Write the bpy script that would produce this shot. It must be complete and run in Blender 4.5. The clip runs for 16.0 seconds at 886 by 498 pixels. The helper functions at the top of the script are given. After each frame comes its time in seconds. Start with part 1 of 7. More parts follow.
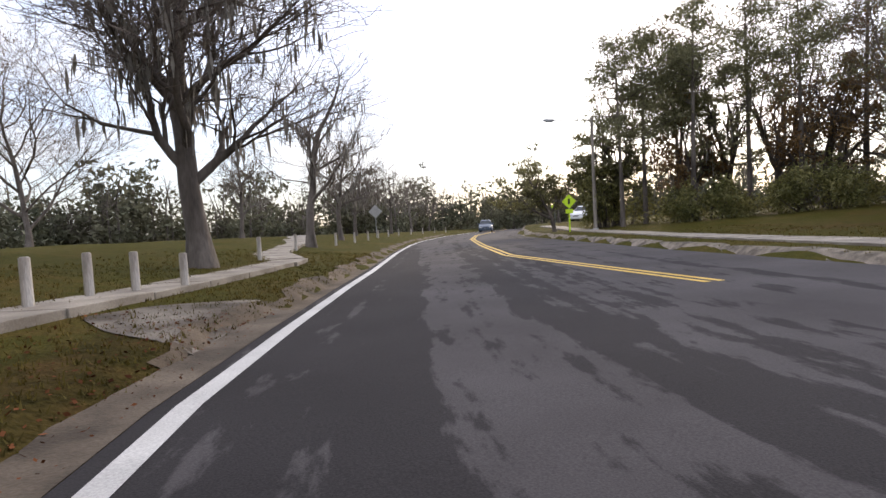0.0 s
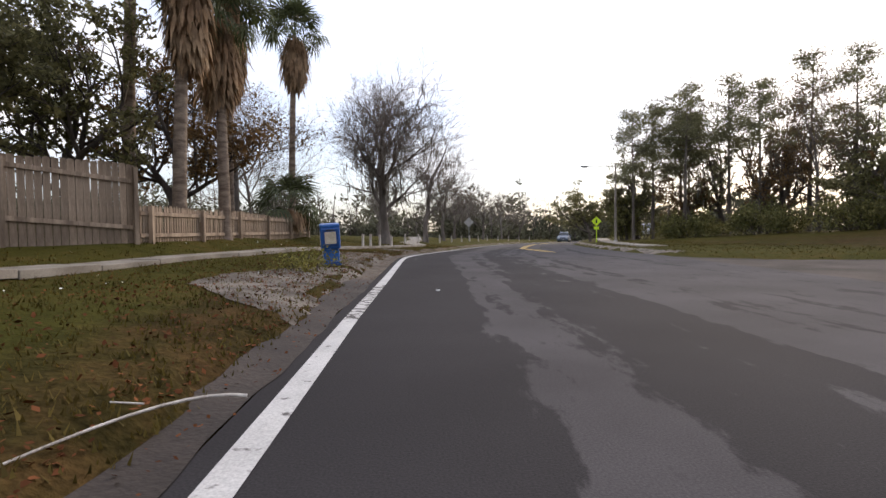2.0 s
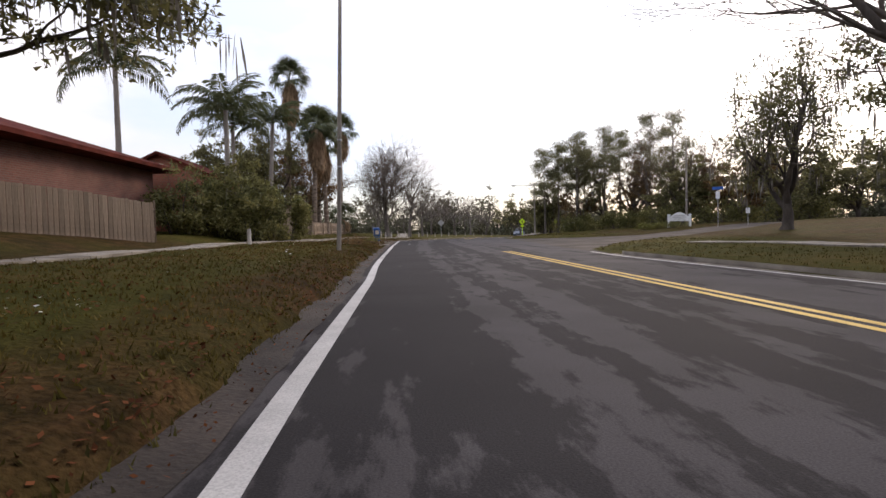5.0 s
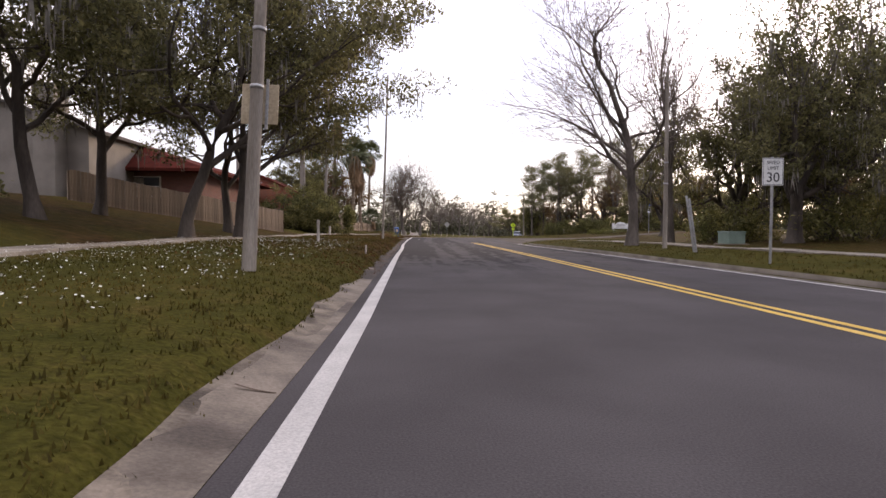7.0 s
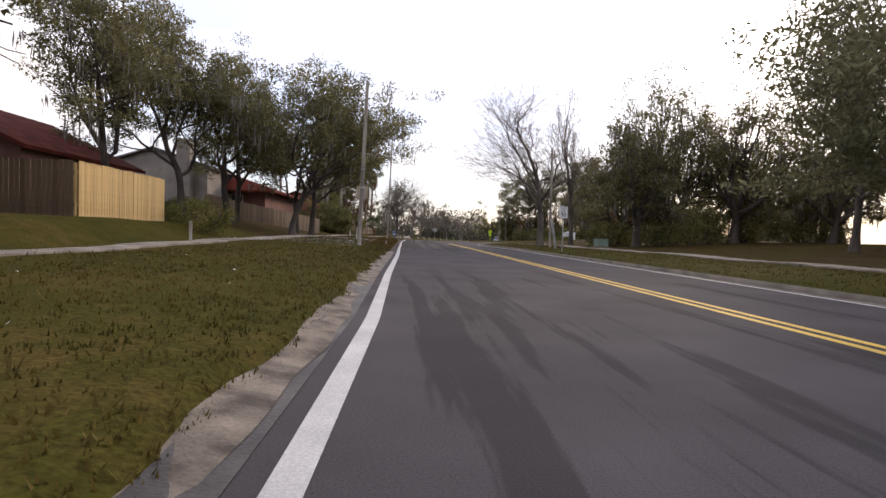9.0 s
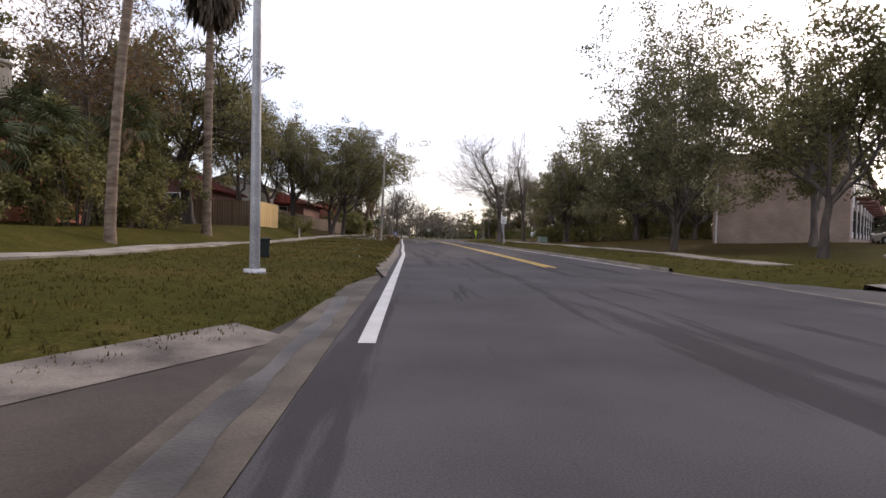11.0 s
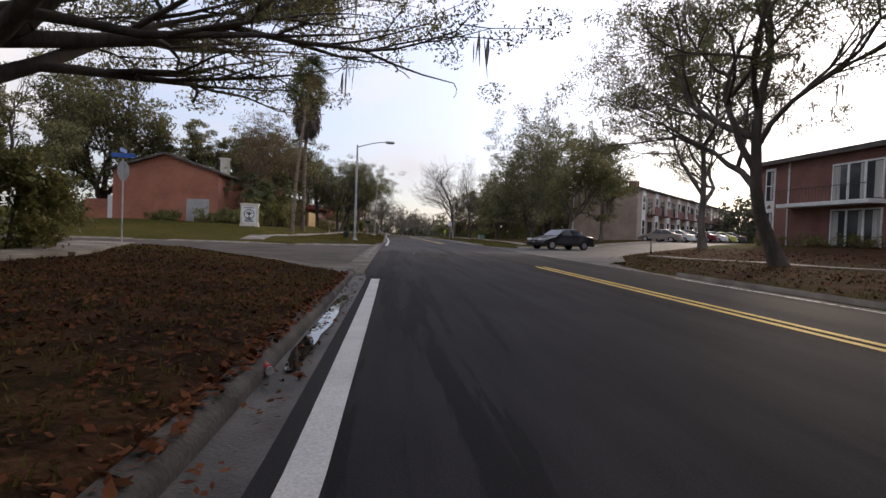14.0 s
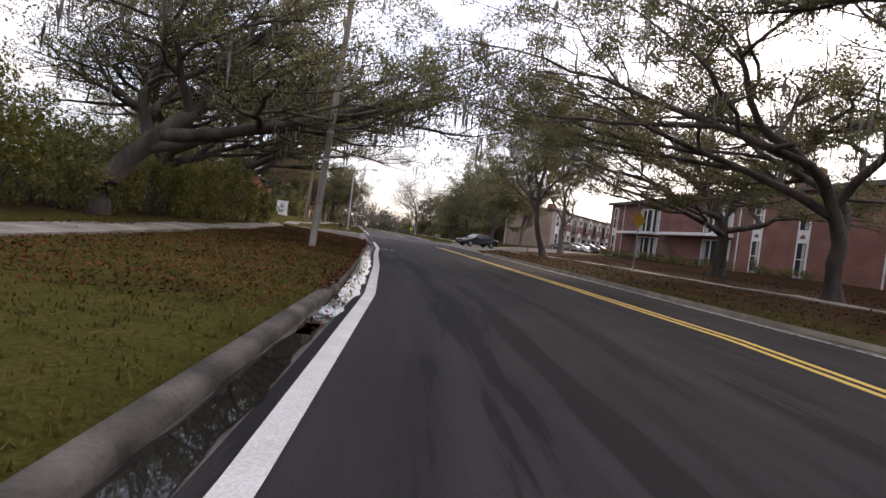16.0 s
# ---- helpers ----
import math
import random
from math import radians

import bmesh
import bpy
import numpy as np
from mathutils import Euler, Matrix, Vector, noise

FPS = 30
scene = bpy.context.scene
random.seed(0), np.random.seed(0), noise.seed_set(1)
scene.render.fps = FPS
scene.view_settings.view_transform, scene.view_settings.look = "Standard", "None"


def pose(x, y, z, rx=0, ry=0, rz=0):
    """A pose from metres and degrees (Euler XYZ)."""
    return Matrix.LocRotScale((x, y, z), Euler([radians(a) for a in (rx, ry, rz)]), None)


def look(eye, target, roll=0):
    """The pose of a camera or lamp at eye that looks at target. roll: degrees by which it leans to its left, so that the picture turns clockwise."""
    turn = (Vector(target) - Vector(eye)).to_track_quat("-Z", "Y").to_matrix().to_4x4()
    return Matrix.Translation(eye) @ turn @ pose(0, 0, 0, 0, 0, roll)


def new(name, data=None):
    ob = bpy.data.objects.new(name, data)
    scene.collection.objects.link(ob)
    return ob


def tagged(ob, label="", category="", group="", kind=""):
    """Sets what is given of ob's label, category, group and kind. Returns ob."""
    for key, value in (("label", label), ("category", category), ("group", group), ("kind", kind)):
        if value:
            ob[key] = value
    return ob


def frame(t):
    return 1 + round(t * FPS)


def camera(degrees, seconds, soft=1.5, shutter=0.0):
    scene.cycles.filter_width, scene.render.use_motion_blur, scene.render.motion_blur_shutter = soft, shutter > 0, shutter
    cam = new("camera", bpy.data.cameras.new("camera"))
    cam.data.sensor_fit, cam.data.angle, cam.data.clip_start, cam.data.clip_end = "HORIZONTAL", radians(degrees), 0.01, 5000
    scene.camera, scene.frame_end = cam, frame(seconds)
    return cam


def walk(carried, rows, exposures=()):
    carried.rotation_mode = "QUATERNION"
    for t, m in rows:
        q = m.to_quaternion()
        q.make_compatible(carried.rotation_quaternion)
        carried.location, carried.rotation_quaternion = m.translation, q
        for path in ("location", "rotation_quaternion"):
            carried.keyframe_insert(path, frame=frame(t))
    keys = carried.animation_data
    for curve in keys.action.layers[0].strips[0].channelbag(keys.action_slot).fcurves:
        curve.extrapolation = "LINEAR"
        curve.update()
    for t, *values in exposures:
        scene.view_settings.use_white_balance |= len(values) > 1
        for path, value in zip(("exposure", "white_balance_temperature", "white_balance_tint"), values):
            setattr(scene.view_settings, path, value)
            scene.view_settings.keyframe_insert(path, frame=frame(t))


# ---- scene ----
cam = camera(77.6, 16.0)
PATH = [
    (0.0, (-0.421, 1.671, 0.936), (1.779, 11.410, 0.384), -3.14),
    (0.5, (-0.478, -2.416, 0.908), (1.085, 7.452, 0.490), -4.30),
    (1.0, (-0.625, -6.819, 0.834), (0.385, 3.121, 0.406), -6.64),
    (1.5, (-0.742, -10.786, 0.859), (0.135, -0.834, 0.432), -4.90),
    (2.0, (-0.740, -15.477, 0.874), (-0.418, -5.488, 0.542), -0.67),
    (2.5, (-0.762, -19.436, 0.894), (-0.248, -9.456, 0.521), -1.40),
    (3.0, (-0.713, -23.529, 0.913), (-0.062, -13.558, 0.507), -0.60),
    (3.5, (-0.650, -28.072, 0.903), (-0.237, -18.087, 0.562), 1.92),
    (4.0, (-0.498, -32.184, 0.907), (0.330, -22.226, 0.529), -1.79),
    (6.5, (-0.308, -51.782, 0.896), (-0.112, -41.791, 0.529), 0.23),
    (7.0, (-0.215, -55.649, 0.888), (0.139, -45.662, 0.529), 0.17),
    (7.5, (-0.142, -59.759, 0.905), (0.001, -49.763, 0.673), 4.00),
    (8.0, (-0.058, -63.936, 0.931), (0.504, -53.955, 0.670), 1.87),
    (8.5, (0.000, -68.196, 0.915), (0.755, -58.229, 0.636), 2.09),
    (9.0, (-0.134, -72.006, 0.891), (0.378, -62.022, 0.622), 1.47),
    (11.5, (-0.318, -94.317, 0.929), (0.272, -84.338, 0.650), 1.18),
    (12.0, (-0.427, -98.360, 0.888), (0.090, -88.378, 0.579), 0.72),
    (12.5, (-0.360, -102.923, 0.876), (0.335, -92.951, 0.592), -0.61),
    (13.0, (-0.465, -108.128, 0.893), (-0.105, -98.138, 0.649), 3.98),
    (13.5, (-0.259, -113.181, 0.894), (0.455, -103.210, 0.616), 2.71),
    (14.0, (-0.272, -118.590, 0.865), (0.654, -108.637, 0.583), 2.07),
    (14.5, (-0.612, -124.043, 0.877), (0.092, -114.071, 0.622), 2.39),
    (15.0, (-0.704, -129.393, 0.874), (0.244, -119.443, 0.558), 3.71),
    (15.5, (-0.829, -134.877, 0.908), (0.550, -124.977, 0.612), 5.77),
    (16.0, (-1.353, -140.661, 0.926), (0.149, -130.778, 0.666), 7.07),
]
LIGHT = [(0.0, 0.69, 6950, 15), (1.5, 0.54, 6950, 15), (2.5, 0.44, 6950, 15), (4.0, 0.24, 6850, 14), (6.5, 0.64, 7400, 23), (8.0, 0.49, 7300, 21), (9.0, 0.44, 7150, 19), (11.5, 0.49, 7150, 20), (12.5, 0.04, 7000, 17), (13.5, -0.01, 6950, 17), (14.5, 0.09, 6900, 17), (15.0, 0.03, 6950, 19), (15.5, 0.28, 7100, 21), (16.0, 0.59, 7150, 19)]
walk(cam, [(t, look(eye, target, roll)) for t, eye, target, roll in PATH], LIGHT)

# ---------------- light ----------------
SUN_AZ, SUN_EL = 36.0, 19.0
world = bpy.data.worlds.new("sky")
scene.world = world
world.use_nodes = True
wn, wl = world.node_tree.nodes, world.node_tree.links
wn.clear()
w_out = wn.new("ShaderNodeOutputWorld")
w_bg = wn.new("ShaderNodeBackground")
w_sky = wn.new("ShaderNodeTexSky")
w_sky.sky_type = "NISHITA"
w_sky.sun_disc = False
w_sky.sun_elevation = radians(SUN_EL)
w_sky.sun_rotation = radians(SUN_AZ)
w_sky.air_density, w_sky.dust_density, w_sky.ozone_density = 1.0, 1.0, 1.5
w_tc = wn.new("ShaderNodeTexCoord")
w_map = wn.new("ShaderNodeMapping")
w_map.inputs["Scale"].default_value = (1.0, 1.0, 2.6)
w_map.inputs["Location"].default_value = (0.35, 0.1, 0.0)
w_noise = wn.new("ShaderNodeTexNoise")
w_noise.inputs["Scale"].default_value = 1.9
w_noise.inputs["Detail"].default_value = 7.0
w_noise.inputs["Roughness"].default_value = 0.52
w_ramp = wn.new("ShaderNodeValToRGB")
w_ramp.color_ramp.elements[0].position, w_ramp.color_ramp.elements[0].color = 0.48, (0.14, 0.14, 0.14, 1)
w_ramp.color_ramp.elements[1].position, w_ramp.color_ramp.elements[1].color = 0.70, (1, 1, 1, 1)
w_scale = wn.new("ShaderNodeMix")
w_scale.data_type, w_scale.blend_type = "RGBA", "MULTIPLY"
w_scale.inputs["Factor"].default_value = 1.0
w_scale.inputs["B"].default_value = (0.085, 0.097, 0.122, 1)
w_mix = wn.new("ShaderNodeMix")
w_mix.data_type = "RGBA"
w_mix.inputs["B"].default_value = (0.93, 0.95, 0.99, 1)
w_lift = wn.new("ShaderNodeMix")
w_lift.data_type, w_lift.blend_type = "RGBA", "ADD"
w_lift.inputs["Factor"].default_value = 1.0
w_lift.inputs["B"].default_value = (0.37, 0.39, 0.42, 1)
wl.new(w_tc.outputs["Generated"], w_map.inputs["Vector"])
wl.new(w_map.outputs["Vector"], w_noise.inputs["Vector"])
wl.new(w_noise.outputs["Fac"], w_ramp.inputs["Fac"])
wl.new(w_sky.outputs["Color"], w_scale.inputs["A"])
wl.new(w_scale.outputs["Result"], w_lift.inputs["A"])
wl.new(w_ramp.outputs["Color"], w_mix.inputs["Factor"])
wl.new(w_lift.outputs["Result"], w_mix.inputs["A"])
w_sep = wn.new("ShaderNodeSeparateXYZ")
w_up = wn.new("ShaderNodeMapRange")
for _n, _v in (("From Min", 0.0), ("From Max", 0.9), ("To Min", 0.68), ("To Max", 1.75)):
    w_up.inputs[_n].default_value = _v
wl.new(w_tc.outputs["Generated"], w_sep.inputs[0])
wl.new(w_sep.outputs["Z"], w_up.inputs["Value"])
wl.new(w_up.outputs["Result"], w_bg.inputs["Strength"])
wl.new(w_mix.outputs["Result"], w_bg.inputs["Color"])
wl.new(w_bg.outputs["Background"], w_out.inputs["Surface"])

sun_data = bpy.data.lights.new("sun", "SUN")
sun_data.energy, sun_data.angle, sun_data.color = 1.4, radians(10), (1.0, 0.86, 0.66)
sun = new("sun", sun_data)
_az, _el = radians(SUN_AZ), radians(SUN_EL)
sun_dir = Vector((math.sin(_az) * math.cos(_el), math.cos(_az) * math.cos(_el), math.sin(_el)))
sun.rotation_mode = "QUATERNION"
sun.rotation_quaternion = sun_dir.to_track_quat("Z", "Y")
sun.location = (40, 40, 40)


# ---------------- materials ----------------
def material(name, c1, c2, scale=4.0, rough=0.85, bump=0.15, fine=40.0, c3=None, metal=0.0, island=0.0, trans=0.0, stretch=(1, 1, 1), spec=0.3, lo=0.35, hi=0.65):
    """A surface of two colours in large patches, grain and relief at a finer scale."""
    m = bpy.data.materials.new(name)
    m.use_nodes = True
    n, l = m.node_tree.nodes, m.node_tree.links
    b = n["Principled BSDF"]
    tc = n.new("ShaderNodeTexCoord")
    mp = n.new("ShaderNodeMapping")
    mp.inputs["Scale"].default_value = stretch
    l.new(tc.outputs["Object"], mp.inputs["Vector"])
    big = n.new("ShaderNodeTexNoise")
    big.inputs["Scale"].default_value, big.inputs["Detail"].default_value = scale, 5.0
    l.new(mp.outputs["Vector"], big.inputs["Vector"])
    small = n.new("ShaderNodeTexNoise")
    small.inputs["Scale"].default_value, small.inputs["Detail"].default_value = fine, 4.0
    l.new(mp.outputs["Vector"], small.inputs["Vector"])
    ramp = n.new("ShaderNodeValToRGB")
    ramp.color_ramp.elements[0].position, ramp.color_ramp.elements[0].color = lo, (*c1, 1)
    ramp.color_ramp.elements[1].position, ramp.color_ramp.elements[1].color = hi, (*c2, 1)
    if c3:
        e = ramp.color_ramp.elements.new(min(hi + 0.14, 0.98))
        e.color = (*c3, 1)
    l.new(big.outputs["Fac"], ramp.inputs["Fac"])
    grain = n.new("ShaderNodeMix")
    grain.data_type, grain.blend_type = "RGBA", "OVERLAY"
    grain.inputs["Factor"].default_value = 0.45
    l.new(ramp.outputs["Color"], grain.inputs["A"])
    l.new(small.outputs["Fac"], grain.inputs["B"])
    last = grain.outputs["Result"]
    if island:
        geo = n.new("ShaderNodeNewGeometry")
        info = n.new("ShaderNodeObjectInfo")
        add = n.new("ShaderNodeMath")
        add.operation = "ADD"
        l.new(geo.outputs["Random Per Island"], add.inputs[0])
        l.new(info.outputs["Random"], add.inputs[1])
        fr = n.new("ShaderNodeMath")
        fr.operation = "FRACT"
        l.new(add.outputs[0], fr.inputs[0])
        rg = n.new("ShaderNodeMapRange")
        rg.inputs["To Min"].default_value, rg.inputs["To Max"].default_value = 1 - island, 1 + island
        l.new(fr.outputs[0], rg.inputs["Value"])
        hsv = n.new("ShaderNodeHueSaturation")
        l.new(rg.outputs["Result"], hsv.inputs["Value"])
        l.new(last, hsv.inputs["Color"])
        last = hsv.outputs["Color"]
    l.new(last, b.inputs["Base Color"])
    b.inputs["Roughness"].default_value, b.inputs["Metallic"].default_value = rough, metal
    b.inputs["Specular IOR Level"].default_value = spec
    if bump:
        bp = n.new("ShaderNodeBump")
        bp.inputs["Strength"].default_value, bp.inputs["Distance"].default_value = bump, 0.02
        l.new(small.outputs["Fac"], bp.inputs["Height"])
        l.new(bp.outputs["Normal"], b.inputs["Normal"])
    if trans:
        tr = n.new("ShaderNodeBsdfTranslucent")
        l.new(last, tr.inputs["Color"])
        mix = n.new("ShaderNodeMixShader")
        mix.inputs[0].default_value = trans
        out = n["Material Output"]
        l.new(b.outputs[0], mix.inputs[1])
        l.new(tr.outputs[0], mix.inputs[2])
        l.new(mix.outputs[0], out.inputs["Surface"])
    return m


def asphalt_material(name, wet_from=-90.5, wet_to=-97.0):
    """Grey asphalt with long damp streaks along the lanes; wet and glossy towards the south."""
    m = bpy.data.materials.new(name)
    m.use_nodes = True
    n, l = m.node_tree.nodes, m.node_tree.links
    b = n["Principled BSDF"]
    tc = n.new("ShaderNodeTexCoord")
    sep = n.new("ShaderNodeSeparateXYZ")
    l.new(tc.outputs["Object"], sep.inputs[0])
    lane = n.new("ShaderNodeAttribute")
    lane.attribute_name = "lane"

    def math_node(op, a, c, d=0.0, clamp=False):
        k = n.new("ShaderNodeMath")
        k.operation, k.use_clamp = op, clamp
        for i, v in enumerate((a, c, d)):
            if isinstance(v, (int, float)):
                k.inputs[i].default_value = v
            else:
                l.new(v, k.inputs[i])
        return k.outputs[0]

    def span(value, lo, hi, top=1.0, bottom=0.0):
        k = n.new("ShaderNodeMapRange")
        k.interpolation_type = "SMOOTHSTEP"
        for nm, v in (("From Min", lo), ("From Max", hi), ("To Min", bottom), ("To Max", top)):
            k.inputs[nm].default_value = v
        l.new(value, k.inputs["Value"])
        return k.outputs["Result"]

    def noise_on(u, v, scale, detail, rough=0.6):
        c = n.new("ShaderNodeCombineXYZ")
        l.new(u, c.inputs["X"])
        l.new(v, c.inputs["Y"])
        t = n.new("ShaderNodeTexNoise")
        t.inputs["Scale"].default_value, t.inputs["Detail"].default_value, t.inputs["Roughness"].default_value = scale, detail, rough
        l.new(c.outputs[0], t.inputs["Vector"])
        return t.outputs["Fac"]

    Y, U = sep.outputs["Y"], lane.outputs["Fac"]
    streak = noise_on(U, math_node("MULTIPLY", Y, 0.03), 1.3, 3.0)
    patch = noise_on(U, math_node("MULTIPLY", Y, 0.30), 3.0, 8.0, 0.66)
    long_ = noise_on(U, math_node("MULTIPLY", Y, 0.07), 2.6, 7.0, 0.6)
    where = span(Y, -50.0, -42.0)
    blot = math_node("ADD", math_node("MULTIPLY", patch, where), math_node("MULTIPLY", long_, math_node("SUBTRACT", 1.0, where)))
    field = math_node("MULTIPLY_ADD", blot, 0.85, streak)
    # damp towards the edge line and in the wheel tracks
    prof = n.new("ShaderNodeValToRGB")
    r = prof.color_ramp
    r.elements[0].position, r.elements[0].color = 0.0, (1, 1, 1, 1)
    r.elements[1].position, r.elements[1].color = 1.0, (0, 0, 0, 1)
    for p, v in ((0.12, 0.95), (0.19, 0.30), (0.27, 0.25), (0.34, 0.72), (0.42, 0.62), (0.52, 0.12)):
        r.elements.new(p).color = (v, v, v, 1)
    l.new(math_node("MULTIPLY", U, 0.125), prof.inputs["Fac"])
    north = math_node("MULTIPLY", span(Y, -52.0, -30.0), span(Y, 40.0, 10.0))
    gain = math_node("MULTIPLY_ADD", north, 0.25, 0.03)
    field = math_node("MULTIPLY_ADD", prof.outputs["Color"], gain, field)
    calm = math_node("MULTIPLY", span(Y, -62.0, -56.0), span(Y, -40.0, -45.0))
    most = math_node("MULTIPLY_ADD", calm, -0.5, math_node("MULTIPLY_ADD", where, 0.20, 0.48))
    damp = math_node("MULTIPLY", span(field, 1.0, 1.075), most)
    wet = span(Y, wet_from, wet_to)
    some = math_node("MULTIPLY_ADD", wet, math_node("MULTIPLY_ADD", blot, 0.7, 0.45), damp, True)
    grain = n.new("ShaderNodeTexNoise")
    grain.inputs["Scale"].default_value, grain.inputs["Detail"].default_value = 90.0, 3.0
    l.new(tc.outputs["Object"], grain.inputs["Vector"])
    mid = n.new("ShaderNodeTexNoise")
    mid.inputs["Scale"].default_value, mid.inputs["Detail"].default_value = 0.6, 8.0
    l.new(tc.outputs["Object"], mid.inputs["Vector"])
    dry = n.new("ShaderNodeValToRGB")
    dry.color_ramp.elements[0].position, dry.color_ramp.elements[0].color = 0.3, (0.050, 0.045, 0.045, 1)
    dry.color_ramp.elements[1].position, dry.color_ramp.elements[1].color = 0.7, (0.078, 0.071, 0.071, 1)
    l.new(mid.outputs["Fac"], dry.inputs["Fac"])
    col = n.new("ShaderNodeMix")
    col.data_type = "RGBA"
    col.inputs["B"].default_value = (0.0150, 0.0135, 0.0140, 1)
    l.new(some, col.inputs["Factor"])
    l.new(dry.outputs["Color"], col.inputs["A"])
    gr = n.new("ShaderNodeMix")
    gr.data_type, gr.blend_type = "RGBA", "OVERLAY"
    gr.inputs["Factor"].default_value = 0.5
    l.new(col.outputs["Result"], gr.inputs["A"])
    l.new(grain.outputs["Fac"], gr.inputs["B"])
    l.new(gr.outputs["Result"], b.inputs["Base Color"])
    film_ = math_node("MULTIPLY", wet, span(noise_on(U, math_node("MULTIPLY", Y, 0.06), 2.2, 5.0), 0.38, 0.62))
    l.new(math_node("MULTIPLY_ADD", film_, -0.06, math_node("MULTIPLY_ADD", wet, -0.08, 0.92)), b.inputs["Roughness"])
    l.new(math_node("MULTIPLY_ADD", wet, -0.03, 0.08), b.inputs["Specular IOR Level"])
    bp = n.new("ShaderNodeBump")
    bp.inputs["Strength"].default_value, bp.inputs["Distance"].default_value = 0.25, 0.008
    l.new(grain.outputs["Fac"], bp.inputs["Height"])
    l.new(bp.outputs["Normal"], b.inputs["Normal"])
    return m


def plain(name, c, rough=0.5, metal=0.0, spec=0.4):
    return material(name, tuple(v * 0.85 for v in c), c, scale=3.0, rough=rough, bump=0.05, fine=60.0, metal=metal, spec=spec)


def paint_material(name, c, under, wear=0.5):
    """Road paint, rubbed through to the asphalt in spots."""
    m = material(name, tuple(v * 0.8 for v in c), c, scale=2.0, rough=0.7, bump=0.1, fine=80.0)
    n, l = m.node_tree.nodes, m.node_tree.links
    b = n["Principled BSDF"]
    tc = n.new("ShaderNodeTexCoord")
    no = n.new("ShaderNodeTexNoise")
    no.inputs["Scale"].default_value, no.inputs["Detail"].default_value = 9.0, 8.0
    l.new(tc.outputs["Object"], no.inputs["Vector"])
    ra = n.new("ShaderNodeMapRange")
    ra.inputs["From Min"].default_value, ra.inputs["From Max"].default_value = 0.80 - 0.3 * wear, 0.86 - 0.3 * wear
    l.new(no.outputs["Fac"], ra.inputs["Value"])
    mx = n.new("ShaderNodeMix")
    mx.data_type = "RGBA"
    mx.inputs["B"].default_value = (*under, 1)
    old = b.inputs["Base Color"].links[0].from_socket
    l.new(ra.outputs["Result"], mx.inputs["Factor"])
    l.new(old, mx.inputs["A"])
    l.new(mx.outputs["Result"], b.inputs["Base Color"])
    return m


M_ASPHALT = asphalt_material("asphalt")
M_SIDE = material("side_street_asphalt", (0.040, 0.032, 0.026), (0.082, 0.066, 0.055), scale=0.6, rough=0.9, bump=0.25, fine=90.0, spec=0.12)
M_LOT = material("wet_drive_asphalt", (0.045, 0.039, 0.036), (0.085, 0.075, 0.068), scale=0.5, rough=0.68, bump=0.15, fine=70.0, spec=0.12)
M_WHITE_LINE = paint_material("white_road_paint", (0.50, 0.48, 0.45), (0.10, 0.09, 0.09), 0.25)
M_CHIPPED_LINE = paint_material("chipped_white_road_paint", (0.50, 0.48, 0.45), (0.07, 0.06, 0.055), 0.6)
M_WORN_LINE = paint_material("worn_white_road_paint", (0.50, 0.475, 0.44), (0.05, 0.040, 0.033), 1.02)
M_YELLOW = paint_material("yellow_road_paint", (0.62, 0.40, 0.07), (0.10, 0.09, 0.08), 0.3)
M_CONCRETE = material("concrete", (0.15, 0.125, 0.10), (0.29, 0.255, 0.21), scale=1.2, rough=0.9, bump=0.3, fine=60.0, island=0.12)
M_GUTTER = material("dirty_gutter_concrete", (0.07, 0.056, 0.045), (0.20, 0.165, 0.13), scale=2.2, rough=0.85, bump=0.3, fine=50.0)
M_APRON = material("dirty_old_concrete", (0.045, 0.034, 0.024), (0.17, 0.145, 0.118), scale=1.7, rough=0.92, bump=0.5, fine=30.0)
M_GUTTER_DIRT = material("dirt_caked_gutter", (0.045, 0.033, 0.022), (0.125, 0.096, 0.068), scale=2.0, rough=0.9, bump=0.4, fine=45.0)
M_GUTTER_WET = material("wet_gutter_concrete", (0.034, 0.029, 0.025), (0.095, 0.083, 0.072), scale=1.5, rough=0.6, bump=0.3, fine=50.0)
M_SAND = material("sandy_soil", (0.062, 0.050, 0.038), (0.22, 0.182, 0.142), scale=3.4, rough=0.95, bump=0.5, fine=45.0)
M_EARTH = material("trodden_earth", (0.045, 0.032, 0.020), (0.12, 0.088, 0.058), scale=1.6, rough=0.95, bump=0.5, fine=40.0)
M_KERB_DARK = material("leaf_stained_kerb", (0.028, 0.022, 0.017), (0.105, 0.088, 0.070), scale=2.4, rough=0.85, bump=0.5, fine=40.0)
M_KERB = material("dirty_kerb_concrete", (0.10, 0.083, 0.066), (0.20, 0.172, 0.14), scale=1.5, rough=0.9, bump=0.3, fine=50.0)
M_VALLEY = material("stained_valley_concrete", (0.048, 0.038, 0.028), (0.128, 0.104, 0.078), scale=1.3, rough=0.85, bump=0.3, fine=50.0)
M_DAMP = material("damp_dark_earth", (0.022, 0.017, 0.014), (0.055, 0.042, 0.034), scale=1.1, rough=0.9, bump=0.5, fine=30.0)
M_DIRT = material("dark_dirt", (0.038, 0.024, 0.016), (0.095, 0.065, 0.046), scale=1.4, rough=0.95, bump=0.6, fine=35.0)
M_WATER = bpy.data.materials.new("puddle_water")
M_WATER.use_nodes = True
_b = M_WATER.node_tree.nodes["Principled BSDF"]
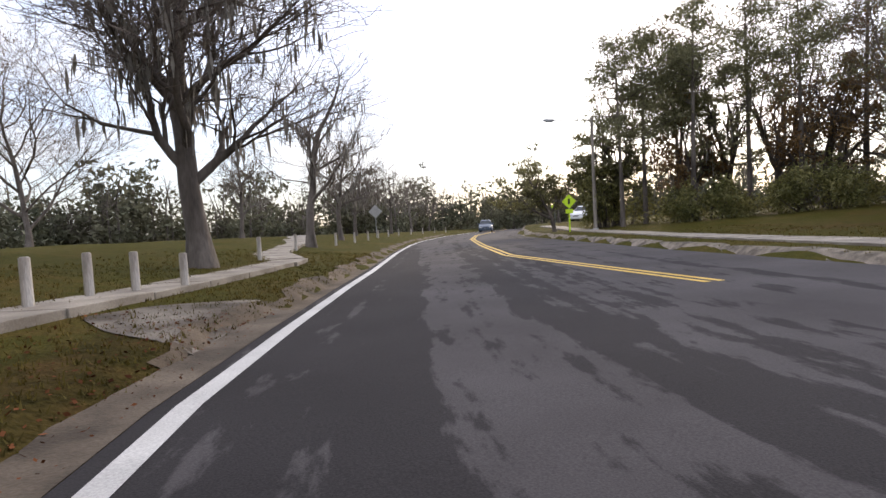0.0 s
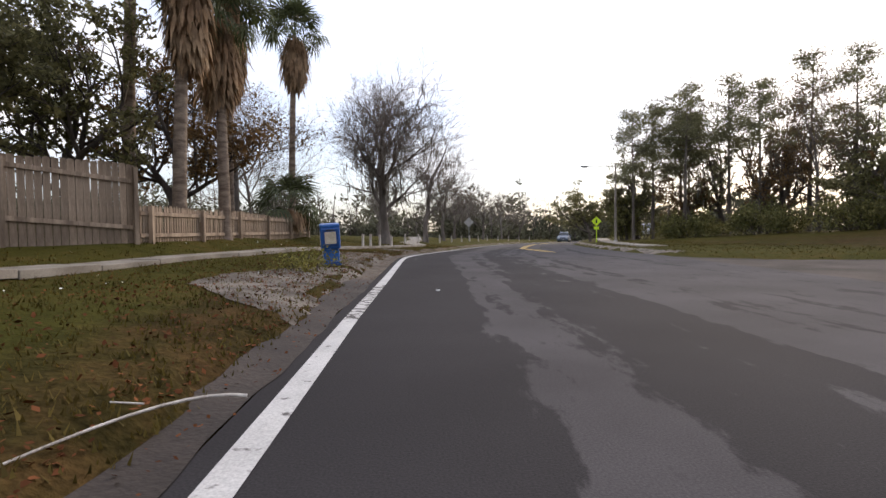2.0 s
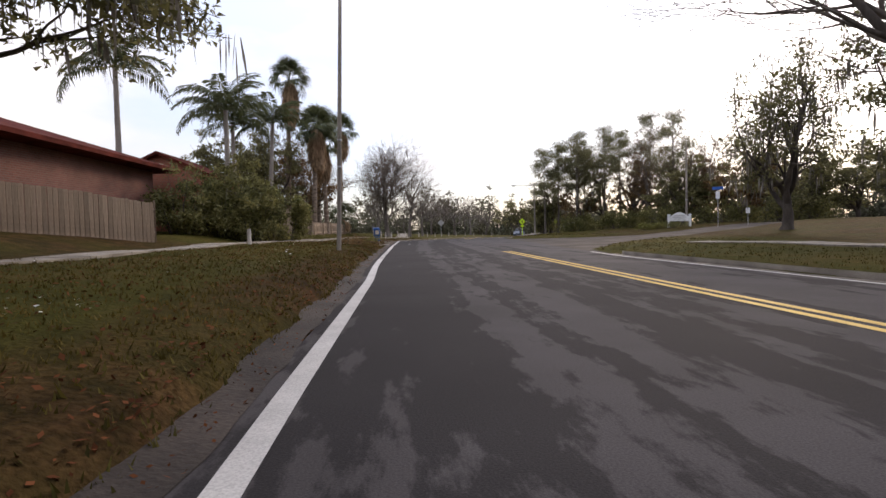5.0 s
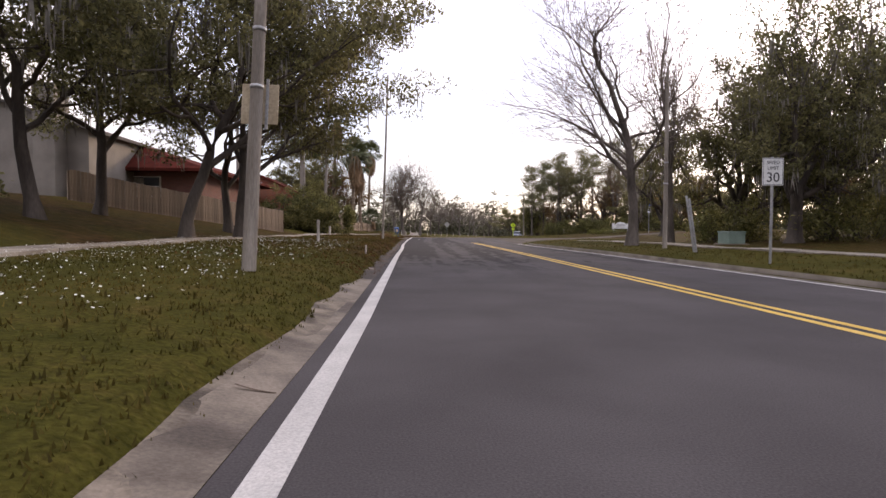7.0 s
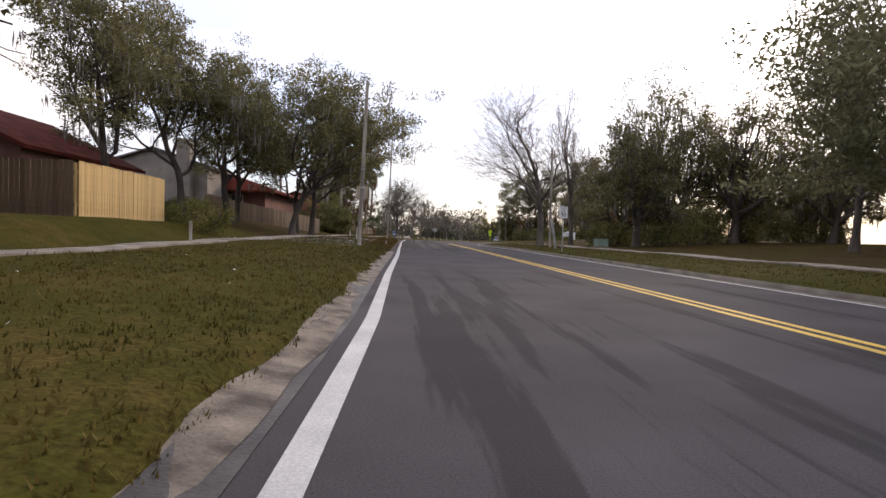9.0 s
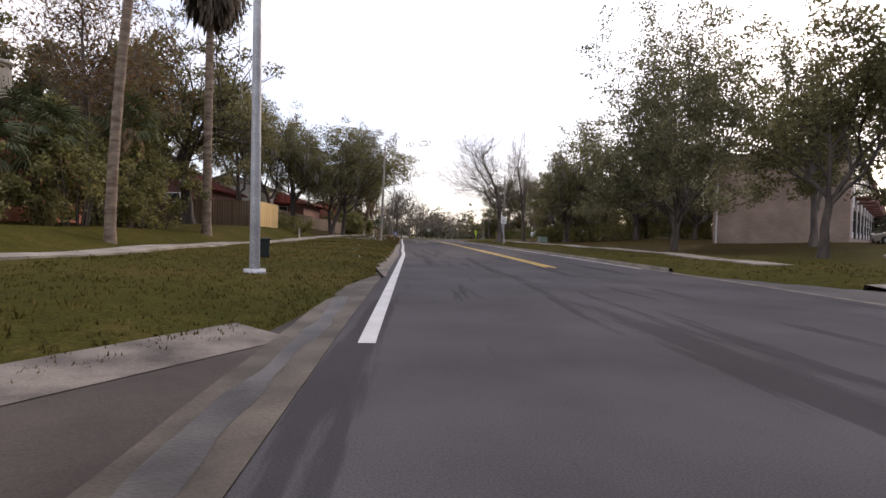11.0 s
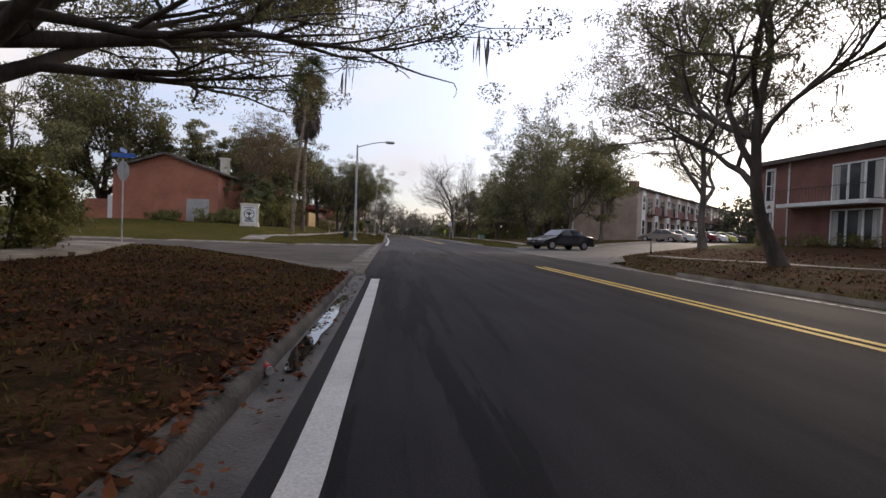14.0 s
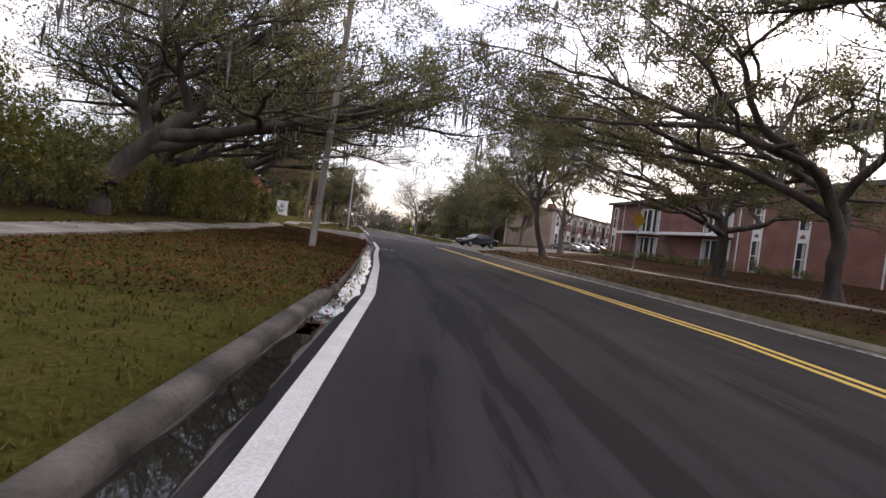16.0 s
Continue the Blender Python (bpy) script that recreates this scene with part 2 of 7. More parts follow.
_b.inputs["Base Color"].default_value = (0.012, 0.011, 0.009, 1)
_b.inputs["Roughness"].default_value = 0.03
_b.inputs["Specular IOR Level"].default_value = 0.6


def ground_material():
    """Winter lawn: green and straw patches, brown leaf litter in the shade of the southern oaks."""
    m = bpy.data.materials.new("lawn")
    m.use_nodes = True
    n, l = m.node_tree.nodes, m.node_tree.links
    b = n["Principled BSDF"]
    tc = n.new("ShaderNodeTexCoord")
    def noise_at(scale, detail=5.0):
        t = n.new("ShaderNodeTexNoise")
        t.inputs["Scale"].default_value, t.inputs["Detail"].default_value = scale, detail
        l.new(tc.outputs["Object"], t.inputs["Vector"])
        return t
    a, f, g = noise_at(0.35), noise_at(3.0, 8.0), noise_at(26.0, 6.0)
    r = n.new("ShaderNodeValToRGB")
    r.color_ramp.elements[0].position, r.color_ramp.elements[0].color = 0.32, (0.034, 0.034, 0.007, 1)
    r.color_ramp.elements[1].position, r.color_ramp.elements[1].color = 0.70, (0.086, 0.058, 0.018, 1)
    e = r.color_ramp.elements.new(0.5)
    e.color = (0.052, 0.047, 0.010, 1)
    avg = n.new("ShaderNodeMath")
    avg.operation = "MULTIPLY_ADD"
    avg.inputs[1].default_value, = (0.5,)
    half = n.new("ShaderNodeMath")
    half.operation = "MULTIPLY"
    half.inputs[1].default_value = 0.5
    l.new(a.outputs["Fac"], half.inputs[0])
    l.new(f.outputs["Fac"], avg.inputs[0])
    l.new(half.outputs[0], avg.inputs[2])
    l.new(avg.outputs[0], r.inputs["Fac"])
    litter = n.new("ShaderNodeValToRGB")
    litter.color_ramp.elements[0].position, litter.color_ramp.elements[0].color = 0.38, (0.020, 0.011, 0.006, 1)
    litter.color_ramp.elements[1].position, litter.color_ramp.elements[1].color = 0.66, (0.062, 0.030, 0.015, 1)
    l.new(f.outputs["Fac"], litter.inputs["Fac"])
    at = n.new("ShaderNodeAttribute")
    at.attribute_name = "litter"
    soft = n.new("ShaderNodeMath")
    soft.operation = "MULTIPLY_ADD"
    soft.inputs[1].default_value, soft.inputs[2].default_value = 1.6, -0.8
    l.new(a.outputs["Fac"], soft.inputs[0])
    mixf = n.new("ShaderNodeMath")
    mixf.operation = "ADD"
    mixf.use_clamp = True
    l.new(at.outputs["Fac"], mixf.inputs[0])
    l.new(soft.outputs[0], mixf.inputs[1])
    gate = n.new("ShaderNodeMath")
    gate.operation = "MULTIPLY"
    gate.use_clamp = True
    up = n.new("ShaderNodeMath")
    up.operation = "MULTIPLY"
    up.inputs[1].default_value = 2.0
    up.use_clamp = True
    l.new(at.outputs["Fac"], up.inputs[0])
    l.new(mixf.outputs[0], gate.inputs[0])
    l.new(up.outputs[0], gate.inputs[1])
    mx = n.new("ShaderNodeMix")
    mx.data_type = "RGBA"
    l.new(gate.outputs[0], mx.inputs["Factor"])
    l.new(r.outputs["Color"], mx.inputs["A"])
    l.new(litter.outputs["Color"], mx.inputs["B"])
    ov = n.new("ShaderNodeMix")
    ov.data_type, ov.blend_type = "RGBA", "OVERLAY"
    ov.inputs["Factor"].default_value = 0.9
    l.new(mx.outputs["Result"], ov.inputs["A"])
    l.new(g.outputs["Fac"], ov.inputs["B"])
    l.new(ov.outputs["Result"], b.inputs["Base Color"])
    b.inputs["Roughness"].default_value = 0.95
    b.inputs["Specular IOR Level"].default_value = 0.03
    bp = n.new("ShaderNodeBump")
    bp.inputs["Strength"].default_value, bp.inputs["Distance"].default_value = 0.8, 0.04
    l.new(g.outputs["Fac"], bp.inputs["Height"])
    l.new(bp.outputs["Normal"], b.inputs["Normal"])
    return m


M_LAWN = ground_material()
M_BLADE = material("grass_blades", (0.050, 0.046, 0.010), (0.11, 0.078, 0.022), scale=0.4, rough=0.8, bump=0, fine=8.0, island=0.45, trans=0.3, spec=0.1)
M_LITTER = material("fallen_leaves", (0.050, 0.017, 0.008), (0.13, 0.048, 0.020), scale=0.8, rough=0.9, bump=0, fine=9.0, island=0.5, spec=0.04)
M_FLOWER = plain("white_petals", (0.75, 0.75, 0.70), 0.7)
M_BARK = material("grey_bark", (0.065, 0.053, 0.044), (0.16, 0.135, 0.115), scale=2.0, rough=0.95, bump=0.8, fine=22.0, stretch=(1, 1, 0.25))
M_BARK_DARK = material("dark_oak_bark", (0.045, 0.036, 0.03), (0.115, 0.094, 0.078), scale=2.0, rough=0.95, bump=0.8, fine=22.0, stretch=(1, 1, 0.25))
M_PALM_BARK = material("palm_bark", (0.12, 0.085, 0.06), (0.25, 0.19, 0.14), scale=3.0, rough=0.95, bump=0.7, fine=16.0, stretch=(1, 1, 3))
M_OAK_LEAF = material("oak_leaves", (0.098, 0.094, 0.039), (0.190, 0.172, 0.076), scale=0.5, rough=0.6, bump=0, fine=6.0, island=0.5, trans=0.5)
M_PINE_LEAF = material("pine_needles", (0.109, 0.109, 0.055), (0.211, 0.196, 0.102), scale=0.5, rough=0.65, bump=0, fine=6.0, island=0.4, trans=0.4)
M_SHRUB_LEAF = material("shrub_leaves", (0.104, 0.107, 0.036), (0.202, 0.182, 0.065), scale=0.6, rough=0.6, bump=0, fine=6.0, island=0.5, trans=0.42)
M_RUST_LEAF = material("russet_leaves", (0.10, 0.055, 0.022), (0.19, 0.12, 0.05), scale=0.5, rough=0.7, bump=0, fine=6.0, island=0.4, trans=0.4)
M_YGREEN_LEAF = material("yellow_green_leaves", (0.10, 0.105, 0.022), (0.19, 0.165, 0.045), scale=0.5, rough=0.7, bump=0, fine=6.0, island=0.4, trans=0.4)
M_MOSS = material("spanish_moss", (0.14, 0.125, 0.105), (0.25, 0.23, 0.2), scale=1.0, rough=0.95, bump=0, fine=8.0, island=0.3, trans=0.25)
M_TWIG = material("pale_twigs", (0.1, 0.08, 0.066), (0.19, 0.152, 0.128), scale=1.0, rough=0.95, bump=0, fine=10.0)
M_FROND = material("palm_fronds", (0.05, 0.065, 0.026), (0.11, 0.12, 0.055), scale=0.8, rough=0.55, bump=0, fine=9.0, island=0.35, trans=0.3)
M_SKIRT = material("dead_palm_fronds", (0.19, 0.112, 0.062), (0.36, 0.245, 0.145), scale=1.2, rough=0.9, bump=0, fine=9.0, island=0.4, trans=0.2)
M_THATCH = material("grey_brown_dead_fronds", (0.075, 0.058, 0.042), (0.16, 0.125, 0.09), scale=1.2, rough=0.9, bump=0, fine=9.0, island=0.4, trans=0.2)
M_WOODS = material("distant_foliage", (0.075, 0.079, 0.048), (0.150, 0.140, 0.088), scale=0.15, rough=0.9, bump=0, fine=3.0, island=0.4, trans=0.2)
M_WOODS_BARE = material("distant_bare_twigs", (0.085, 0.070, 0.060), (0.16, 0.13, 0.11), scale=0.15, rough=0.9, bump=0, fine=3.0, island=0.35, trans=0.2)
M_POLE = material("weathered_wood_pole", (0.17, 0.145, 0.12), (0.33, 0.29, 0.245), scale=1.2, rough=0.9, bump=0.5, fine=25.0, stretch=(3, 3, 0.4))
M_GALV = material("galvanised_steel", (0.30, 0.30, 0.30), (0.45, 0.45, 0.45), scale=2.0, rough=0.5, bump=0.05, fine=30.0, metal=0.6)
M_POST = material("weathered_white_post", (0.30, 0.26, 0.22), (0.52, 0.48, 0.43), scale=3.0, rough=0.9, bump=0.4, fine=30.0, stretch=(3, 3, 0.5), island=0.15)
M_FENCE = material("weathered_cedar_planks", (0.16, 0.115, 0.08), (0.34, 0.255, 0.18), scale=2.0, rough=0.9, bump=0.4, fine=30.0, stretch=(3, 3, 0.4), island=0.22)
M_FENCE_DARK = material("dark_brown_planks", (0.085, 0.056, 0.034), (0.19, 0.13, 0.08), scale=2.0, rough=0.9, bump=0.4, fine=30.0, stretch=(3, 3, 0.4), island=0.25)
M_FENCE_NEW = material("new_yellow_pine_planks", (0.48, 0.31, 0.12), (0.66, 0.46, 0.21), scale=2.0, rough=0.8, bump=0.3, fine=30.0, stretch=(3, 3, 0.4), island=0.12)
M_BLUE = plain("blue_plastic", (0.012, 0.10, 0.33), 0.4)
M_BLUE_DARK = plain("dark_blue_plastic", (0.008, 0.055, 0.2), 0.45)
M_PAPER = material("newsprint", (0.40, 0.34, 0.25), (0.55, 0.48, 0.37), scale=8.0, rough=0.8, bump=0.0, fine=60.0)
M_WHITE = plain("white_enamel", (0.72, 0.72, 0.70), 0.5)
M_CREAM = material("cream_stucco", (0.52, 0.47, 0.38), (0.66, 0.61, 0.52), scale=1.5, rough=0.9, bump=0.3, fine=60.0)
M_BLACK = plain("black_paint", (0.015, 0.015, 0.016), 0.5)
M_YG = plain("fluorescent_yellow_green_sheeting", (0.50, 0.72, 0.02), 0.5)
M_SIGN_YELLOW = plain("yellow_sign_sheeting", (0.62, 0.36, 0.02), 0.5)
M_SIGN_BACK = plain("bare_aluminium_sign_back", (0.36, 0.35, 0.33), 0.5, 0.5)
M_SIGN_BLUE = plain("blue_sign_sheeting", (0.03, 0.12, 0.42), 0.5)
M_BOARD = material("tan_plywood_board", (0.34, 0.27, 0.18), (0.46, 0.38, 0.27), scale=3.0, rough=0.85, bump=0.2, fine=30.0)
M_UTIL = plain("pale_green_utility_box", (0.22, 0.30, 0.25), 0.6)
M_STUCCO = material("grey_beige_stucco", (0.19, 0.165, 0.14), (0.27, 0.24, 0.205), scale=0.8, rough=0.95, bump=0.3, fine=40.0)
M_ROOF = material("dark_red_roof_shingles", (0.06, 0.014, 0.010), (0.12, 0.028, 0.020), scale=1.5, rough=0.9, bump=0.5, fine=14.0, stretch=(1, 1, 3), spec=0.05)
M_ROOF_GREY = material("grey_brown_shingles", (0.07, 0.06, 0.055), (0.13, 0.11, 0.10), scale=1.5, rough=0.9, bump=0.5, fine=14.0, stretch=(1, 1, 3))
M_GLASS = bpy.data.materials.new("window_glass")
M_GLASS.use_nodes = True
_b = M_GLASS.node_tree.nodes["Principled BSDF"]
_b.inputs["Base Color"].default_value = (0.03, 0.035, 0.04, 1)
_b.inputs["Roughness"].default_value = 0.08
M_CURTAIN = material("pale_curtain", (0.30, 0.29, 0.27), (0.45, 0.43, 0.40), scale=2.0, rough=0.9, bump=0.2, fine=20.0, stretch=(6, 6, 0.2))
M_RUBBER = plain("tyre_rubber", (0.02, 0.02, 0.02), 0.85)
M_RIM = plain("alloy_rim", (0.45, 0.45, 0.46), 0.35, 0.7)
M_LAMP = plain("clear_headlamp_lens", (0.55, 0.55, 0.55), 0.12)
M_TAIL = plain("red_tail_lens", (0.35, 0.02, 0.02), 0.2)
M_RED = plain("red_can_paint", (0.35, 0.02, 0.02), 0.35, 0.3)
M_BIN = plain("dark_green_plastic", (0.012, 0.02, 0.016), 0.6)


def brick_material(name, c1, c2, mortar):
    m = bpy.data.materials.new(name)
    m.use_nodes = True
    n, l = m.node_tree.nodes, m.node_tree.links
    b = n["Principled BSDF"]
    tc = n.new("ShaderNodeTexCoord")
    sep = n.new("ShaderNodeSeparateXYZ")
    l.new(tc.outputs["Object"], sep.inputs[0])
    add = n.new("ShaderNodeMath")
    l.new(sep.outputs["X"], add.inputs[0])
    l.new(sep.outputs["Y"], add.inputs[1])
    com = n.new("ShaderNodeCombineXYZ")
    l.new(add.outputs[0], com.inputs["X"])
    l.new(sep.outputs["Z"], com.inputs["Y"])
    br = n.new("ShaderNodeTexBrick")
    br.inputs["Scale"].default_value = 1.0
    br.inputs["Brick Width"].default_value, br.inputs["Row Height"].default_value = 0.215, 0.075
    br.inputs["Mortar Size"].default_value = 0.008
    br.inputs["Color1"].default_value, br.inputs["Color2"].default_value, br.inputs["Mortar"].default_value = (*c1, 1), (*c2, 1), (*mortar, 1)
    l.new(com.outputs[0], br.inputs["Vector"])
    no = n.new("ShaderNodeTexNoise")
    no.inputs["Scale"].default_value, no.inputs["Detail"].default_value = 0.7, 5.0
    l.new(tc.outputs["Object"], no.inputs["Vector"])
    ov = n.new("ShaderNodeMix")
    ov.data_type, ov.blend_type = "RGBA", "OVERLAY"
    ov.inputs["Factor"].default_value = 0.5
    l.new(br.outputs["Color"], ov.inputs["A"])
    l.new(no.outputs["Fac"], ov.inputs["B"])
    l.new(ov.outputs["Result"], b.inputs["Base Color"])
    b.inputs["Roughness"].default_value = 0.9
    bp = n.new("ShaderNodeBump")
    bp.inputs["Strength"].default_value, bp.inputs["Distance"].default_value, bp.invert = 0.4, 0.01, True
    l.new(br.outputs["Fac"], bp.inputs["Height"])
    l.new(bp.outputs["Normal"], b.inputs["Normal"])
    return m


M_BRICK = brick_material("red_brick", (0.165, 0.062, 0.045), (0.215, 0.083, 0.060), (0.19, 0.14, 0.115))
M_BRICK_ORANGE = brick_material("orange_red_brick", (0.30, 0.090, 0.048), (0.38, 0.120, 0.066), (0.30, 0.19, 0.14))
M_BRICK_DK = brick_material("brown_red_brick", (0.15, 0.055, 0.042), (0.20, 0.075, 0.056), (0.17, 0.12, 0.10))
M_BRICK_PALE = brick_material("pale_tan_brick", (0.31, 0.22, 0.17), (0.38, 0.28, 0.22), (0.36, 0.30, 0.25))


# ---------------- mesh helpers ----------------
def np_mesh(name, verts, faces, mat=None, smooth=False):
    """A mesh from an array of places and an array of faces that all have the same number of corners."""
    verts, faces = np.asarray(verts, np.float32).reshape(-1, 3), np.asarray(faces, np.int32)
    me = bpy.data.meshes.new(name)
    k = faces.shape[1]
    me.vertices.add(len(verts))
    me.vertices.foreach_set("co", verts.ravel())
    me.loops.add(faces.size)
    me.loops.foreach_set("vertex_index", faces.ravel())
    me.polygons.add(len(faces))
    me.polygons.foreach_set("loop_start", np.arange(0, faces.size, k, dtype=np.int32))
    me.update(calc_edges=True)
    me.validate()
    if smooth:
        me.polygons.foreach_set("use_smooth", np.ones(len(me.polygons), bool))
    if mat:
        me.materials.append(mat)
    return me


def part(name, bm, mat, parent=None, label=""):
    """Links a bmesh or a mesh as one object under a thing or a part."""
    if isinstance(bm, bmesh.types.BMesh):
        me = bpy.data.meshes.new(name)
        bm.normal_update()
        bm.to_mesh(me)
        bm.free()
    else:
        me = bm
    if mat and not me.materials:
        me.materials.append(mat)
    ob = new(name, me)
    if parent:
        ob.parent = parent
    return tagged(ob, label)


def thing(name, m, label, category, group=""):
    ob = new(name)
    ob.empty_display_size = 0.2
    ob.matrix_basis = m
    return tagged(ob, label, category, group)


def bx(bm, x0, x1, y0, y1, z0, z1, bev=0.0):
    r = bmesh.ops.create_cube(bm, size=1.0)
    for v in r["verts"]:
        v.co = Vector(((x0 + x1) / 2 + v.co.x * (x1 - x0), (y0 + y1) / 2 + v.co.y * (y1 - y0), (z0 + z1) / 2 + v.co.z * (z1 - z0)))
    if bev:
        es = list({e for v in r["verts"] for e in v.link_edges})
        bmesh.ops.bevel(bm, geom=es, offset=bev, segments=2, affect="EDGES", profile=0.6)
    return bm


def box(x0, x1, y0, y1, z0, z1, bev=0.0):
    return bx(bmesh.new(), x0, x1, y0, y1, z0, z1, bev)


def tube_rings(pts, radii, sides):
    """Rings along a polyline: places and quads."""
    pts, radii = np.asarray(pts, float), np.asarray(radii, float)
    d = np.gradient(pts, axis=0)
    d /= np.linalg.norm(d, axis=1, keepdims=True) + 1e-9
    ref = np.where(np.abs(d[:, 2:3]) > 0.9, [[1.0, 0, 0]], [[0, 0, 1.0]])
    u = np.cross(d, ref)
    u /= np.linalg.norm(u, axis=1, keepdims=True) + 1e-9
    v = np.cross(d, u)
    a = np.linspace(0, 2 * np.pi, sides, endpoint=False)
    ring = pts[:, None] + radii[:, None, None] * (np.cos(a)[None, :, None] * u[:, None] + np.sin(a)[None, :, None] * v[:, None])
    n = len(pts)
    i, j = np.meshgrid(np.arange(n - 1), np.arange(sides), indexing="ij")
    q = np.stack([i * sides + j, i * sides + (j + 1) % sides, (i + 1) * sides + (j + 1) % sides, (i + 1) * sides + j], -1).reshape(-1, 4)
    return ring.reshape(-1, 3), q


def join_tubes(lines):
    """One array of places and quads from many (points, radii, sides)."""
    vs, fs, base = [], [], 0
    for pts, radii, sides, *_ in lines:
        v, f = tube_rings(pts, radii, sides)
        vs.append(v)
        fs.append(f + base)
        base += len(v)
    return np.concatenate(vs), np.concatenate(fs)


def tube_mesh(name, lines, mat):
    v, f = join_tubes(lines)
    return np_mesh(name, v, f, mat, True)


def rod(name, p0, p1, r0, r1, mat, parent=None, label="", sides=12):
    bm = bmesh.new()
    p0, p1 = Vector(p0), Vector(p1)
    m = Matrix.Translation((p0 + p1) / 2) @ (p1 - p0).to_track_quat("Z", "Y").to_matrix().to_4x4()
    bmesh.ops.create_cone(bm, cap_ends=True, segments=sides, radius1=r0, radius2=r1, depth=(p1 - p0).length, matrix=m)
    for f in bm.faces:
        f.smooth = len(f.verts) == 4
    return part(name, bm, mat, parent, label)


def disc(name, sides, r, y0, y1, mat, parent, turn=0.0, z=0.0, label="", sx=1.0, x=0.0):
    """A plate with its face towards -y."""
    bm = bmesh.new()
    vs = [bm.verts.new((x + sx * r * math.cos(turn + 2 * math.pi * k / sides), y0, z + r * math.sin(turn + 2 * math.pi * k / sides))) for k in range(sides)]
    f = bm.faces.new(vs)
    e = bmesh.ops.extrude_face_region(bm, geom=[f])
    for v in e["geom"]:
        if isinstance(v, bmesh.types.BMVert):
            v.co.y = y1
    bmesh.ops.recalc_face_normals(bm, faces=bm.faces)
    return part(name, bm, mat, parent, label)


def lettering(name, text, size, m, mat, parent):
    c = bpy.data.curves.new(name, "FONT")
    c.body, c.size, c.align_x, c.extrude = text, size, "CENTER", 0.002
    tmp = bpy.data.objects.new("lettering_source", c)
    scene.collection.objects.link(tmp)
    bpy.context.view_layer.update()
    me = bpy.data.meshes.new_from_object(tmp)
    bpy.data.objects.remove(tmp)
    me.materials.clear()
    ob = part(name, me, mat, parent)
    ob.matrix_basis = m
    return ob


# ---------------- the lie of the land ----------------
WHITE_Y = (-170, -150, -139, -133.1, -127.6, -122, -116.8, -111.4, -85, -66.3, -60, -50, -37, -30.2, -26.3, -23, -14, -10, -5, 0, 3.0, 5, 7.5, 11.2, 14.7, 24, 33, 42, 58, 69, 92, 130, 200)
WHITE_X = (-8.5, -3.4, -1.68, -1.13, -0.895, -0.765, -0.55, -0.54, -0.6, -0.55, -0.7, -0.815, -1.10, -1.18, -1.33, -1.39, -1.455, -1.49, -1.46, -1.46, -1.40, -1.20, -0.74, 0.02, 0.80, 2.7, 4.75, 7.2, 12.8, 18.2, 28, 50, 100)
RIGHT_Y = (-170, -150, -139, -134, -122, -104, -80, -64, -45, -36, -25, -18, 0, 6, 14.6, 25.8, 37.7, 51, 69, 92, 130, 200)
RIGHT_X = (-1.8, 3.3, 5.2, 5.95, 6.35, 6.6, 6.75, 6.72, 6.45, 6.3, 5.6, 5.8, 6.7, 7.3, 8.6, 10.9, 13.5, 18.0, 25.2, 35.5, 57, 107)
YELLOW_Y = (-170, -150, -137, -134, -127, -116, -67, -58, -47, -36, -25, -20, 8, 17, 25.8, 37.7, 51, 69, 92, 130)
YELLOW_X = (-4.6, 0.6, 3.3, 3.75, 3.95, 4.05, 3.86, 3.74, 3.62, 3.46, 3.2, 3.05, 4.7, 5.0, 6.9, 9.8, 14, 21.5, 31.5, 53)


def west(y):
    return np.interp(y, WHITE_Y, WHITE_X)


def pan(y):
    """From the edge line out to where the asphalt ends."""
    return np.interp(y, (-108.5, -107.0, -80.0, -78.0), (0.17, 0.28, 0.28, 0.20))


def east(y):
    return np.interp(y, RIGHT_Y, RIGHT_X)


def middle(y):
    return np.interp(y, YELLOW_Y, YELLOW_X)


def verge(y):
    """From the edge line out to where the grass begins."""
    return np.interp(y, (-111, -107, -81, -78, -49, -44, -12, -6), (0.55, 0.75, 0.75, 0.42, 0.45, 0.38, 0.38, 0.55))


def fall(y):
    """The road falls gently to the north."""
    return -0.0165 * np.maximum(0.0, np.asarray(y, float) - 2.0)


def smooth(a, b, v):
    t = np.clip((np.asarray(v, float) - a) / (b - a), 0, 1)
    return t * t * (3 - 2 * t)


ST_N = [(-1.0, -79.5), (-1.55, -85.0), (-3.0, -87.6), (-5.7, -88.6), (-10, -89.0), (-22, -89.3), (-60, -89.5)]
ST_S = [(-1.0, -107.7), (-1.55, -107.3), (-1.9, -106.6), (-2.35, -105.8), (-3.0, -104.5), (-3.8, -103.2), (-4.7, -102.2), (-6.2, -101.6), (-10, -101.2), (-22, -100.8), (-60, -100.5)]
NE_N = [(6.7, 1.6), (8.6, -1.4), (12, -3.0), (16, -2.6), (20, 0.0), (26, 5.0), (45, 22), (80, 50)]
NE_S = [(5.6, -24.5), (6.2, -20.2), (8.2, -16.7), (14, -9.8), (21, -5.5), (28, -0.5), (47, 14), (82, 42)]
LOT_N = [(6.6, -75.5), (8.6, -80.2), (13.5, -78.5), (19.5, -68.5), (27, -61.8), (31, -57.5), (45, -54), (75, -50)]
LOT_S = [(6.55, -105.5), (7.6, -99.8), (10.2, -93.5), (15.5, -86.3), (22, -79.5), (27, -75.5), (45, -73), (75, -70)]


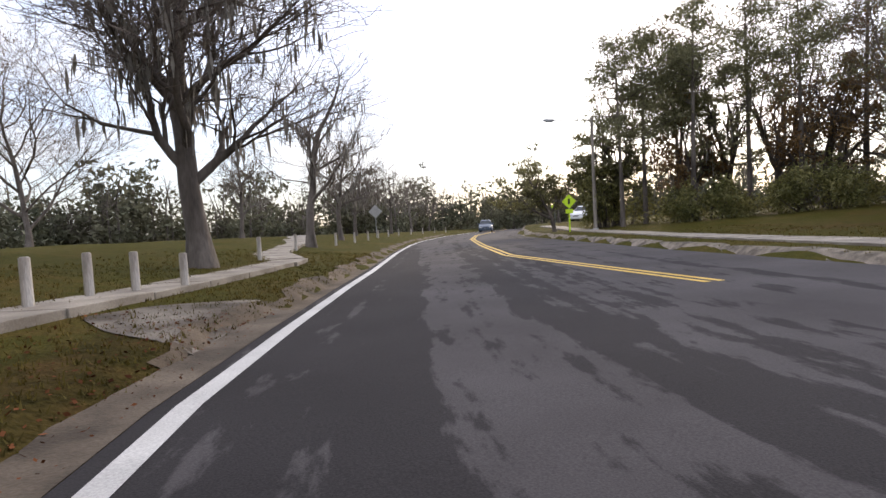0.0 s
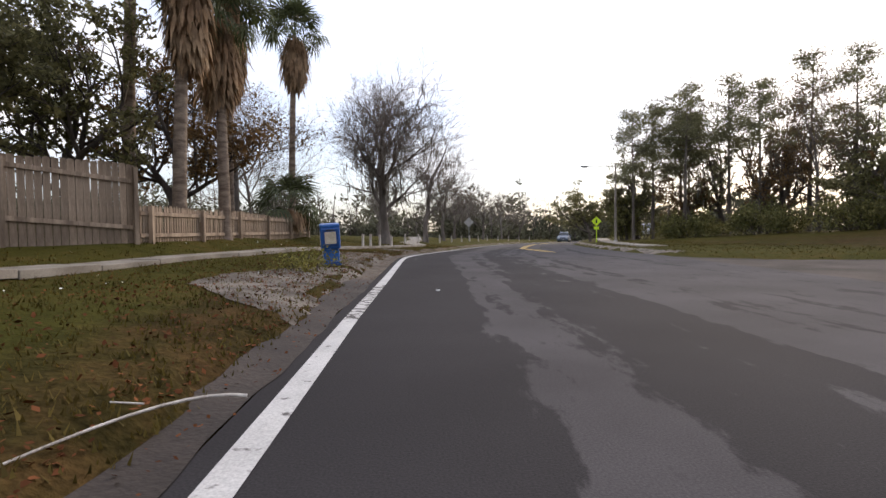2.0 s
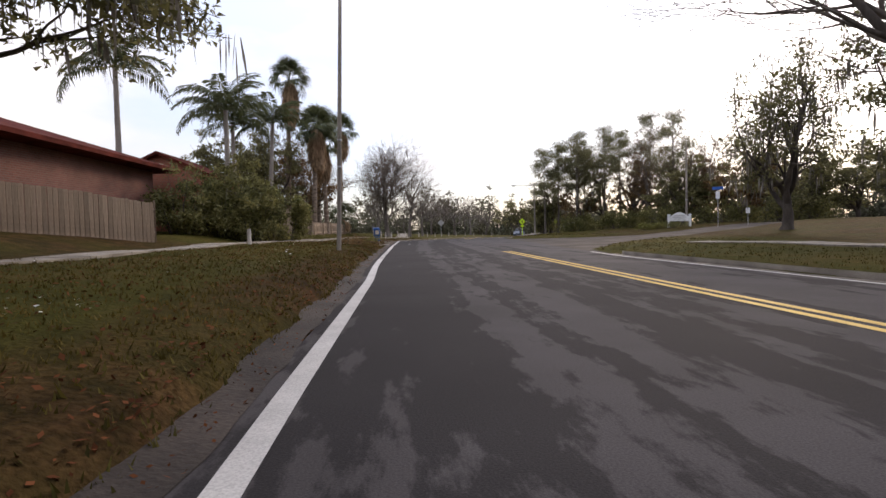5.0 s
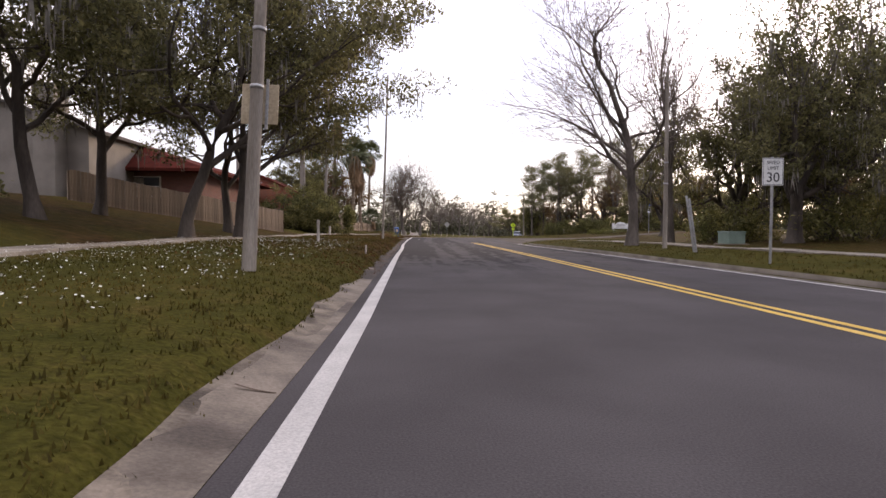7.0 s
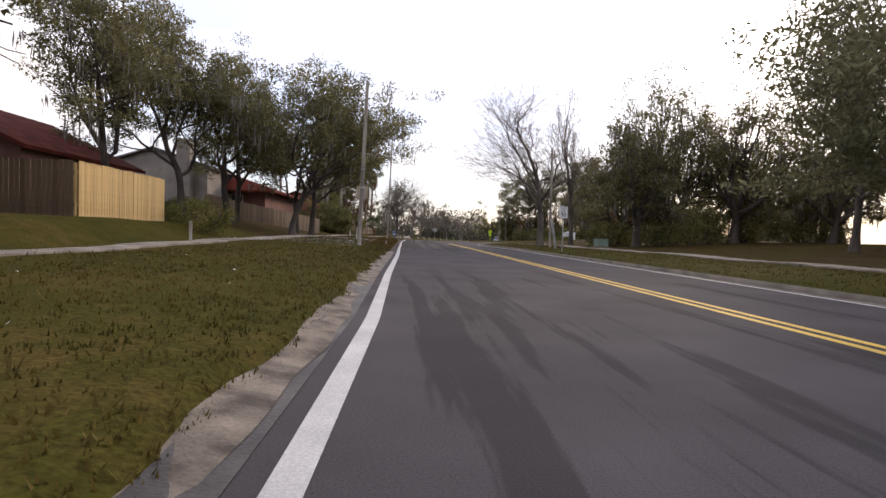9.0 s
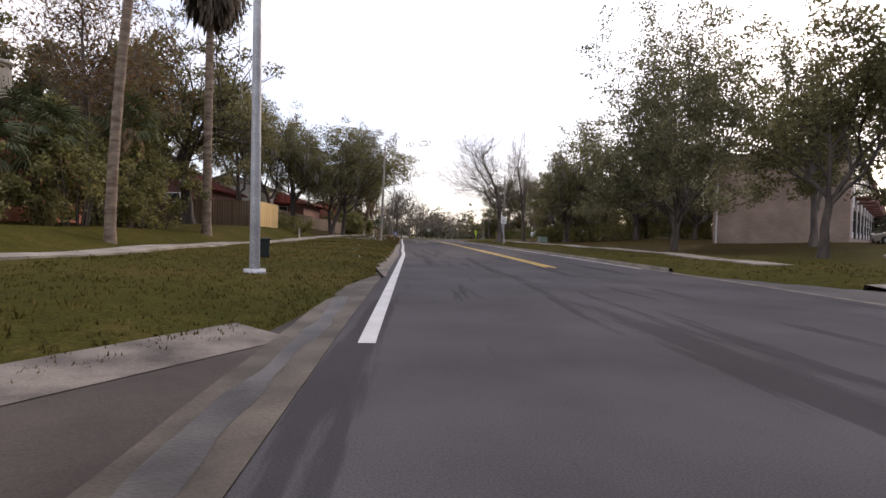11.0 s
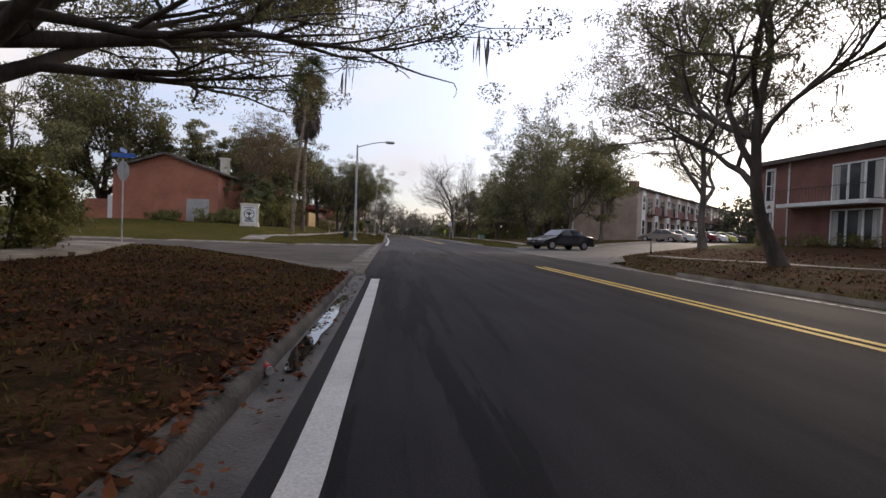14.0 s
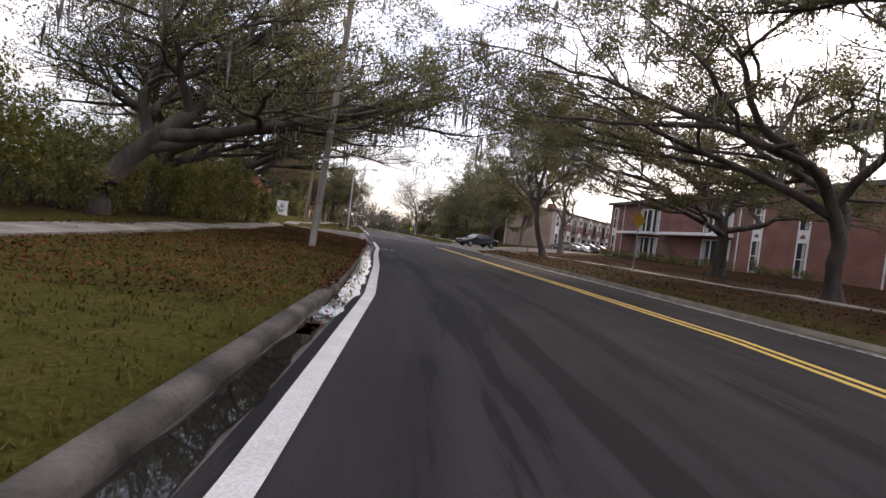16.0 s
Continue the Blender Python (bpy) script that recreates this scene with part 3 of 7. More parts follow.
def inside(x, y, poly):
    x, y, hit = np.asarray(x, float), np.asarray(y, float), np.zeros(np.shape(x), bool)
    for (ax, ay), (cx, cy) in zip(poly, poly[1:] + poly[:1]):
        cross = ((ay > y) != (cy > y)) & (x < (cx - ax) * (y - ay) / ((cy - ay) or 1e-9) + ax)
        hit ^= cross
    return hit


def gap(x, y, lines):
    """The distance to the nearest of some lines."""
    x, y = np.asarray(x, float), np.asarray(y, float)
    best = np.full(np.shape(x), 1e9)
    for line in lines:
        for (ax, ay), (cx, cy) in zip(line, line[1:]):
            dx, dy = cx - ax, cy - ay
            t = np.clip(((x - ax) * dx + (y - ay) * dy) / (dx * dx + dy * dy), 0, 1)
            best = np.minimum(best, np.hypot(x - ax - t * dx, y - ay - t * dy))
    return best


POLYS = [ST_N + ST_S[::-1], NE_N + NE_S[::-1], LOT_N + LOT_S[::-1]]


def apron(x):
    """The ground's rise to the east, without the verge."""
    d = np.maximum(0.0, np.asarray(x, float) - 6.9)
    return 0.012 * np.minimum(d, 8) + 0.05 * np.clip(d - 8, 0, 14)


def height(x, y):
    x, y = np.asarray(x, float), np.asarray(y, float)
    dl = west(y) - verge(y) - x + 0.035 * np.sin(2.3 * y + 1.1 * np.sin(0.9 * y)) + 0.02 * np.sin(6.1 * y)
    steep = 0.1 - 0.065 * smooth(-98, -110, y)
    bank = 0.18 * smooth(-52, -44, y) * smooth(-20, -28, y)
    crest = np.interp(y, (-110, -80, -57, -45, -40, -20, -12, -8, 2), (0, 0.10, 0.17, 0.30, 0.33, 0.32, 0.22, 0.12, 0))
    grade = np.interp(y, (-110, -80, -60, -8, 2), (0.035, 0.03, 0.02, 0.02, 0.1))
    rise = np.where(y < -98, 0.10 + steep * 8, np.interp(y, (-66, -58, -48, -42), (0.9, 1.12, 1.12, 0.9)))
    left = 0.10 + crest * (1 - np.exp(-np.maximum(dl, 0) / 0.8)) + grade * np.clip(dl, 0, 6.2)
    left = left + (rise - left) * smooth(6.2, 8.3, dl) + (0.03 + bank) * np.clip(dl - 8, 0, 6.5)
    left = left + 0.2 * smooth(3.7, 5.2, dl) * smooth(-14, -9, y) * smooth(14, 9, y)
    corner = np.minimum(np.abs(y + 88.6), np.abs(y + 102.0))
    near_street = (y < -70) & (y > -118)
    left = np.where(near_street, np.minimum(left, 0.06 + 0.11 * np.maximum(0, corner)), left)
    left = np.where(dl > 60, np.minimum(left, 1.2), left)
    de = x - east(y) - 0.35
    right = 0.10 + 0.05 * smooth(0, 1.5, de) + apron(x)
    z = np.where(dl > 0, left * smooth(-0.05, 0.25, dl), np.where(de > 0, right * smooth(-0.05, 0.2, de), -0.05))
    for k, poly in enumerate(POLYS):
        ins = inside(x, y, poly)
        rim = (ST_N, ST_S) if k == 0 else ((NE_N, NE_S) if k == 1 else (LOT_N, LOT_S))
        z = np.where(ins, z, np.minimum(z, (0.0 if k == 0 else apron(x)) + 0.02 + 0.13 * gap(x, y, rim)))
        z = np.where(ins, (-0.05 if k == 0 else apron(x) - 0.06), z)
    far = smooth(30, 120, np.abs(y + 60) - 60)
    z = z * (1 - far) + far * np.where((dl > 0) | (de > 0), 0.25, -0.05)
    z = z + 0.035 * np.sin(x * 0.9 + 1.3 * np.sin(y * 0.35)) * np.sin(y * 0.7) * smooth(1, 4, np.maximum(dl, de))
    return z + fall(np.minimum(y, 130))


def H(x, y):
    return float(height(np.array([x]), np.array([y]))[0])


def grid_mesh(name, xs, ys, mat):
    X, Y = np.meshgrid(xs, ys, indexing="ij")
    Z = height(X, Y)
    n, k = X.shape
    i, j = np.meshgrid(np.arange(n - 1), np.arange(k - 1), indexing="ij")
    q = np.stack([i * k + j, (i + 1) * k + j, (i + 1) * k + j + 1, i * k + j + 1], -1).reshape(-1, 4)
    me = np_mesh(name, np.stack([X, Y, Z], -1).reshape(-1, 3), q, mat, True)
    lit = np.where(X < 0, smooth(-104, -109, Y) * smooth(-127, -116, Y) * smooth(-7.5, -5.5, X), smooth(-76, -92, Y) * smooth(5, 9, X))
    lit = np.maximum(lit, 0.9 * smooth(-6.5, -9.5, X) * smooth(-108, -112, Y))
    lit = np.maximum(lit, 0.6 * smooth(1.5, 0.5, west(Y) - 0.5 - X) * (X < west(Y)) * smooth(-46, -40, Y) * smooth(14, 6, Y))
    lit = np.maximum(lit, 0.55 * smooth(-6, -8, X) * smooth(-48, -42, Y) * smooth(-14, -24, Y))
    lit = np.maximum(lit, 0.5 * smooth(10, 14, X) * smooth(-75, -60, Y) * smooth(30, 10, Y))
    at = me.attributes.new("litter", "FLOAT", "POINT")
    at.data.foreach_set("value", lit.astype(np.float32).ravel())
    return me


gx = np.concatenate([[-1800, -900, -450, -220, -120, -80], np.arange(-60, -20, 1.5), np.arange(-20, -3, 0.33), np.arange(-2.9, 0.35, 0.1), np.arange(0.45, 12, 0.5), np.arange(12, 45, 0.8), [46, 50, 56, 64, 75, 90, 120, 180, 300, 600, 1200, 2000]])
gy = np.concatenate([[-1500, -700, -400, -280, -220, -190], np.arange(-170, 30, 0.5), np.arange(30, 140, 2.0), [145, 160, 200, 280, 450, 800, 1500, 2500]])
tagged(new("ground", grid_mesh("ground", gx, gy, M_LAWN)), "winter lawn, green and straw patches with fallen leaves", "ground", kind="structure")


def ribbon(name, lo, hi, ys, mat, z=0.0, label="", category="road", across=2, tilt=None, follow=False):
    """A strip between two lines x = lo(y) and x = hi(y)."""
    ys = np.asarray(ys, float)
    s = np.linspace(0, 1, across)
    X = lo(ys)[:, None] * (1 - s) + hi(ys)[:, None] * s
    Y = np.repeat(ys[:, None], across, 1)
    Z = (height(X, Y) if follow else fall(Y)) + z + (tilt(s)[None, :] if tilt else 0)
    n = len(ys)
    i, j = np.meshgrid(np.arange(n - 1), np.arange(across - 1), indexing="ij")
    q = np.stack([i * across + j, i * across + j + 1, (i + 1) * across + j + 1, (i + 1) * across + j], -1).reshape(-1, 4)
    me = np_mesh(name, np.stack([X, Y, Z], -1).reshape(-1, 3), q, mat, True)
    side = me.attributes.new("lane", "FLOAT", "POINT")
    side.data.foreach_set("value", (X - west(Y)).astype(np.float32).ravel())
    return tagged(new(name, me), label, category, kind="structure")


def wob(y, amp, seed):
    return amp * (np.sin(y * 1.7 + seed) + np.sin(y * 3.9 + 2.1 * seed) * 0.6 + np.sin(y * 8.3 + seed * 3.3) * 0.35)


road_y = np.arange(-170, 200.1, 0.5)
ribbon("road", lambda y: west(y) - pan(y), lambda y: east(y) + 0.02, road_y, M_ASPHALT, 0.0, "two-lane asphalt road with dark damp stains", "road", 13)


def street(name, a, b, mat, label, zf):
    """A surface between two edge lines that have as many corners."""
    def resample(p, n=48):
        p = np.array(p, float)
        s = np.r_[0, np.cumsum(np.linalg.norm(np.diff(p, axis=0), axis=1))]
        t = np.linspace(0, 1, n) ** 1.4 * s[-1]
        return np.stack([np.interp(t, s, p[:, 0]), np.interp(t, s, p[:, 1])], 1)
    A, B, k = resample(a), resample(b), 13
    s = np.linspace(0, 1, k)[None, :, None]
    XY = A[:, None] * (1 - s) + B[:, None] * s
    Z = zf(XY[..., 0], XY[..., 1])
    n = len(A)
    i, j = np.meshgrid(np.arange(n - 1), np.arange(k - 1), indexing="ij")
    q = np.stack([i * k + j, i * k + j + 1, (i + 1) * k + j + 1, (i + 1) * k + j], -1).reshape(-1, 4)
    if A[0, 0] > 0:
        q = q[:, ::-1]
    ob = new(name, np_mesh(name, np.concatenate([XY, Z[..., None]], -1).reshape(-1, 3), q, mat, True))
    return tagged(ob, label, "road", kind="structure")


street("side_street", ST_N, ST_S, M_SIDE, "worn side street joining the main road", lambda x, y: 0 * x - 0.006)
street("side_road", NE_N, NE_S, M_SIDE, "side road branching off at the bend", lambda x, y: apron(x) - 0.006 + fall(y))
street("parking_lot", LOT_N, LOT_S, M_LOT, "wet asphalt driveway and parking lot", lambda x, y: apron(x) - 0.006)


# lines of paint
def stripe(name, centre, w, y0, y1, mat, label):
    return ribbon(name, lambda y: centre(y) - w / 2, lambda y: centre(y) + w / 2, np.linspace(y0, y1, max(2, int((y1 - y0) / 0.4) + 1)), mat, 0.005, label, "road marking")


stripe("edge_line", west, 0.15, -85.4, -23.2, M_WHITE_LINE, "solid white edge line on asphalt")
stripe("edge_line", west, 0.15, -160, -108.6, M_WHITE_LINE, "solid white edge line beside the gutter")
stripe("edge_line", west, 0.15, -6.6, 150, M_WHITE_LINE, "solid white edge line round the bend")
stripe("edge_line", west, 0.15, -16.8, -10.0, M_CHIPPED_LINE, "chipped white edge line")
for a, b in ((-23.2, -16.8), (-10.0, -6.6)):
    stripe("edge_line", west, 0.15, a, b, M_WORN_LINE, "worn piece of white edge line")
stripe("edge_line", lambda y: east(y) - 0.12, 0.10, -74, -22, M_WHITE_LINE, "solid white edge line on the far lane")
stripe("edge_line", lambda y: east(y) - 0.12, 0.10, -160, -106, M_WORN_LINE, "faded white edge line on the far lane")
for off in (-0.11, 0.11):
    for a, b in ((-74, -20), (8, 150), (-160, -103)):
        stripe("centre_line", lambda y: middle(y) + off, 0.11, a, b, M_YELLOW, "one of the double yellow centre lines")
part("stop_mark", box(-0.55, 0.16, -117.55, -117.40, 0.003, 0.007), M_WORN_LINE)
tagged(bpy.data.objects["stop_mark"], "short faded white mark across the lane", "road marking", kind="structure")

# gutters, kerbs and shoulders
for a, b, mat, lab in ((-79, -62, M_GUTTER_WET, "dark dirty gutter beside the road"), (-62, -44, M_GUTTER, "stained concrete gutter beside the road")):
    ribbon("gutter", lambda y: west(y) - np.interp(y, (-79, -76.5), (0.23, 0.52)) + wob(y, 0.03, 2) * smooth(-79, -76.5, y), lambda y: west(y) - pan(y), np.arange(a, b + 0.01, 0.25), mat, 0.004, lab, "gutter", 5, lambda s: 0.05 * (1 - s) ** 1.5)
ribbon("sandy_verge", lambda y: west(y) - np.interp(y, (-78.6, -75.5), (0.26, 0.64)), lambda y: west(y) - np.interp(y, (-79, -70, -62, -56), (0.21, 0.25, 0.30, 0.33)) + 0.03 * np.sin(1.1 * y) + 0.02 * np.sin(3.7 * y + 1), np.arange(-78.6, -43, 0.12), M_SAND, 0.014, "sand washed over the gutter's edge", "sand", 6, lambda s: 0.065 * (1 - s))
for k in range(5):
    y0 = -60.5 + 3.9 * k
    ribbon("gutter_joint", lambda y: west(y) - 0.44, lambda y: west(y) - pan(y) - 0.02, np.array([y0, y0 + 0.02]), M_DIRT, 0.0075, "dirt-filled joint across the gutter", "joint", 5, lambda s: 0.05 * (1 - s) ** 1.5)
ribbon("valley_gutter", lambda y: west(y) - 0.80 + wob(y, 0.006, 2), lambda y: west(y) - pan(y), np.arange(-107.75, -76.4, 0.25), M_VALLEY, 0.006, "concrete valley gutter across the street mouth", "gutter", 5, lambda s: -0.006 * np.sin(s * np.pi))
ribbon("gutter", lambda y: west(y) - 0.47, lambda y: west(y) - pan(y), np.arange(-160, -107.4, 0.25), M_GUTTER_WET, 0.0, "wet concrete gutter beside the kerb", "gutter", 5, lambda s: -0.02 * np.sin(s * np.pi))
ribbon("dirt_shoulder", lambda y: west(y) - verge(y) - 0.12 + wob(y, 0.03, 3), lambda y: west(y) - pan(y) + 0.02 + wob(y, 0.02, 8), np.arange(-46, -5.6, 0.15), M_DAMP, 0.006, "damp dark earth at the asphalt's edge", "shoulder", 5, lambda s: 0.05 * (1 - s) ** 1.5)
ribbon("dirt_shoulder", lambda y: west(y) - 0.80 + wob(y, 0.10, 4), lambda y: west(y) - 0.22, np.arange(6, 60, 0.3), M_EARTH, 0.016, "pale dirt along the bend", "shoulder", 7, None, True)
ribbon("gutter", lambda y: west(y) - 0.58 + wob(y, 0.03, 3), lambda y: west(y) - pan(y), np.arange(-6.4, 9, 0.2), M_GUTTER_DIRT, 0.004, "weathered concrete gutter with dirt along it", "gutter", 4, lambda s: 0.02 * (1 - s) ** 1.5)
for a, b, w0, w1, sd in ((6.4, 9.2, 0.6, 1.9, 3), (-10.5, -4.2, 0.62, 2.3, 6), (-4.0, 3.8, 0.60, 2.2, 9)):
    ys = np.arange(a, b, 0.15)
    ribbon("bare_patch", lambda y: west(y) - w0 - (w1 - w0) * np.abs(np.sin(np.pi * (y - a) / (b - a))) ** 0.7 + wob(y, 0.08, sd), lambda y: west(y) - w0 + 0.15 + wob(y, 0.03, sd), ys, M_APRON, 0.012, "old broken concrete apron half covered with dirt", "bare ground", 7, None, True)


def kerb(name, side, y0, y1, h, label, mat=None, w=0.12):
    ys = np.arange(y0, y1 + 0.01, 0.5)
    prof = [(0.0, -0.05), (0.0, h * 0.55), (0.035, h * 0.92), (0.07, h), (w, h + 0.01), (w + 0.01, -0.05)]
    X = np.stack([side(ys) - p[0] for p in prof], 1)
    Z = np.stack([fall(ys) + p[1] for p in prof], 1)
    Y = np.repeat(ys[:, None], len(prof), 1)
    k, n = len(prof), len(ys)
    i, j = np.meshgrid(np.arange(n - 1), np.arange(k - 1), indexing="ij")
    q = np.stack([i * k + j, i * k + j + 1, (i + 1) * k + j + 1, (i + 1) * k + j], -1).reshape(-1, 4)
    tagged(new(name, np_mesh(name, np.stack([X, Y, Z], -1).reshape(-1, 3), q, mat or M_KERB)), label, "kerb", kind="structure")


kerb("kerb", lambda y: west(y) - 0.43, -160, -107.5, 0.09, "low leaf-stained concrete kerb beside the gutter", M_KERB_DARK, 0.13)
kerb("kerb", lambda y: east(y) + 0.34, -160, -105.5, 0.10, "low concrete kerb along the far lane")
kerb("kerb", lambda y: east(y) + 0.34, -75, -24, 0.10, "low concrete kerb along the far lane")
ribbon("gutter", lambda y: east(y) + 0.02, lambda y: east(y) + 0.2, np.arange(-160, -23, 0.5), M_GUTTER, 0.002, "concrete gutter along the far lane", "gutter", 2)
ribbon("dirt_shoulder", lambda y: east(y) - 0.05, lambda y: east(y) + 0.7 + wob(y, 0.12, 3), np.arange(2, 70, 0.4), M_SAND, 0.014, "pale dirt along the far lane", "shoulder", 7, None, True)


# the concrete corner where the side street's kerb runs into the gutter, cracked in three
def corner_apron():
    root = tagged(new("corner_apron"), "cracked concrete apron at the street corner", "apron", kind="structure")
    for pts in ([(-1.55, -107.62), (-0.98, -107.62), (-1.0, -106.2), (-1.98, -106.36), (-1.6, -107.2)],
                [(-1.985, -106.34), (-1.0, -106.18), (-1.0, -104.6), (-1.62, -104.86), (-2.14, -104.95), (-2.42, -105.6)],
                [(-2.43, -105.57), (-2.16, -104.93), (-2.52, -104.4), (-2.9, -103.9), (-3.25, -103.5), (-3.9, -103.1), (-3.3, -103.95), (-3.05, -104.4)]):
        fine = []
        for (x0, y0), (x1, y1) in zip(pts, pts[1:] + pts[:1]):
            fine += [(x0 + (x1 - x0) * k / 8 + 0.012 * math.sin(31 * (y0 + k)), y0 + (y1 - y0) * k / 8 + 0.010 * math.sin(23 * (x0 + k))) for k in range(8)]
        bm = bmesh.new()
        f = bm.faces.new([bm.verts.new((x, y, 0.0105)) for x, y in fine])
        if f.normal.z < 0:
            f.normal_flip()
        e = bmesh.ops.extrude_face_region(bm, geom=[f])
        bmesh.ops.translate(bm, verts=[v for v in e["geom"] if isinstance(v, bmesh.types.BMVert)], vec=(0, 0, -0.05))
        bmesh.ops.recalc_face_normals(bm, faces=list(bm.faces))
        part("slab", bm, M_VALLEY, root)


corner_apron()


# standing water in the southern gutter
def puddle(y0, y1, seed, mid, half):
    ys = np.arange(y0, y1, 0.12)
    t = (ys - y0) / (y1 - y0)
    w = half * (0.35 + 0.65 * np.abs(np.sin(np.pi * t)) ** 0.5)
    ribbon("puddle", lambda y: west(y) - mid - w + wob(y * 1.6, half * 0.13, seed), lambda y: west(y) - mid + w + wob(y * 2.1, half * 0.14, seed + 2), ys, M_WATER, 0.0045, "still water standing in the gutter", "puddle")


puddle(-143.5, -135.6, 1, 0.30, 0.125)
puddle(-136.2, -123.8, 4, 0.285, 0.155)
puddle(-123.6, -120.2, 7, 0.31, 0.11)
puddle(-119.8, -118.2, 8, 0.33, 0.04)
puddle(-115.2, -111.2, 2, 0.33, 0.07)
puddle(-95.2, -93.8, 3, 0.53, 0.022)
puddle(-90.6, -89.4, 5, 0.53, 0.02)
puddle(-99.4, -98.2, 6, 0.56, 0.025)
ribbon("wet_stain", lambda y: west(y) - 0.64 + wob(y * 0.7, 0.035, 2), lambda y: west(y) - 0.47 + wob(y * 0.9, 0.03, 5), np.arange(-101, -82, 0.15), M_GUTTER_WET, 0.0035, "dark wet stain along the valley gutter", "stain")
ribbon("damp_patch", lambda y: west(y) - 1.22 + wob(y * 0.5, 0.12, 2) + wob(y * 1.9, 0.03, 4), lambda y: west(y) - 0.79, np.arange(-101.5, -89.3, 0.12), M_DAMP, -0.002, "dark damp patch on the side street", "stain", 5)
silt = random.Random(8)
for k in range(26):
    y0 = -89.3 - 0.17 * k + silt.uniform(-0.1, 0.1)
    off, w = 1.32 + 0.10 * (-91 - y0) + silt.gauss(0, 0.07), silt.uniform(0.012, 0.05)
    L = silt.uniform(0.15, 0.5)
    ribbon("silt", lambda y: west(y) - off - 0.12 * (y0 - y) - w * np.sin(np.pi * np.clip((y - y0) / L, 0, 1)) + wob(y * 3, w * 0.3, k), lambda y: west(y) - off - 0.12 * (y0 - y) + w * np.sin(np.pi * np.clip((y - y0) / L, 0, 1)), np.linspace(y0, y0 + L, 12), M_SAND, -0.001 + 0.00004 * k, "pale silt washed across the side street", "silt")

# pavements of concrete slabs
WALK_L = [(-2.2, 60), (-1.8, 40), (-1.6, 27), (-2.0, 20), (-1.35, 16.2), (-2.3, 12.0), (-3.6, 7.2), (-4.9, 1.0), (-5.9, -3.5), (-6.5, -9), (-6.9, -16), (-7.1, -30), (-7.2, -60), (-7.0, -78), (-7.7, -84.5), (-7.9, -88.2)]
WALK_S = [(-7.6, -102.8), (-6.4, -108), (-6.1, -120), (-6.2, -135), (-7.4, -148)]
WALK_R = [(9.6, 9), (11.0, 16), (13.6, 26), (16.2, 36), (20.5, 50)]
WALK_R2 = [(10.4, -20), (11.4, -30), (12.0, -45), (12.2, -60), (10.8, -74)]
WALK_R3 = [(11.0, -96), (13.8, -104), (14.4, -120), (13.0, -140)]


def pavement(name, line, width, slab, label):
    root = tagged(new(name), label, "pavement", kind="structure")
    p = np.array(line, float)
    s = np.r_[0, np.cumsum(np.linalg.norm(np.diff(p, axis=0), axis=1))]
    n = int(s[-1] / slab)
    at = lambda t: np.array([np.interp(t, s, p[:, 0]), np.interp(t, s, p[:, 1])])  # noqa: E731
    rng = random.Random(4)
    base = box(-width / 2, width / 2, -slab / 2 + 0.012, slab / 2 - 0.012, -0.12, 0.0, 0.012)
    me = bpy.data.meshes.new("slab")
    base.to_mesh(me)
    base.free()
    me.materials.append(M_CONCRETE)
    for k in range(n):
        c, d = at((k + 0.5) * slab), at((k + 0.9) * slab) - at((k + 0.1) * slab)
        z0, z1 = H(*(c - d * 0.45)), H(*(c + d * 0.45))
        ob = new("slab", me)
        ob.parent = root
        L = float(np.hypot(*d))
        ob.matrix_basis = Matrix.Translation((c[0], c[1], (z0 + z1) / 2 + 0.035 + rng.uniform(-0.006, 0.006))) @ Euler((math.atan2(z1 - z0, L), rng.uniform(-0.008, 0.008), math.atan2(-d[0], d[1]))).to_matrix().to_4x4()


pavement("pavement", WALK_L, 1.25, 1.5, "concrete pavement winding along the verge")
pavement("pavement", WALK_S, 1.25, 1.5, "concrete pavement past the thicket")
pavement("pavement", WALK_R, 1.2, 1.5, "concrete pavement along the far verge")
pavement("pavement", WALK_R2, 1.2, 1.5, "concrete pavement across the far lawn")
pavement("pavement", WALK_R3, 1.2, 1.5, "concrete pavement before the apartments")


# concrete edges round the street mouths
def edging(line, width, h, zf, label, inward=1.0, mat=None, back=0.34):
    p = np.array(line, float)
    d = np.gradient(p, axis=0)
    d /= np.linalg.norm(d, axis=1, keepdims=True)
    nrm = np.stack([-d[:, 1], d[:, 0]], 1) * inward
    s = np.r_[0, np.cumsum(np.linalg.norm(np.diff(p, axis=0), axis=1))]
    t = np.linspace(0, min(s[-1], 45.0), 60)
    P = np.stack([np.interp(t, s, p[:, k]) for k in (0, 1)], 1)
    N = np.stack([np.interp(t, s, nrm[:, k]) for k in (0, 1)], 1)
    prof = [(-width, 0.006), (-0.16, 0.02), (0.0, h), (back, h + 0.1 * back), (back + 0.04, -0.05)]
    V = np.stack([np.concatenate([P + N * a, (zf(P[:, 0], P[:, 1]) + z)[:, None]], 1) for a, z in prof], 1)
    n, k = len(P), len(prof)
    i, j = np.meshgrid(np.arange(n - 1), np.arange(k - 1), indexing="ij")
    q = np.stack([i * k + j, i * k + j + 1, (i + 1) * k + j + 1, (i + 1) * k + j], -1).reshape(-1, 4)
    tagged(new("kerb", np_mesh("kerb", V.reshape(-1, 3), q, mat or M_KERB)), label, "kerb", kind="structure")


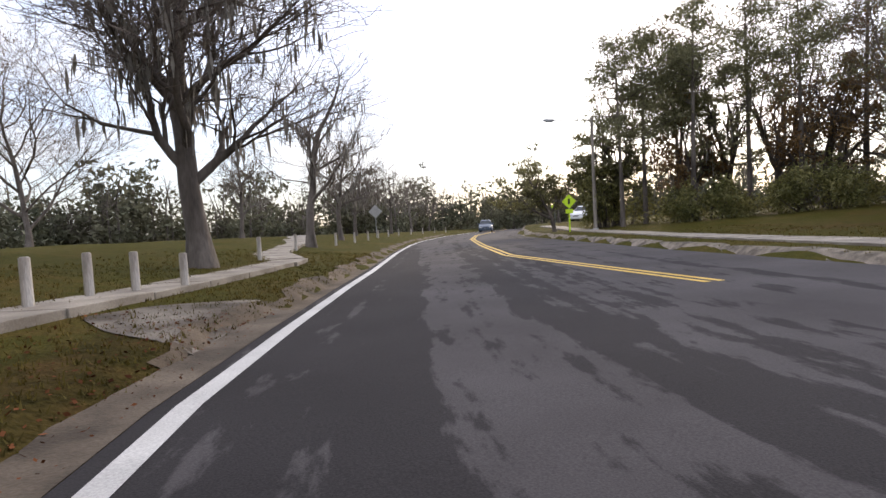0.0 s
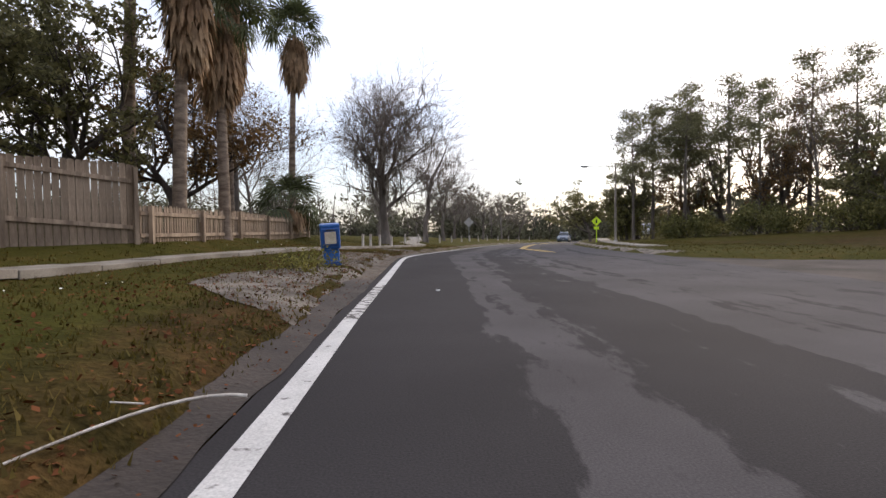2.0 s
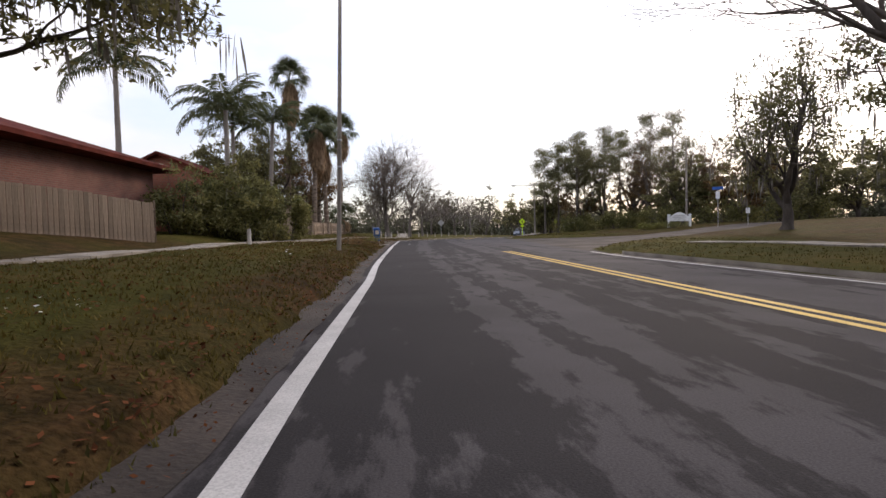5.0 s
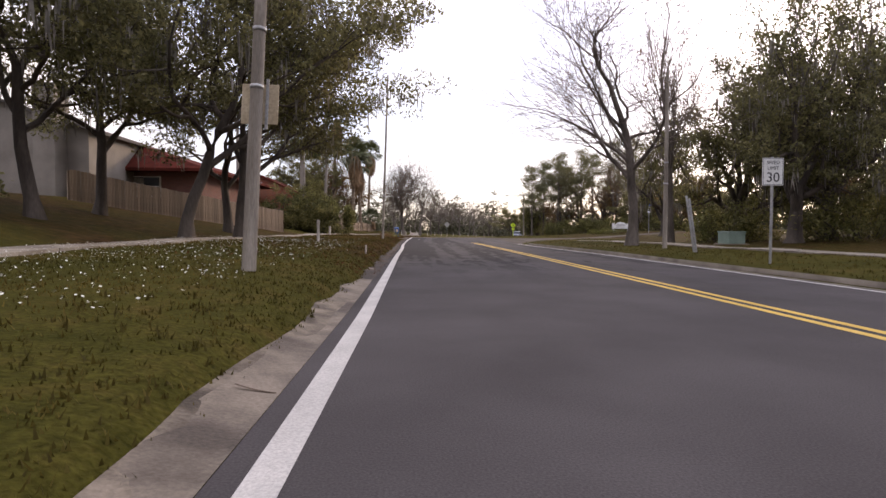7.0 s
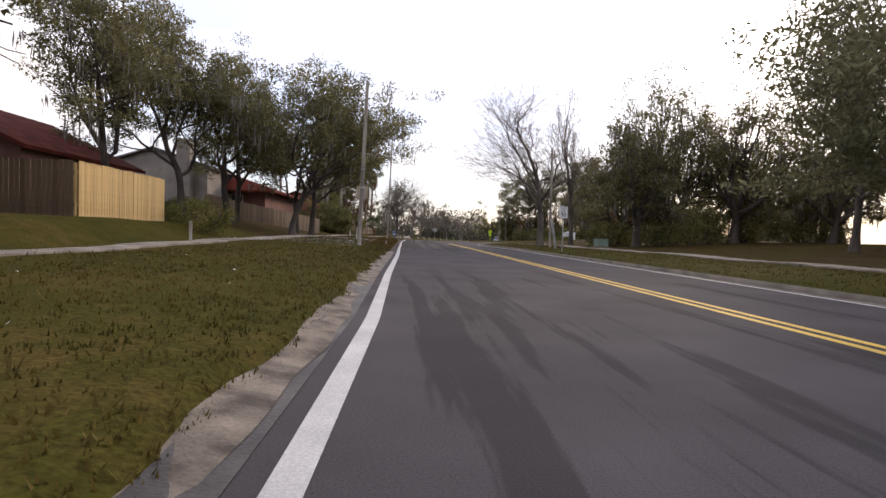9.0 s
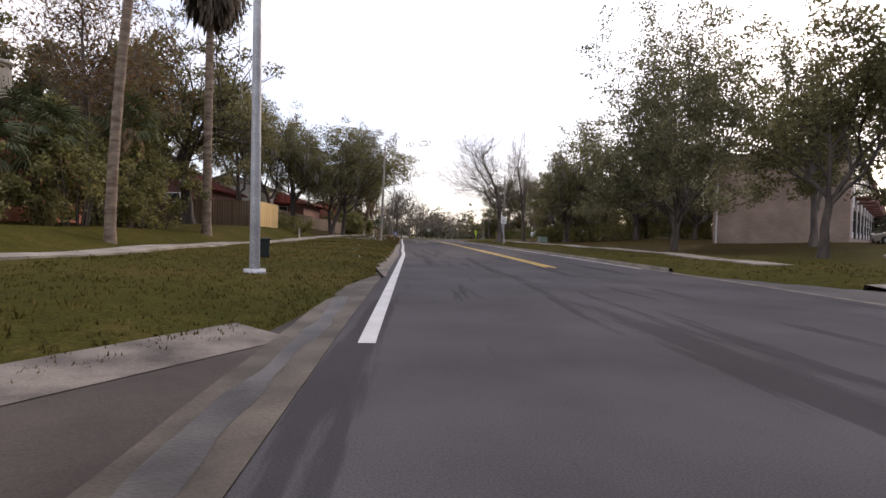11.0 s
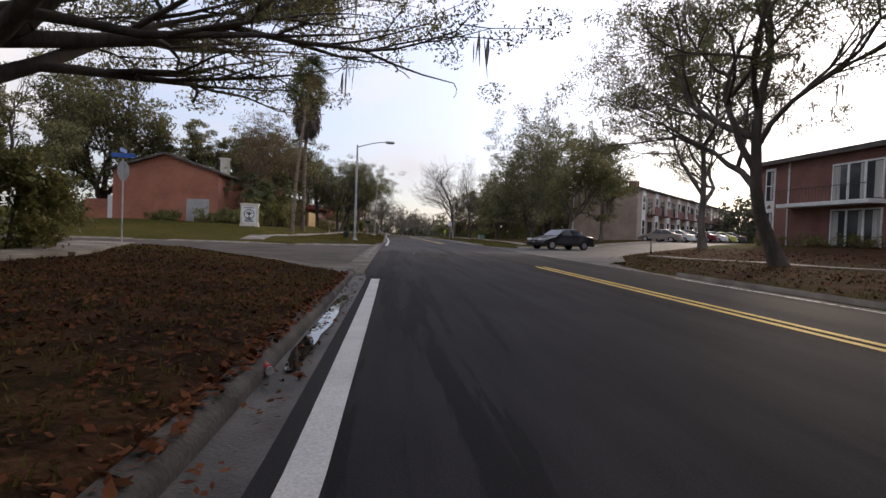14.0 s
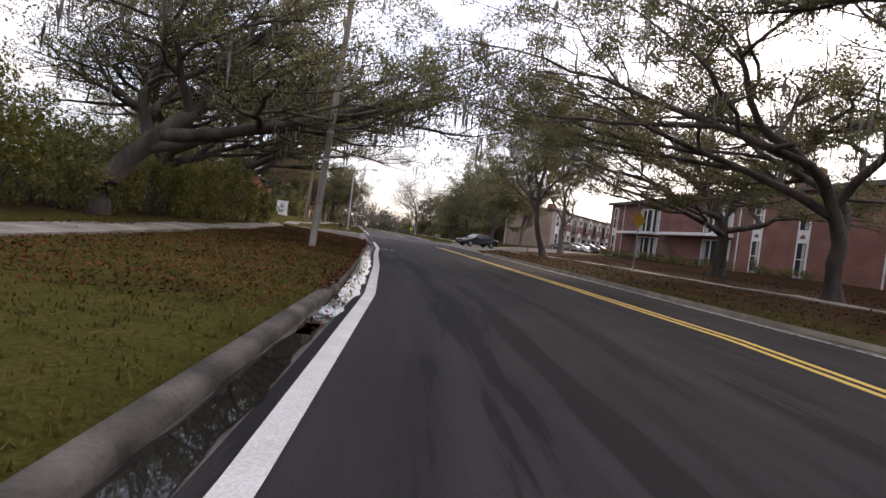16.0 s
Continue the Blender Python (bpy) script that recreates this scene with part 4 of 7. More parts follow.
edging(ST_N[1:], 0.35, 0.04, lambda x, y: 0 * x - 0.006, "worn concrete kerb round the street corner", -1.0, M_GUTTER)
edging(ST_S[4:], 0.46, 0.035, lambda x, y: 0 * x - 0.006, "leaf-stained concrete kerb round the street corner", 1.0, M_VALLEY, 0.07)
edging(LOT_N[1:], 0.2, 0.07, lambda x, y: apron(x) - 0.006, "concrete kerb along the driveway", 1.0)
edging(LOT_S[1:], 0.2, 0.07, lambda x, y: apron(x) - 0.006, "concrete kerb along the driveway", -1.0)


# ---------------- plants ----------------
def grow(rng, trunk_h, r0, reach, levels, kids, lean=(0, 0), up=0.25, wander=0.22, first=0.45, angle=(35, 65), shrink=0.68, thick=(0.5, 0.7)):
    """A branching skeleton: polylines with radii, and places near the tips."""
    lines, tips = [], []

    def branch(p, d, L, r, lev):
        n = 6 if lev == 0 else (5 if lev < levels - 1 else 3)
        pts, rad, dirs = [p], [r], [d]
        for k in range(n):
            rise = up if lev else 0.05
            w_ = wander * (1.0 if lev else 0.4)
            d = (d + Vector((rng.gauss(0, w_), rng.gauss(0, w_), rng.gauss(0, w_ * 0.7) + rise * 0.3))).normalized()
            if lev:
                d.z = max(d.z, 0.15 if p.z < trunk_h * 0.85 else -0.22)
                d.normalize()
            p = p + d * (L / n)
            pts.append(p)
            dirs.append(d)
            rad.append(r * (1 - (0.42 if lev == 0 else 0.62) * (k + 1) / n))
        lines.append((np.array([tuple(v) for v in pts]), np.array(rad), 10 if r > 0.12 else (5 if r > 0.05 else 3), lev))
        if lev >= levels - 2:
            tips.extend((pts[k], dirs[k], lev) for k in range(1, len(pts)))
        if lev >= levels:
            return
        count = kids[min(lev, len(kids) - 1)]
        for c in range(count):
            t = first + (1 - first) * (c + rng.random() * 0.8) / count if lev == 0 else 0.25 + 0.75 * (c + rng.random()) / count
            t = min(t, 1.0)
            k = min(int(t * n), n - 1)
            q = pts[k].lerp(pts[k + 1], t * n - k)
            base = dirs[k]
            a = radians(rng.uniform(*angle))
            az = c * 2.4 + rng.uniform(-0.6, 0.6)
            side = base.orthogonal().normalized()
            side.rotate(Matrix.Rotation(az, 3, base))
            nd = (base * math.cos(a) + side * math.sin(a)).normalized()
            nl = reach * (shrink ** lev) * rng.uniform(0.75, 1.2)
            branch(q, nd, nl, max(rad[k] * rng.uniform(*thick), 0.006), lev + 1)
        nd = (dirs[-1] + Vector((rng.gauss(0, 0.2), rng.gauss(0, 0.2), 0.1))).normalized()
        branch(pts[-1], nd, reach * (shrink ** lev), rad[-1] * 0.95, lev + 1)

    d0 = Vector((lean[0], lean[1], 1)).normalized()
    branch(Vector((0, 0, -0.15)), d0, trunk_h, r0, 0)
    return lines, tips


def fit_size(lines, tips, h, R, reach=None):
    """Scales a skeleton to a height and a crown radius, and bends it so that the crown's middle stands at reach."""
    q = np.array([tuple(t[0]) for t in tips])
    mid = np.median(q[:, :2], 0)
    rad = np.percentile(np.hypot(*(q[:, :2] - mid).T), 84)
    k = np.array([R / rad, R / rad, h / np.percentile(q[:, 2], 99)])
    zm = np.median(q[:, 2]) * k[2]
    off = np.array([reach[0], reach[1], 0.0]) - np.array([*(mid * k[:2]), 0.0]) if reach else np.zeros(3)

    def bend(p):
        p = np.atleast_2d(np.asarray(p, float)) * k
        return p + off * (np.clip(p[:, 2:3] / zm, 0, 1.25) ** 1.7)
    lines = [(bend(p), r, s, lev) for p, r, s, lev in lines]
    tips = [(Vector(bend(tuple(t[0]))[0]), t[1], t[2]) for t in tips]
    return lines, tips


def flare(lines, r0):
    """Root flare on the first line."""
    p, r, s, lev = lines[0]
    r = r.copy()
    r[0] *= 1.5
    lines[0] = (p, r, s, lev)
    return lines


def leaf_mesh(name, nrng, centres, per, spread, size, mat, flat=0.0, stretch=1.6, droop=0.0, whole=False):
    """Many small pointed leaves round the given places."""
    c = np.repeat(np.asarray(centres, float), per, 0)
    n = len(c)
    c = c + nrng.normal(0, 1, (n, 3)) * np.array(spread)
    a = nrng.normal(0, 1, (n, 3))
    a[:, 2] = a[:, 2] * (1 - flat) - droop
    a /= np.linalg.norm(a, axis=1, keepdims=True) + 1e-9
    b = np.cross(a, nrng.normal(0, 1, (n, 3)))
    b /= np.linalg.norm(b, axis=1, keepdims=True) + 1e-9
    s = size * nrng.uniform(0.6, 1.35, (n, 1))
    if whole:
        v = np.stack([c - a * s * stretch / 2, c + b * s / 2, c + a * s * stretch / 2, c - b * s / 2], 1)
        return np_mesh(name, v.reshape(-1, 3), np.arange(4 * n).reshape(-1, 4), mat)
    s = s * 1.2
    v = np.stack([c - a * s * stretch / 2, c + b * s * 0.62 - a * s * 0.1, c + a * s * stretch / 2 - b * s * 0.2], 1)
    return np_mesh(name, v.reshape(-1, 3), np.arange(3 * n).reshape(-1, 3), mat)


def moss_mesh(name, nrng, places, length, mat):
    """Hanging strands: narrow tapered tufts."""
    p = np.asarray(places, float)
    n = len(p)
    L = length * nrng.uniform(0.35, 1.25, (n, 1))
    w = 0.012 + 0.03 * nrng.random((n, 1))
    th = nrng.uniform(0, np.pi, n)
    u = np.stack([np.cos(th), np.sin(th), 0 * th], 1) * w
    down = np.array([[0, 0, -1.0]]) + nrng.normal(0, 0.07, (n, 3))
    top, mid, low = p, p + down * L * 0.45, p + down * L
    v = np.stack([top - u * 0.35, top + u * 0.35, mid + u, low + u * 0.2, low - u * 0.2, mid - u], 1)
    f = np.array([[0, 1, 2, 5], [5, 2, 3, 4]])[None] + (np.arange(n) * 6)[:, None, None]
    return np_mesh(name, v.reshape(-1, 3), f.reshape(-1, 4), mat)


def picks(rng, tips, share):
    return [tuple(t[0]) for t in tips if rng.random() < share]


def put(name, x, y, rz, label, category, group="", sink=0.0, s=1.0):
    return thing(name, pose(x, y, H(x, y) - sink, 0, 0, rz) @ Matrix.Scale(s, 4), label, category, group)


def wood(t, lines, bark, twig, every=1):
    """Trunk, main limbs one by one, and the joined smaller wood."""
    part("trunk", tube_mesh("trunk", lines[:1], bark), None, t, "rough bark trunk")
    for q in lines[1:]:
        if q[3] == 1:
            part("limb", tube_mesh("limb", [q], bark), None, t)
    boughs = [q for q in lines if q[3] > 1 and q[1][0] > 0.02]
    fine = [(q[0], np.clip(q[1], 0.007, 0.015), q[2], q[3]) for q in lines if q[3] > 1 and q[1][0] <= 0.02]
    if boughs:
        tagged(part("bough_mass", tube_mesh("bough_mass", boughs, bark), None, t), kind="stuff")
    if fine:
        fine = fine[::every]
        tagged(part("twig_mass", tube_mesh("twig_mass", fine, twig), None, t), kind="stuff")


def bare_tree(name, x, y, h, R, seed, label, moss=0.0, reach=None, r=None, russet=0.0, group="", levels=4, stem=0.6, spray=1, up=0.14, kids=(8, 4, 4, 2), first=0.36):
    rng, nr = random.Random(seed), np.random.default_rng(seed)
    r = r or h * 0.026
    lines, tips = grow(rng, h * stem, r, h * 0.27, levels, kids, (0, 0), up=up, wander=0.2, first=first, angle=(30, 62), shrink=0.66, thick=(0.45, 0.65))
    lines, tips = fit_size(lines, tips, h, R, reach)
    t = put(name, x, y, 0 if reach else rng.uniform(0, 360), label, "tree", group)
    flare(lines, r)
    thick = [q for q in lines if q[1][0] > 0.02]
    wood(t, lines, M_BARK, M_TWIG)
    c = [tuple(q[0]) for q in tips if q[2] >= levels]
    if spray:
        tw = leaf_mesh("twig_spray", nr, c, spray, (0.10, 0.10, 0.10), 0.010, M_TWIG, stretch=20.0)
        tagged(part("twig_spray", tw, None, t), kind="stuff")
    if russet:
        tagged(part("crown", leaf_mesh("crown", nr, picks(rng, tips, russet), 7, (0.25, 0.25, 0.22), 0.08, M_RUST_LEAF), None, t, "few russet leaves"), kind="stuff")
    if moss:
        pl = [q[0][k] for q in thick[1:] for k in range(1, len(q[0])) if rng.random() < moss]
        pl = np.repeat(np.array(pl), 6, 0)
        pl = pl + nr.normal(0, 0.08, pl.shape)
        tagged(part("moss", moss_mesh("moss", nr, pl, 0.5, M_MOSS), None, t, "hanging grey moss"), kind="stuff")
    return t


def oak_tree(name, x, y, h, R, seed, label, moss=0.1, reach=None, leaf=0.12, total=9000, stem=0.28, mat=None, group="", levels=3, r=None, up=0.22, cloud=None, bark=None, share=0.6, kids=(5, 4, 4, 3), stretch=1.6, tone="dense dark green leaves", angle=(35, 68), first=0.55, whole=False):
    """A broadleaf tree: limbs, and leaves in clumps at the ends of its boughs."""
    rng, nr = random.Random(seed), np.random.default_rng(seed)
    r = r or h * 0.03
    lines, tips = grow(rng, h * stem, r, h * 0.42, levels, list(kids), (0, 0), up=up, wander=0.24, first=first, angle=angle, shrink=0.64, thick=(0.6, 0.8))
    lines, tips = fit_size(lines, tips, h - 0.3, R - 0.3, reach)
    t = put(name, x, y, 0 if reach else rng.uniform(0, 360), label, "tree", group)
    flare(lines, r)
    wood(t, lines, bark or M_BARK_DARK, bark or M_BARK_DARK, 3)
    cand = [tuple(q[0]) for q in tips if q[2] == levels - 1] + [tuple(q[0]) for q in tips if q[2] == levels][::4]
    c = [q for q in cand if rng.random() < share]
    s = cloud or 0.062 * R + 0.06
    w = nr.uniform(0.55, 1.5, len(c))
    per = np.maximum(2, (total * w / w.sum()).astype(int))
    cen = np.repeat(np.array(c), per, 0)
    wide = np.repeat(s * np.sqrt(w), per)[:, None]
    d = nr.normal(0, 1, cen.shape)
    d *= np.minimum(1.0, 1.7 / (np.linalg.norm(d, axis=1, keepdims=True) + 1e-9))
    cen = cen + d * wide * np.array([1, 1, 0.6]) + np.array([0, 0, 0.25]) * wide
    tagged(part("crown", leaf_mesh("crown", nr, cen, 1, (0.02, 0.02, 0.02), leaf, mat or M_OAK_LEAF, stretch=stretch, whole=whole), None, t, tone), kind="stuff")
    if moss:
        pl = np.array(picks(rng, tips, moss * 0.25))
        if len(pl):
            pl = np.repeat(pl, 6, 0)
            pl = pl + nr.normal(0, 0.12, pl.shape)
            tagged(part("moss", moss_mesh("moss", nr, pl, 0.7, M_MOSS), None, t, "hanging grey moss"), kind="stuff")
    return t


def pine_tree(name, x, y, h, seed, label, clear=0.5, group="", lean=(0, 0), mat=None, per=85, reach=0.22):
    rng, nr = random.Random(seed), np.random.default_rng(seed)
    n = 10
    bend = (rng.uniform(-0.3, 0.3) + lean[0] * h, rng.uniform(-0.3, 0.3) + lean[1] * h)
    pts = np.array([(bend[0] * (k / n) ** 1.5, bend[1] * (k / n) ** 1.5, h * k / n - 0.1) for k in range(n + 1)])
    rad = np.linspace(h * 0.014, 0.02, n + 1)
    lines, tips = [(pts, rad, 9)], []
    k = 34
    for b in range(k):
        t = clear + (1 - clear) * (b + rng.random()) / k
        p = np.array([np.interp(t * n, range(n + 1), pts[:, j]) for j in range(3)])
        az, L = rng.uniform(0, 6.28), h * reach * (1.15 - 0.75 * (t - clear) / (1 - clear)) * rng.uniform(0.5, 1.1)
        d = np.array([math.cos(az), math.sin(az), rng.uniform(0.0, 0.5)])
        q = np.array([p + d * L * s + np.array([0, 0, 0.12 * L * s * s]) for s in (0, 0.35, 0.7, 1.0)])
        lines.append((q, np.array([0.04, 0.03, 0.02, 0.01]), 4))
        for s in (0.5, 0.75, 1.0):
            tips.append(p + d * L * s + [rng.uniform(-0.2, 0.2), rng.uniform(-0.2, 0.2), 0.1])
    tips.append(pts[-1])
    t = put(name, x, y, 0, label, "tree", group)
    part("trunk", tube_mesh("trunk", lines, M_BARK), None, t, "straight grey trunk")
    sp = h * 0.034
    tagged(part("crown", leaf_mesh("crown", nr, tips, per, (sp, sp, sp * 0.65), 0.05, mat or M_PINE_LEAF, stretch=5.0), None, t, "tufts of green needles"), kind="stuff")
    return t


def shrub(name, x, y, sx, sy, h, seed, label, mat=None, leaf=0.10, count=2600, group="", category="shrub", rz=0):
    """A bush: many stems, and leaves in uneven clumps from the ground up."""
    rng, nr = random.Random(seed), np.random.default_rng(seed)
    t = put(name, x, y, rz, label, category, group)
    m = max(8, int(22 * sx * sy / 3))
    cl = []
    for _ in range(m):
        a, q = rng.uniform(0, 6.28), math.sqrt(rng.random())
        px, py = sx * q * math.cos(a), sy * q * math.sin(a)
        top = h * (1 - 0.55 * q ** 2.2) * rng.uniform(0.7, 1.1)
        cl.append((px, py, top))
    lines = []
    for px, py, top in cl:
        e = np.array([px, py, top * 0.85])
        b = np.array([px * 0.55, py * 0.55, -0.1])
        lines.append((np.stack([b, (b + e) / 2 + nr.normal(0, 0.08, 3), e]), np.array([0.03, 0.02, 0.008]), 4))
    tagged(part("twig_mass", tube_mesh("twig_mass", lines, M_BARK_DARK), None, t), kind="stuff")
    cen = []
    for px, py, top in cl:
        for k in range(5):
            f = rng.random() ** 0.7
            cen.append((px + rng.gauss(0, 0.2), py + rng.gauss(0, 0.2), max(0.1, top * f)))
    per = max(3, int(1.7 * count) // len(cen))
    leaf *= 0.72
    sp = 0.13 * max(1.0, min(sx, h) * 0.75)
    tagged(part("foliage", leaf_mesh("foliage", nr, cen, per, (sp, sp, sp * 0.9), leaf, mat or M_SHRUB_LEAF), None, t), kind="stuff")
    return t


def fan_frond(seed):
    """A fan leaf on its stalk, which grows along +x and droops at the tips."""
    nr = np.random.default_rng(seed)
    v, f = [], []
    L, n = 0.95, 22
    def quad(a, b, c, d):
        i = len(v)
        v.extend([a, b, c, d])
        f.append((i, i + 1, i + 2, i + 3))
    quad((0, -0.02, 0), (L, -0.012, 0.12), (L, 0.012, 0.12), (0, 0.02, 0))
    for k in range(n):
        a0 = -2.0 + 4.0 * k / n
        a1 = -2.0 + 4.0 * (k + 0.95) / n
        am = (a0 + a1) / 2
        R = 0.92 * (0.85 + 0.15 * nr.random()) * (1 - 0.08 * abs(am))
        z = 0.12 + 0.05 * (-1) ** k
        p0 = (L, 0, 0.12)
        m0 = (L + 0.55 * R * math.cos(a0), 0.55 * R * math.sin(a0), z)
        m1 = (L + 0.55 * R * math.cos(a1), 0.55 * R * math.sin(a1), z + 0.02)
        tip = (L + R * math.cos(am) * 0.96, R * math.sin(am) * 0.96, z - 0.30 - 0.2 * nr.random())
        quad(p0, m0, tip, m1)
    return np_mesh("frond", np.array(v), np.array(f), M_FROND)


def feather_frond(seed, L=2.9):
    """An arching feather leaf with drooping leaflets along +x."""
    nr = np.random.default_rng(seed)
    v, f = [], []
    n = 34
    s = np.linspace(0, 1, n)
    px, pz = L * (s - 0.18 * s ** 3), L * (0.55 * s - 0.85 * s ** 2.1)
    for k in range(n - 1):
        i = len(v)
        w = 0.03 * (1 - s[k]) + 0.006
        v.extend([(px[k], -w, pz[k]), (px[k], w, pz[k]), (px[k + 1], w, pz[k + 1]), (px[k + 1], -w, pz[k + 1])])
        f.append((i, i + 1, i + 2, i + 3))
        if k < 4:
            continue
        l = 0.75 * math.sin(math.pi * min(1, 0.15 + 0.8 * s[k])) ** 0.7
        for side in (-1, 1):
            for _ in range(2):
                i = len(v)
                dx, dz = 0.25 * l + nr.normal(0, 0.05), -0.55 * l + nr.normal(0, 0.08)
                y1 = side * l * nr.uniform(0.55, 0.8)
                a = np.array([px[k], 0, pz[k]])
                v.extend([tuple(a), tuple(a + [dx * 0.5 + 0.025, y1 * 0.6, dz * 0.25]), tuple(a + [dx, y1, dz]), tuple(a + [dx * 0.5 - 0.025, y1 * 0.6, dz * 0.25])])
                f.append((i, i + 1, i + 2, i + 3))
    return np_mesh("frond", np.array(v), np.array(f), M_FROND)


FANS = [fan_frond(k) for k in range(3)]
FEATHERS = [feather_frond(k) for k in range(3)]


def palm_trunk(t, h, r, lean, seed, mat):
    n = 26
    s = np.linspace(0, 1, n)
    pts = np.stack([lean[0] * s ** 1.6, lean[1] * s ** 1.6, h * s - 0.15 * (1 - s)], 1)
    rad = r * (1.0 - 0.35 * s) * (1 + 0.06 * (np.arange(n) % 2))
    rad[0] *= 1.35
    part("trunk", tube_mesh("trunk", [(pts, rad, 12)], mat), None, t, "ringed brown trunk")
    return Vector(pts[-1])


def frond_at(t, me, top, az, tilt, s, roll=0.0):
    ob = new("frond", me)
    ob.parent = t
    ob.matrix_basis = Matrix.Translation(top) @ Matrix.Rotation(az, 4, "Z") @ Matrix.Rotation(-tilt, 4, "Y") @ Matrix.Rotation(roll, 4, "X") @ Matrix.Scale(s, 4)


def fan_palm(name, x, y, h, seed, label, skirt=2.2, lean=(0, 0), r=0.2, s=1.0, fronds=30, group="fan palms", girth=1.0, thatch=None):
    rng, nr = random.Random(seed), np.random.default_rng(seed)
    t = put(name, x, y, 0, label, "palm", group)
    top = palm_trunk(t, h, r, lean, seed, M_PALM_BARK)
    for k in range(fronds):
        tilt = radians(82 - 118 * (k / fronds) + rng.uniform(-10, 10))
        frond_at(t, FANS[k % 3], top, k * 2.39996 + rng.uniform(-0.2, 0.2), tilt, s * rng.uniform(0.85, 1.1), rng.uniform(-0.3, 0.3))
    if skirt:
        n = int(420 * skirt)
        z = -skirt * nr.random(n) ** 0.8
        az = nr.uniform(0, 2 * np.pi, n)
        w = (0.25 + 0.30 * np.sin(np.pi * np.clip(-z / skirt, 0, 1)) ** 0.8) * nr.uniform(0.5, 1.15, n) * s * girth
        c = np.stack([np.cos(az) * w, np.sin(az) * w, z], 1) + np.array(top)
        L = nr.uniform(0.35, 0.8, n)[:, None] * s
        down = np.array([[0, 0, -1.0]]) + np.stack([np.cos(az), np.sin(az), 0 * az], 1) * 0.18 + nr.normal(0, 0.1, (n, 3))
        u = np.stack([-np.sin(az), np.cos(az), 0 * az], 1) * nr.uniform(0.03, 0.09, (n, 1)) * s
        v = np.stack([c, c + u + down * L * 0.5, c + down * L, c - u + down * L * 0.5], 1)
        part("skirt", np_mesh("skirt", v.reshape(-1, 3), np.arange(4 * n).reshape(-1, 4), thatch or M_SKIRT), None, t, "hanging skirt of dead brown fronds")
    return t


def queen_palm(name, x, y, h, seed, label, s=1.0, lean=(0, 0), group="feather palms", fronds=18):
    rng = random.Random(seed)
    t = put(name, x, y, 0, label, "palm", group)
    top = palm_trunk(t, h, 0.16, lean, seed, M_POLE)
    for k in range(fronds):
        tilt = radians(62 - 75 * (k / fronds) + rng.uniform(-8, 8))
        frond_at(t, FEATHERS[k % 3], top, k * 2.39996 + rng.uniform(-0.2, 0.2), tilt, s * rng.uniform(0.85, 1.1), rng.uniform(-0.4, 0.4))
    return t


def woods(name, line, depth, h, seed, label, per_m=17, bare=0.35, leaf=0.42):
    """A far wood: crowns, trunks and thin twigs, in one mesh."""
    nr = np.random.default_rng(seed)
    p = np.array(line, float)
    s = np.r_[0, np.cumsum(np.linalg.norm(np.diff(p, axis=0), axis=1))]
    n = int(s[-1] * 1.15)
    t = nr.uniform(0, s[-1], n)
    x, y = np.interp(t, s, p[:, 0]) + nr.uniform(-depth, depth, n), np.interp(t, s, p[:, 1]) + nr.uniform(-depth, depth, n)
    hh = h * nr.uniform(0.6, 1.15, n)
    root = tagged(new(name), label, "woods", kind="stuff")
    z0 = height(x, y)
    lines = [(np.array([(a, b, c - 0.2), (a + nr.normal(0, .2), b, c + k * 0.55), (a + nr.normal(0, .5), b, c + k * 0.9)]), np.array([0.16, 0.10, 0.03]), 5) for a, b, c, k in zip(x, y, z0, hh)]
    part("trunk_stand", tube_mesh("trunk_stand", lines, M_BARK), None, root)
    c, cb = [], []
    for a, b, c0, k in zip(x, y, z0, hh):
        kind = nr.random() < bare
        m = 16
        q = nr.normal(0, 1, (m, 3)) * [k * 0.19, k * 0.19, k * 0.22] + [a, b, c0 + k * (0.62 if nr.random() < 0.6 else 0.4)]
        q[:, 2] = np.maximum(q[:, 2], c0 + 0.3)
        (cb if kind else c).append(q)
        low = nr.normal(0, 1, (8, 3)) * [1.3, 1.3, k * 0.10] + [a, b, c0 + k * 0.20]
        low[:, 2] = np.maximum(low[:, 2], c0 + 0.3)
        c.append(low)
    if c:
        part("foliage", leaf_mesh("foliage", nr, np.concatenate(c), per_m, (0.55, 0.55, 0.45), leaf, M_WOODS), None, root)
    if cb:
        part("twig_mass", leaf_mesh("twig_mass", nr, np.concatenate(cb), per_m, (0.6, 0.6, 0.6), 0.05, M_WOODS_BARE, stretch=18.0), None, root)
    return root


# trees: the park by the bend
T_MOSS = "leafless tree with grey moss hanging from its limbs"
bare_tree("bare_tree", -2.8, 14.05, 9.2, 2.9, 11, "large leafless tree hung with grey moss beside the path", moss=0.3, r=0.24, spray=3, reach=(0.1, 0.0), kids=(12, 6, 5, 3), first=0.3)
bare_tree("bare_tree", -0.7, 25.5, 8.8, 2.9, 12, T_MOSS, moss=0.25, r=0.19)
bare_tree("bare_tree", -18.7, 42.5, 15.0, 6.0, 13, "wide leafless tree with reddish twigs behind the hedge", reach=(0.0, 0.0), russet=0.04, r=0.2, stem=0.4, spray=3, kids=(10, 6, 5, 3), first=0.2, up=0.5)
bare_tree("bare_tree", 1.0, 36, 6.6, 2.4, 14, T_MOSS, moss=0.3, r=0.16)
bare_tree("bare_tree", 2.6, 47, 7.0, 2.6, 15, T_MOSS, moss=0.3, r=0.16)
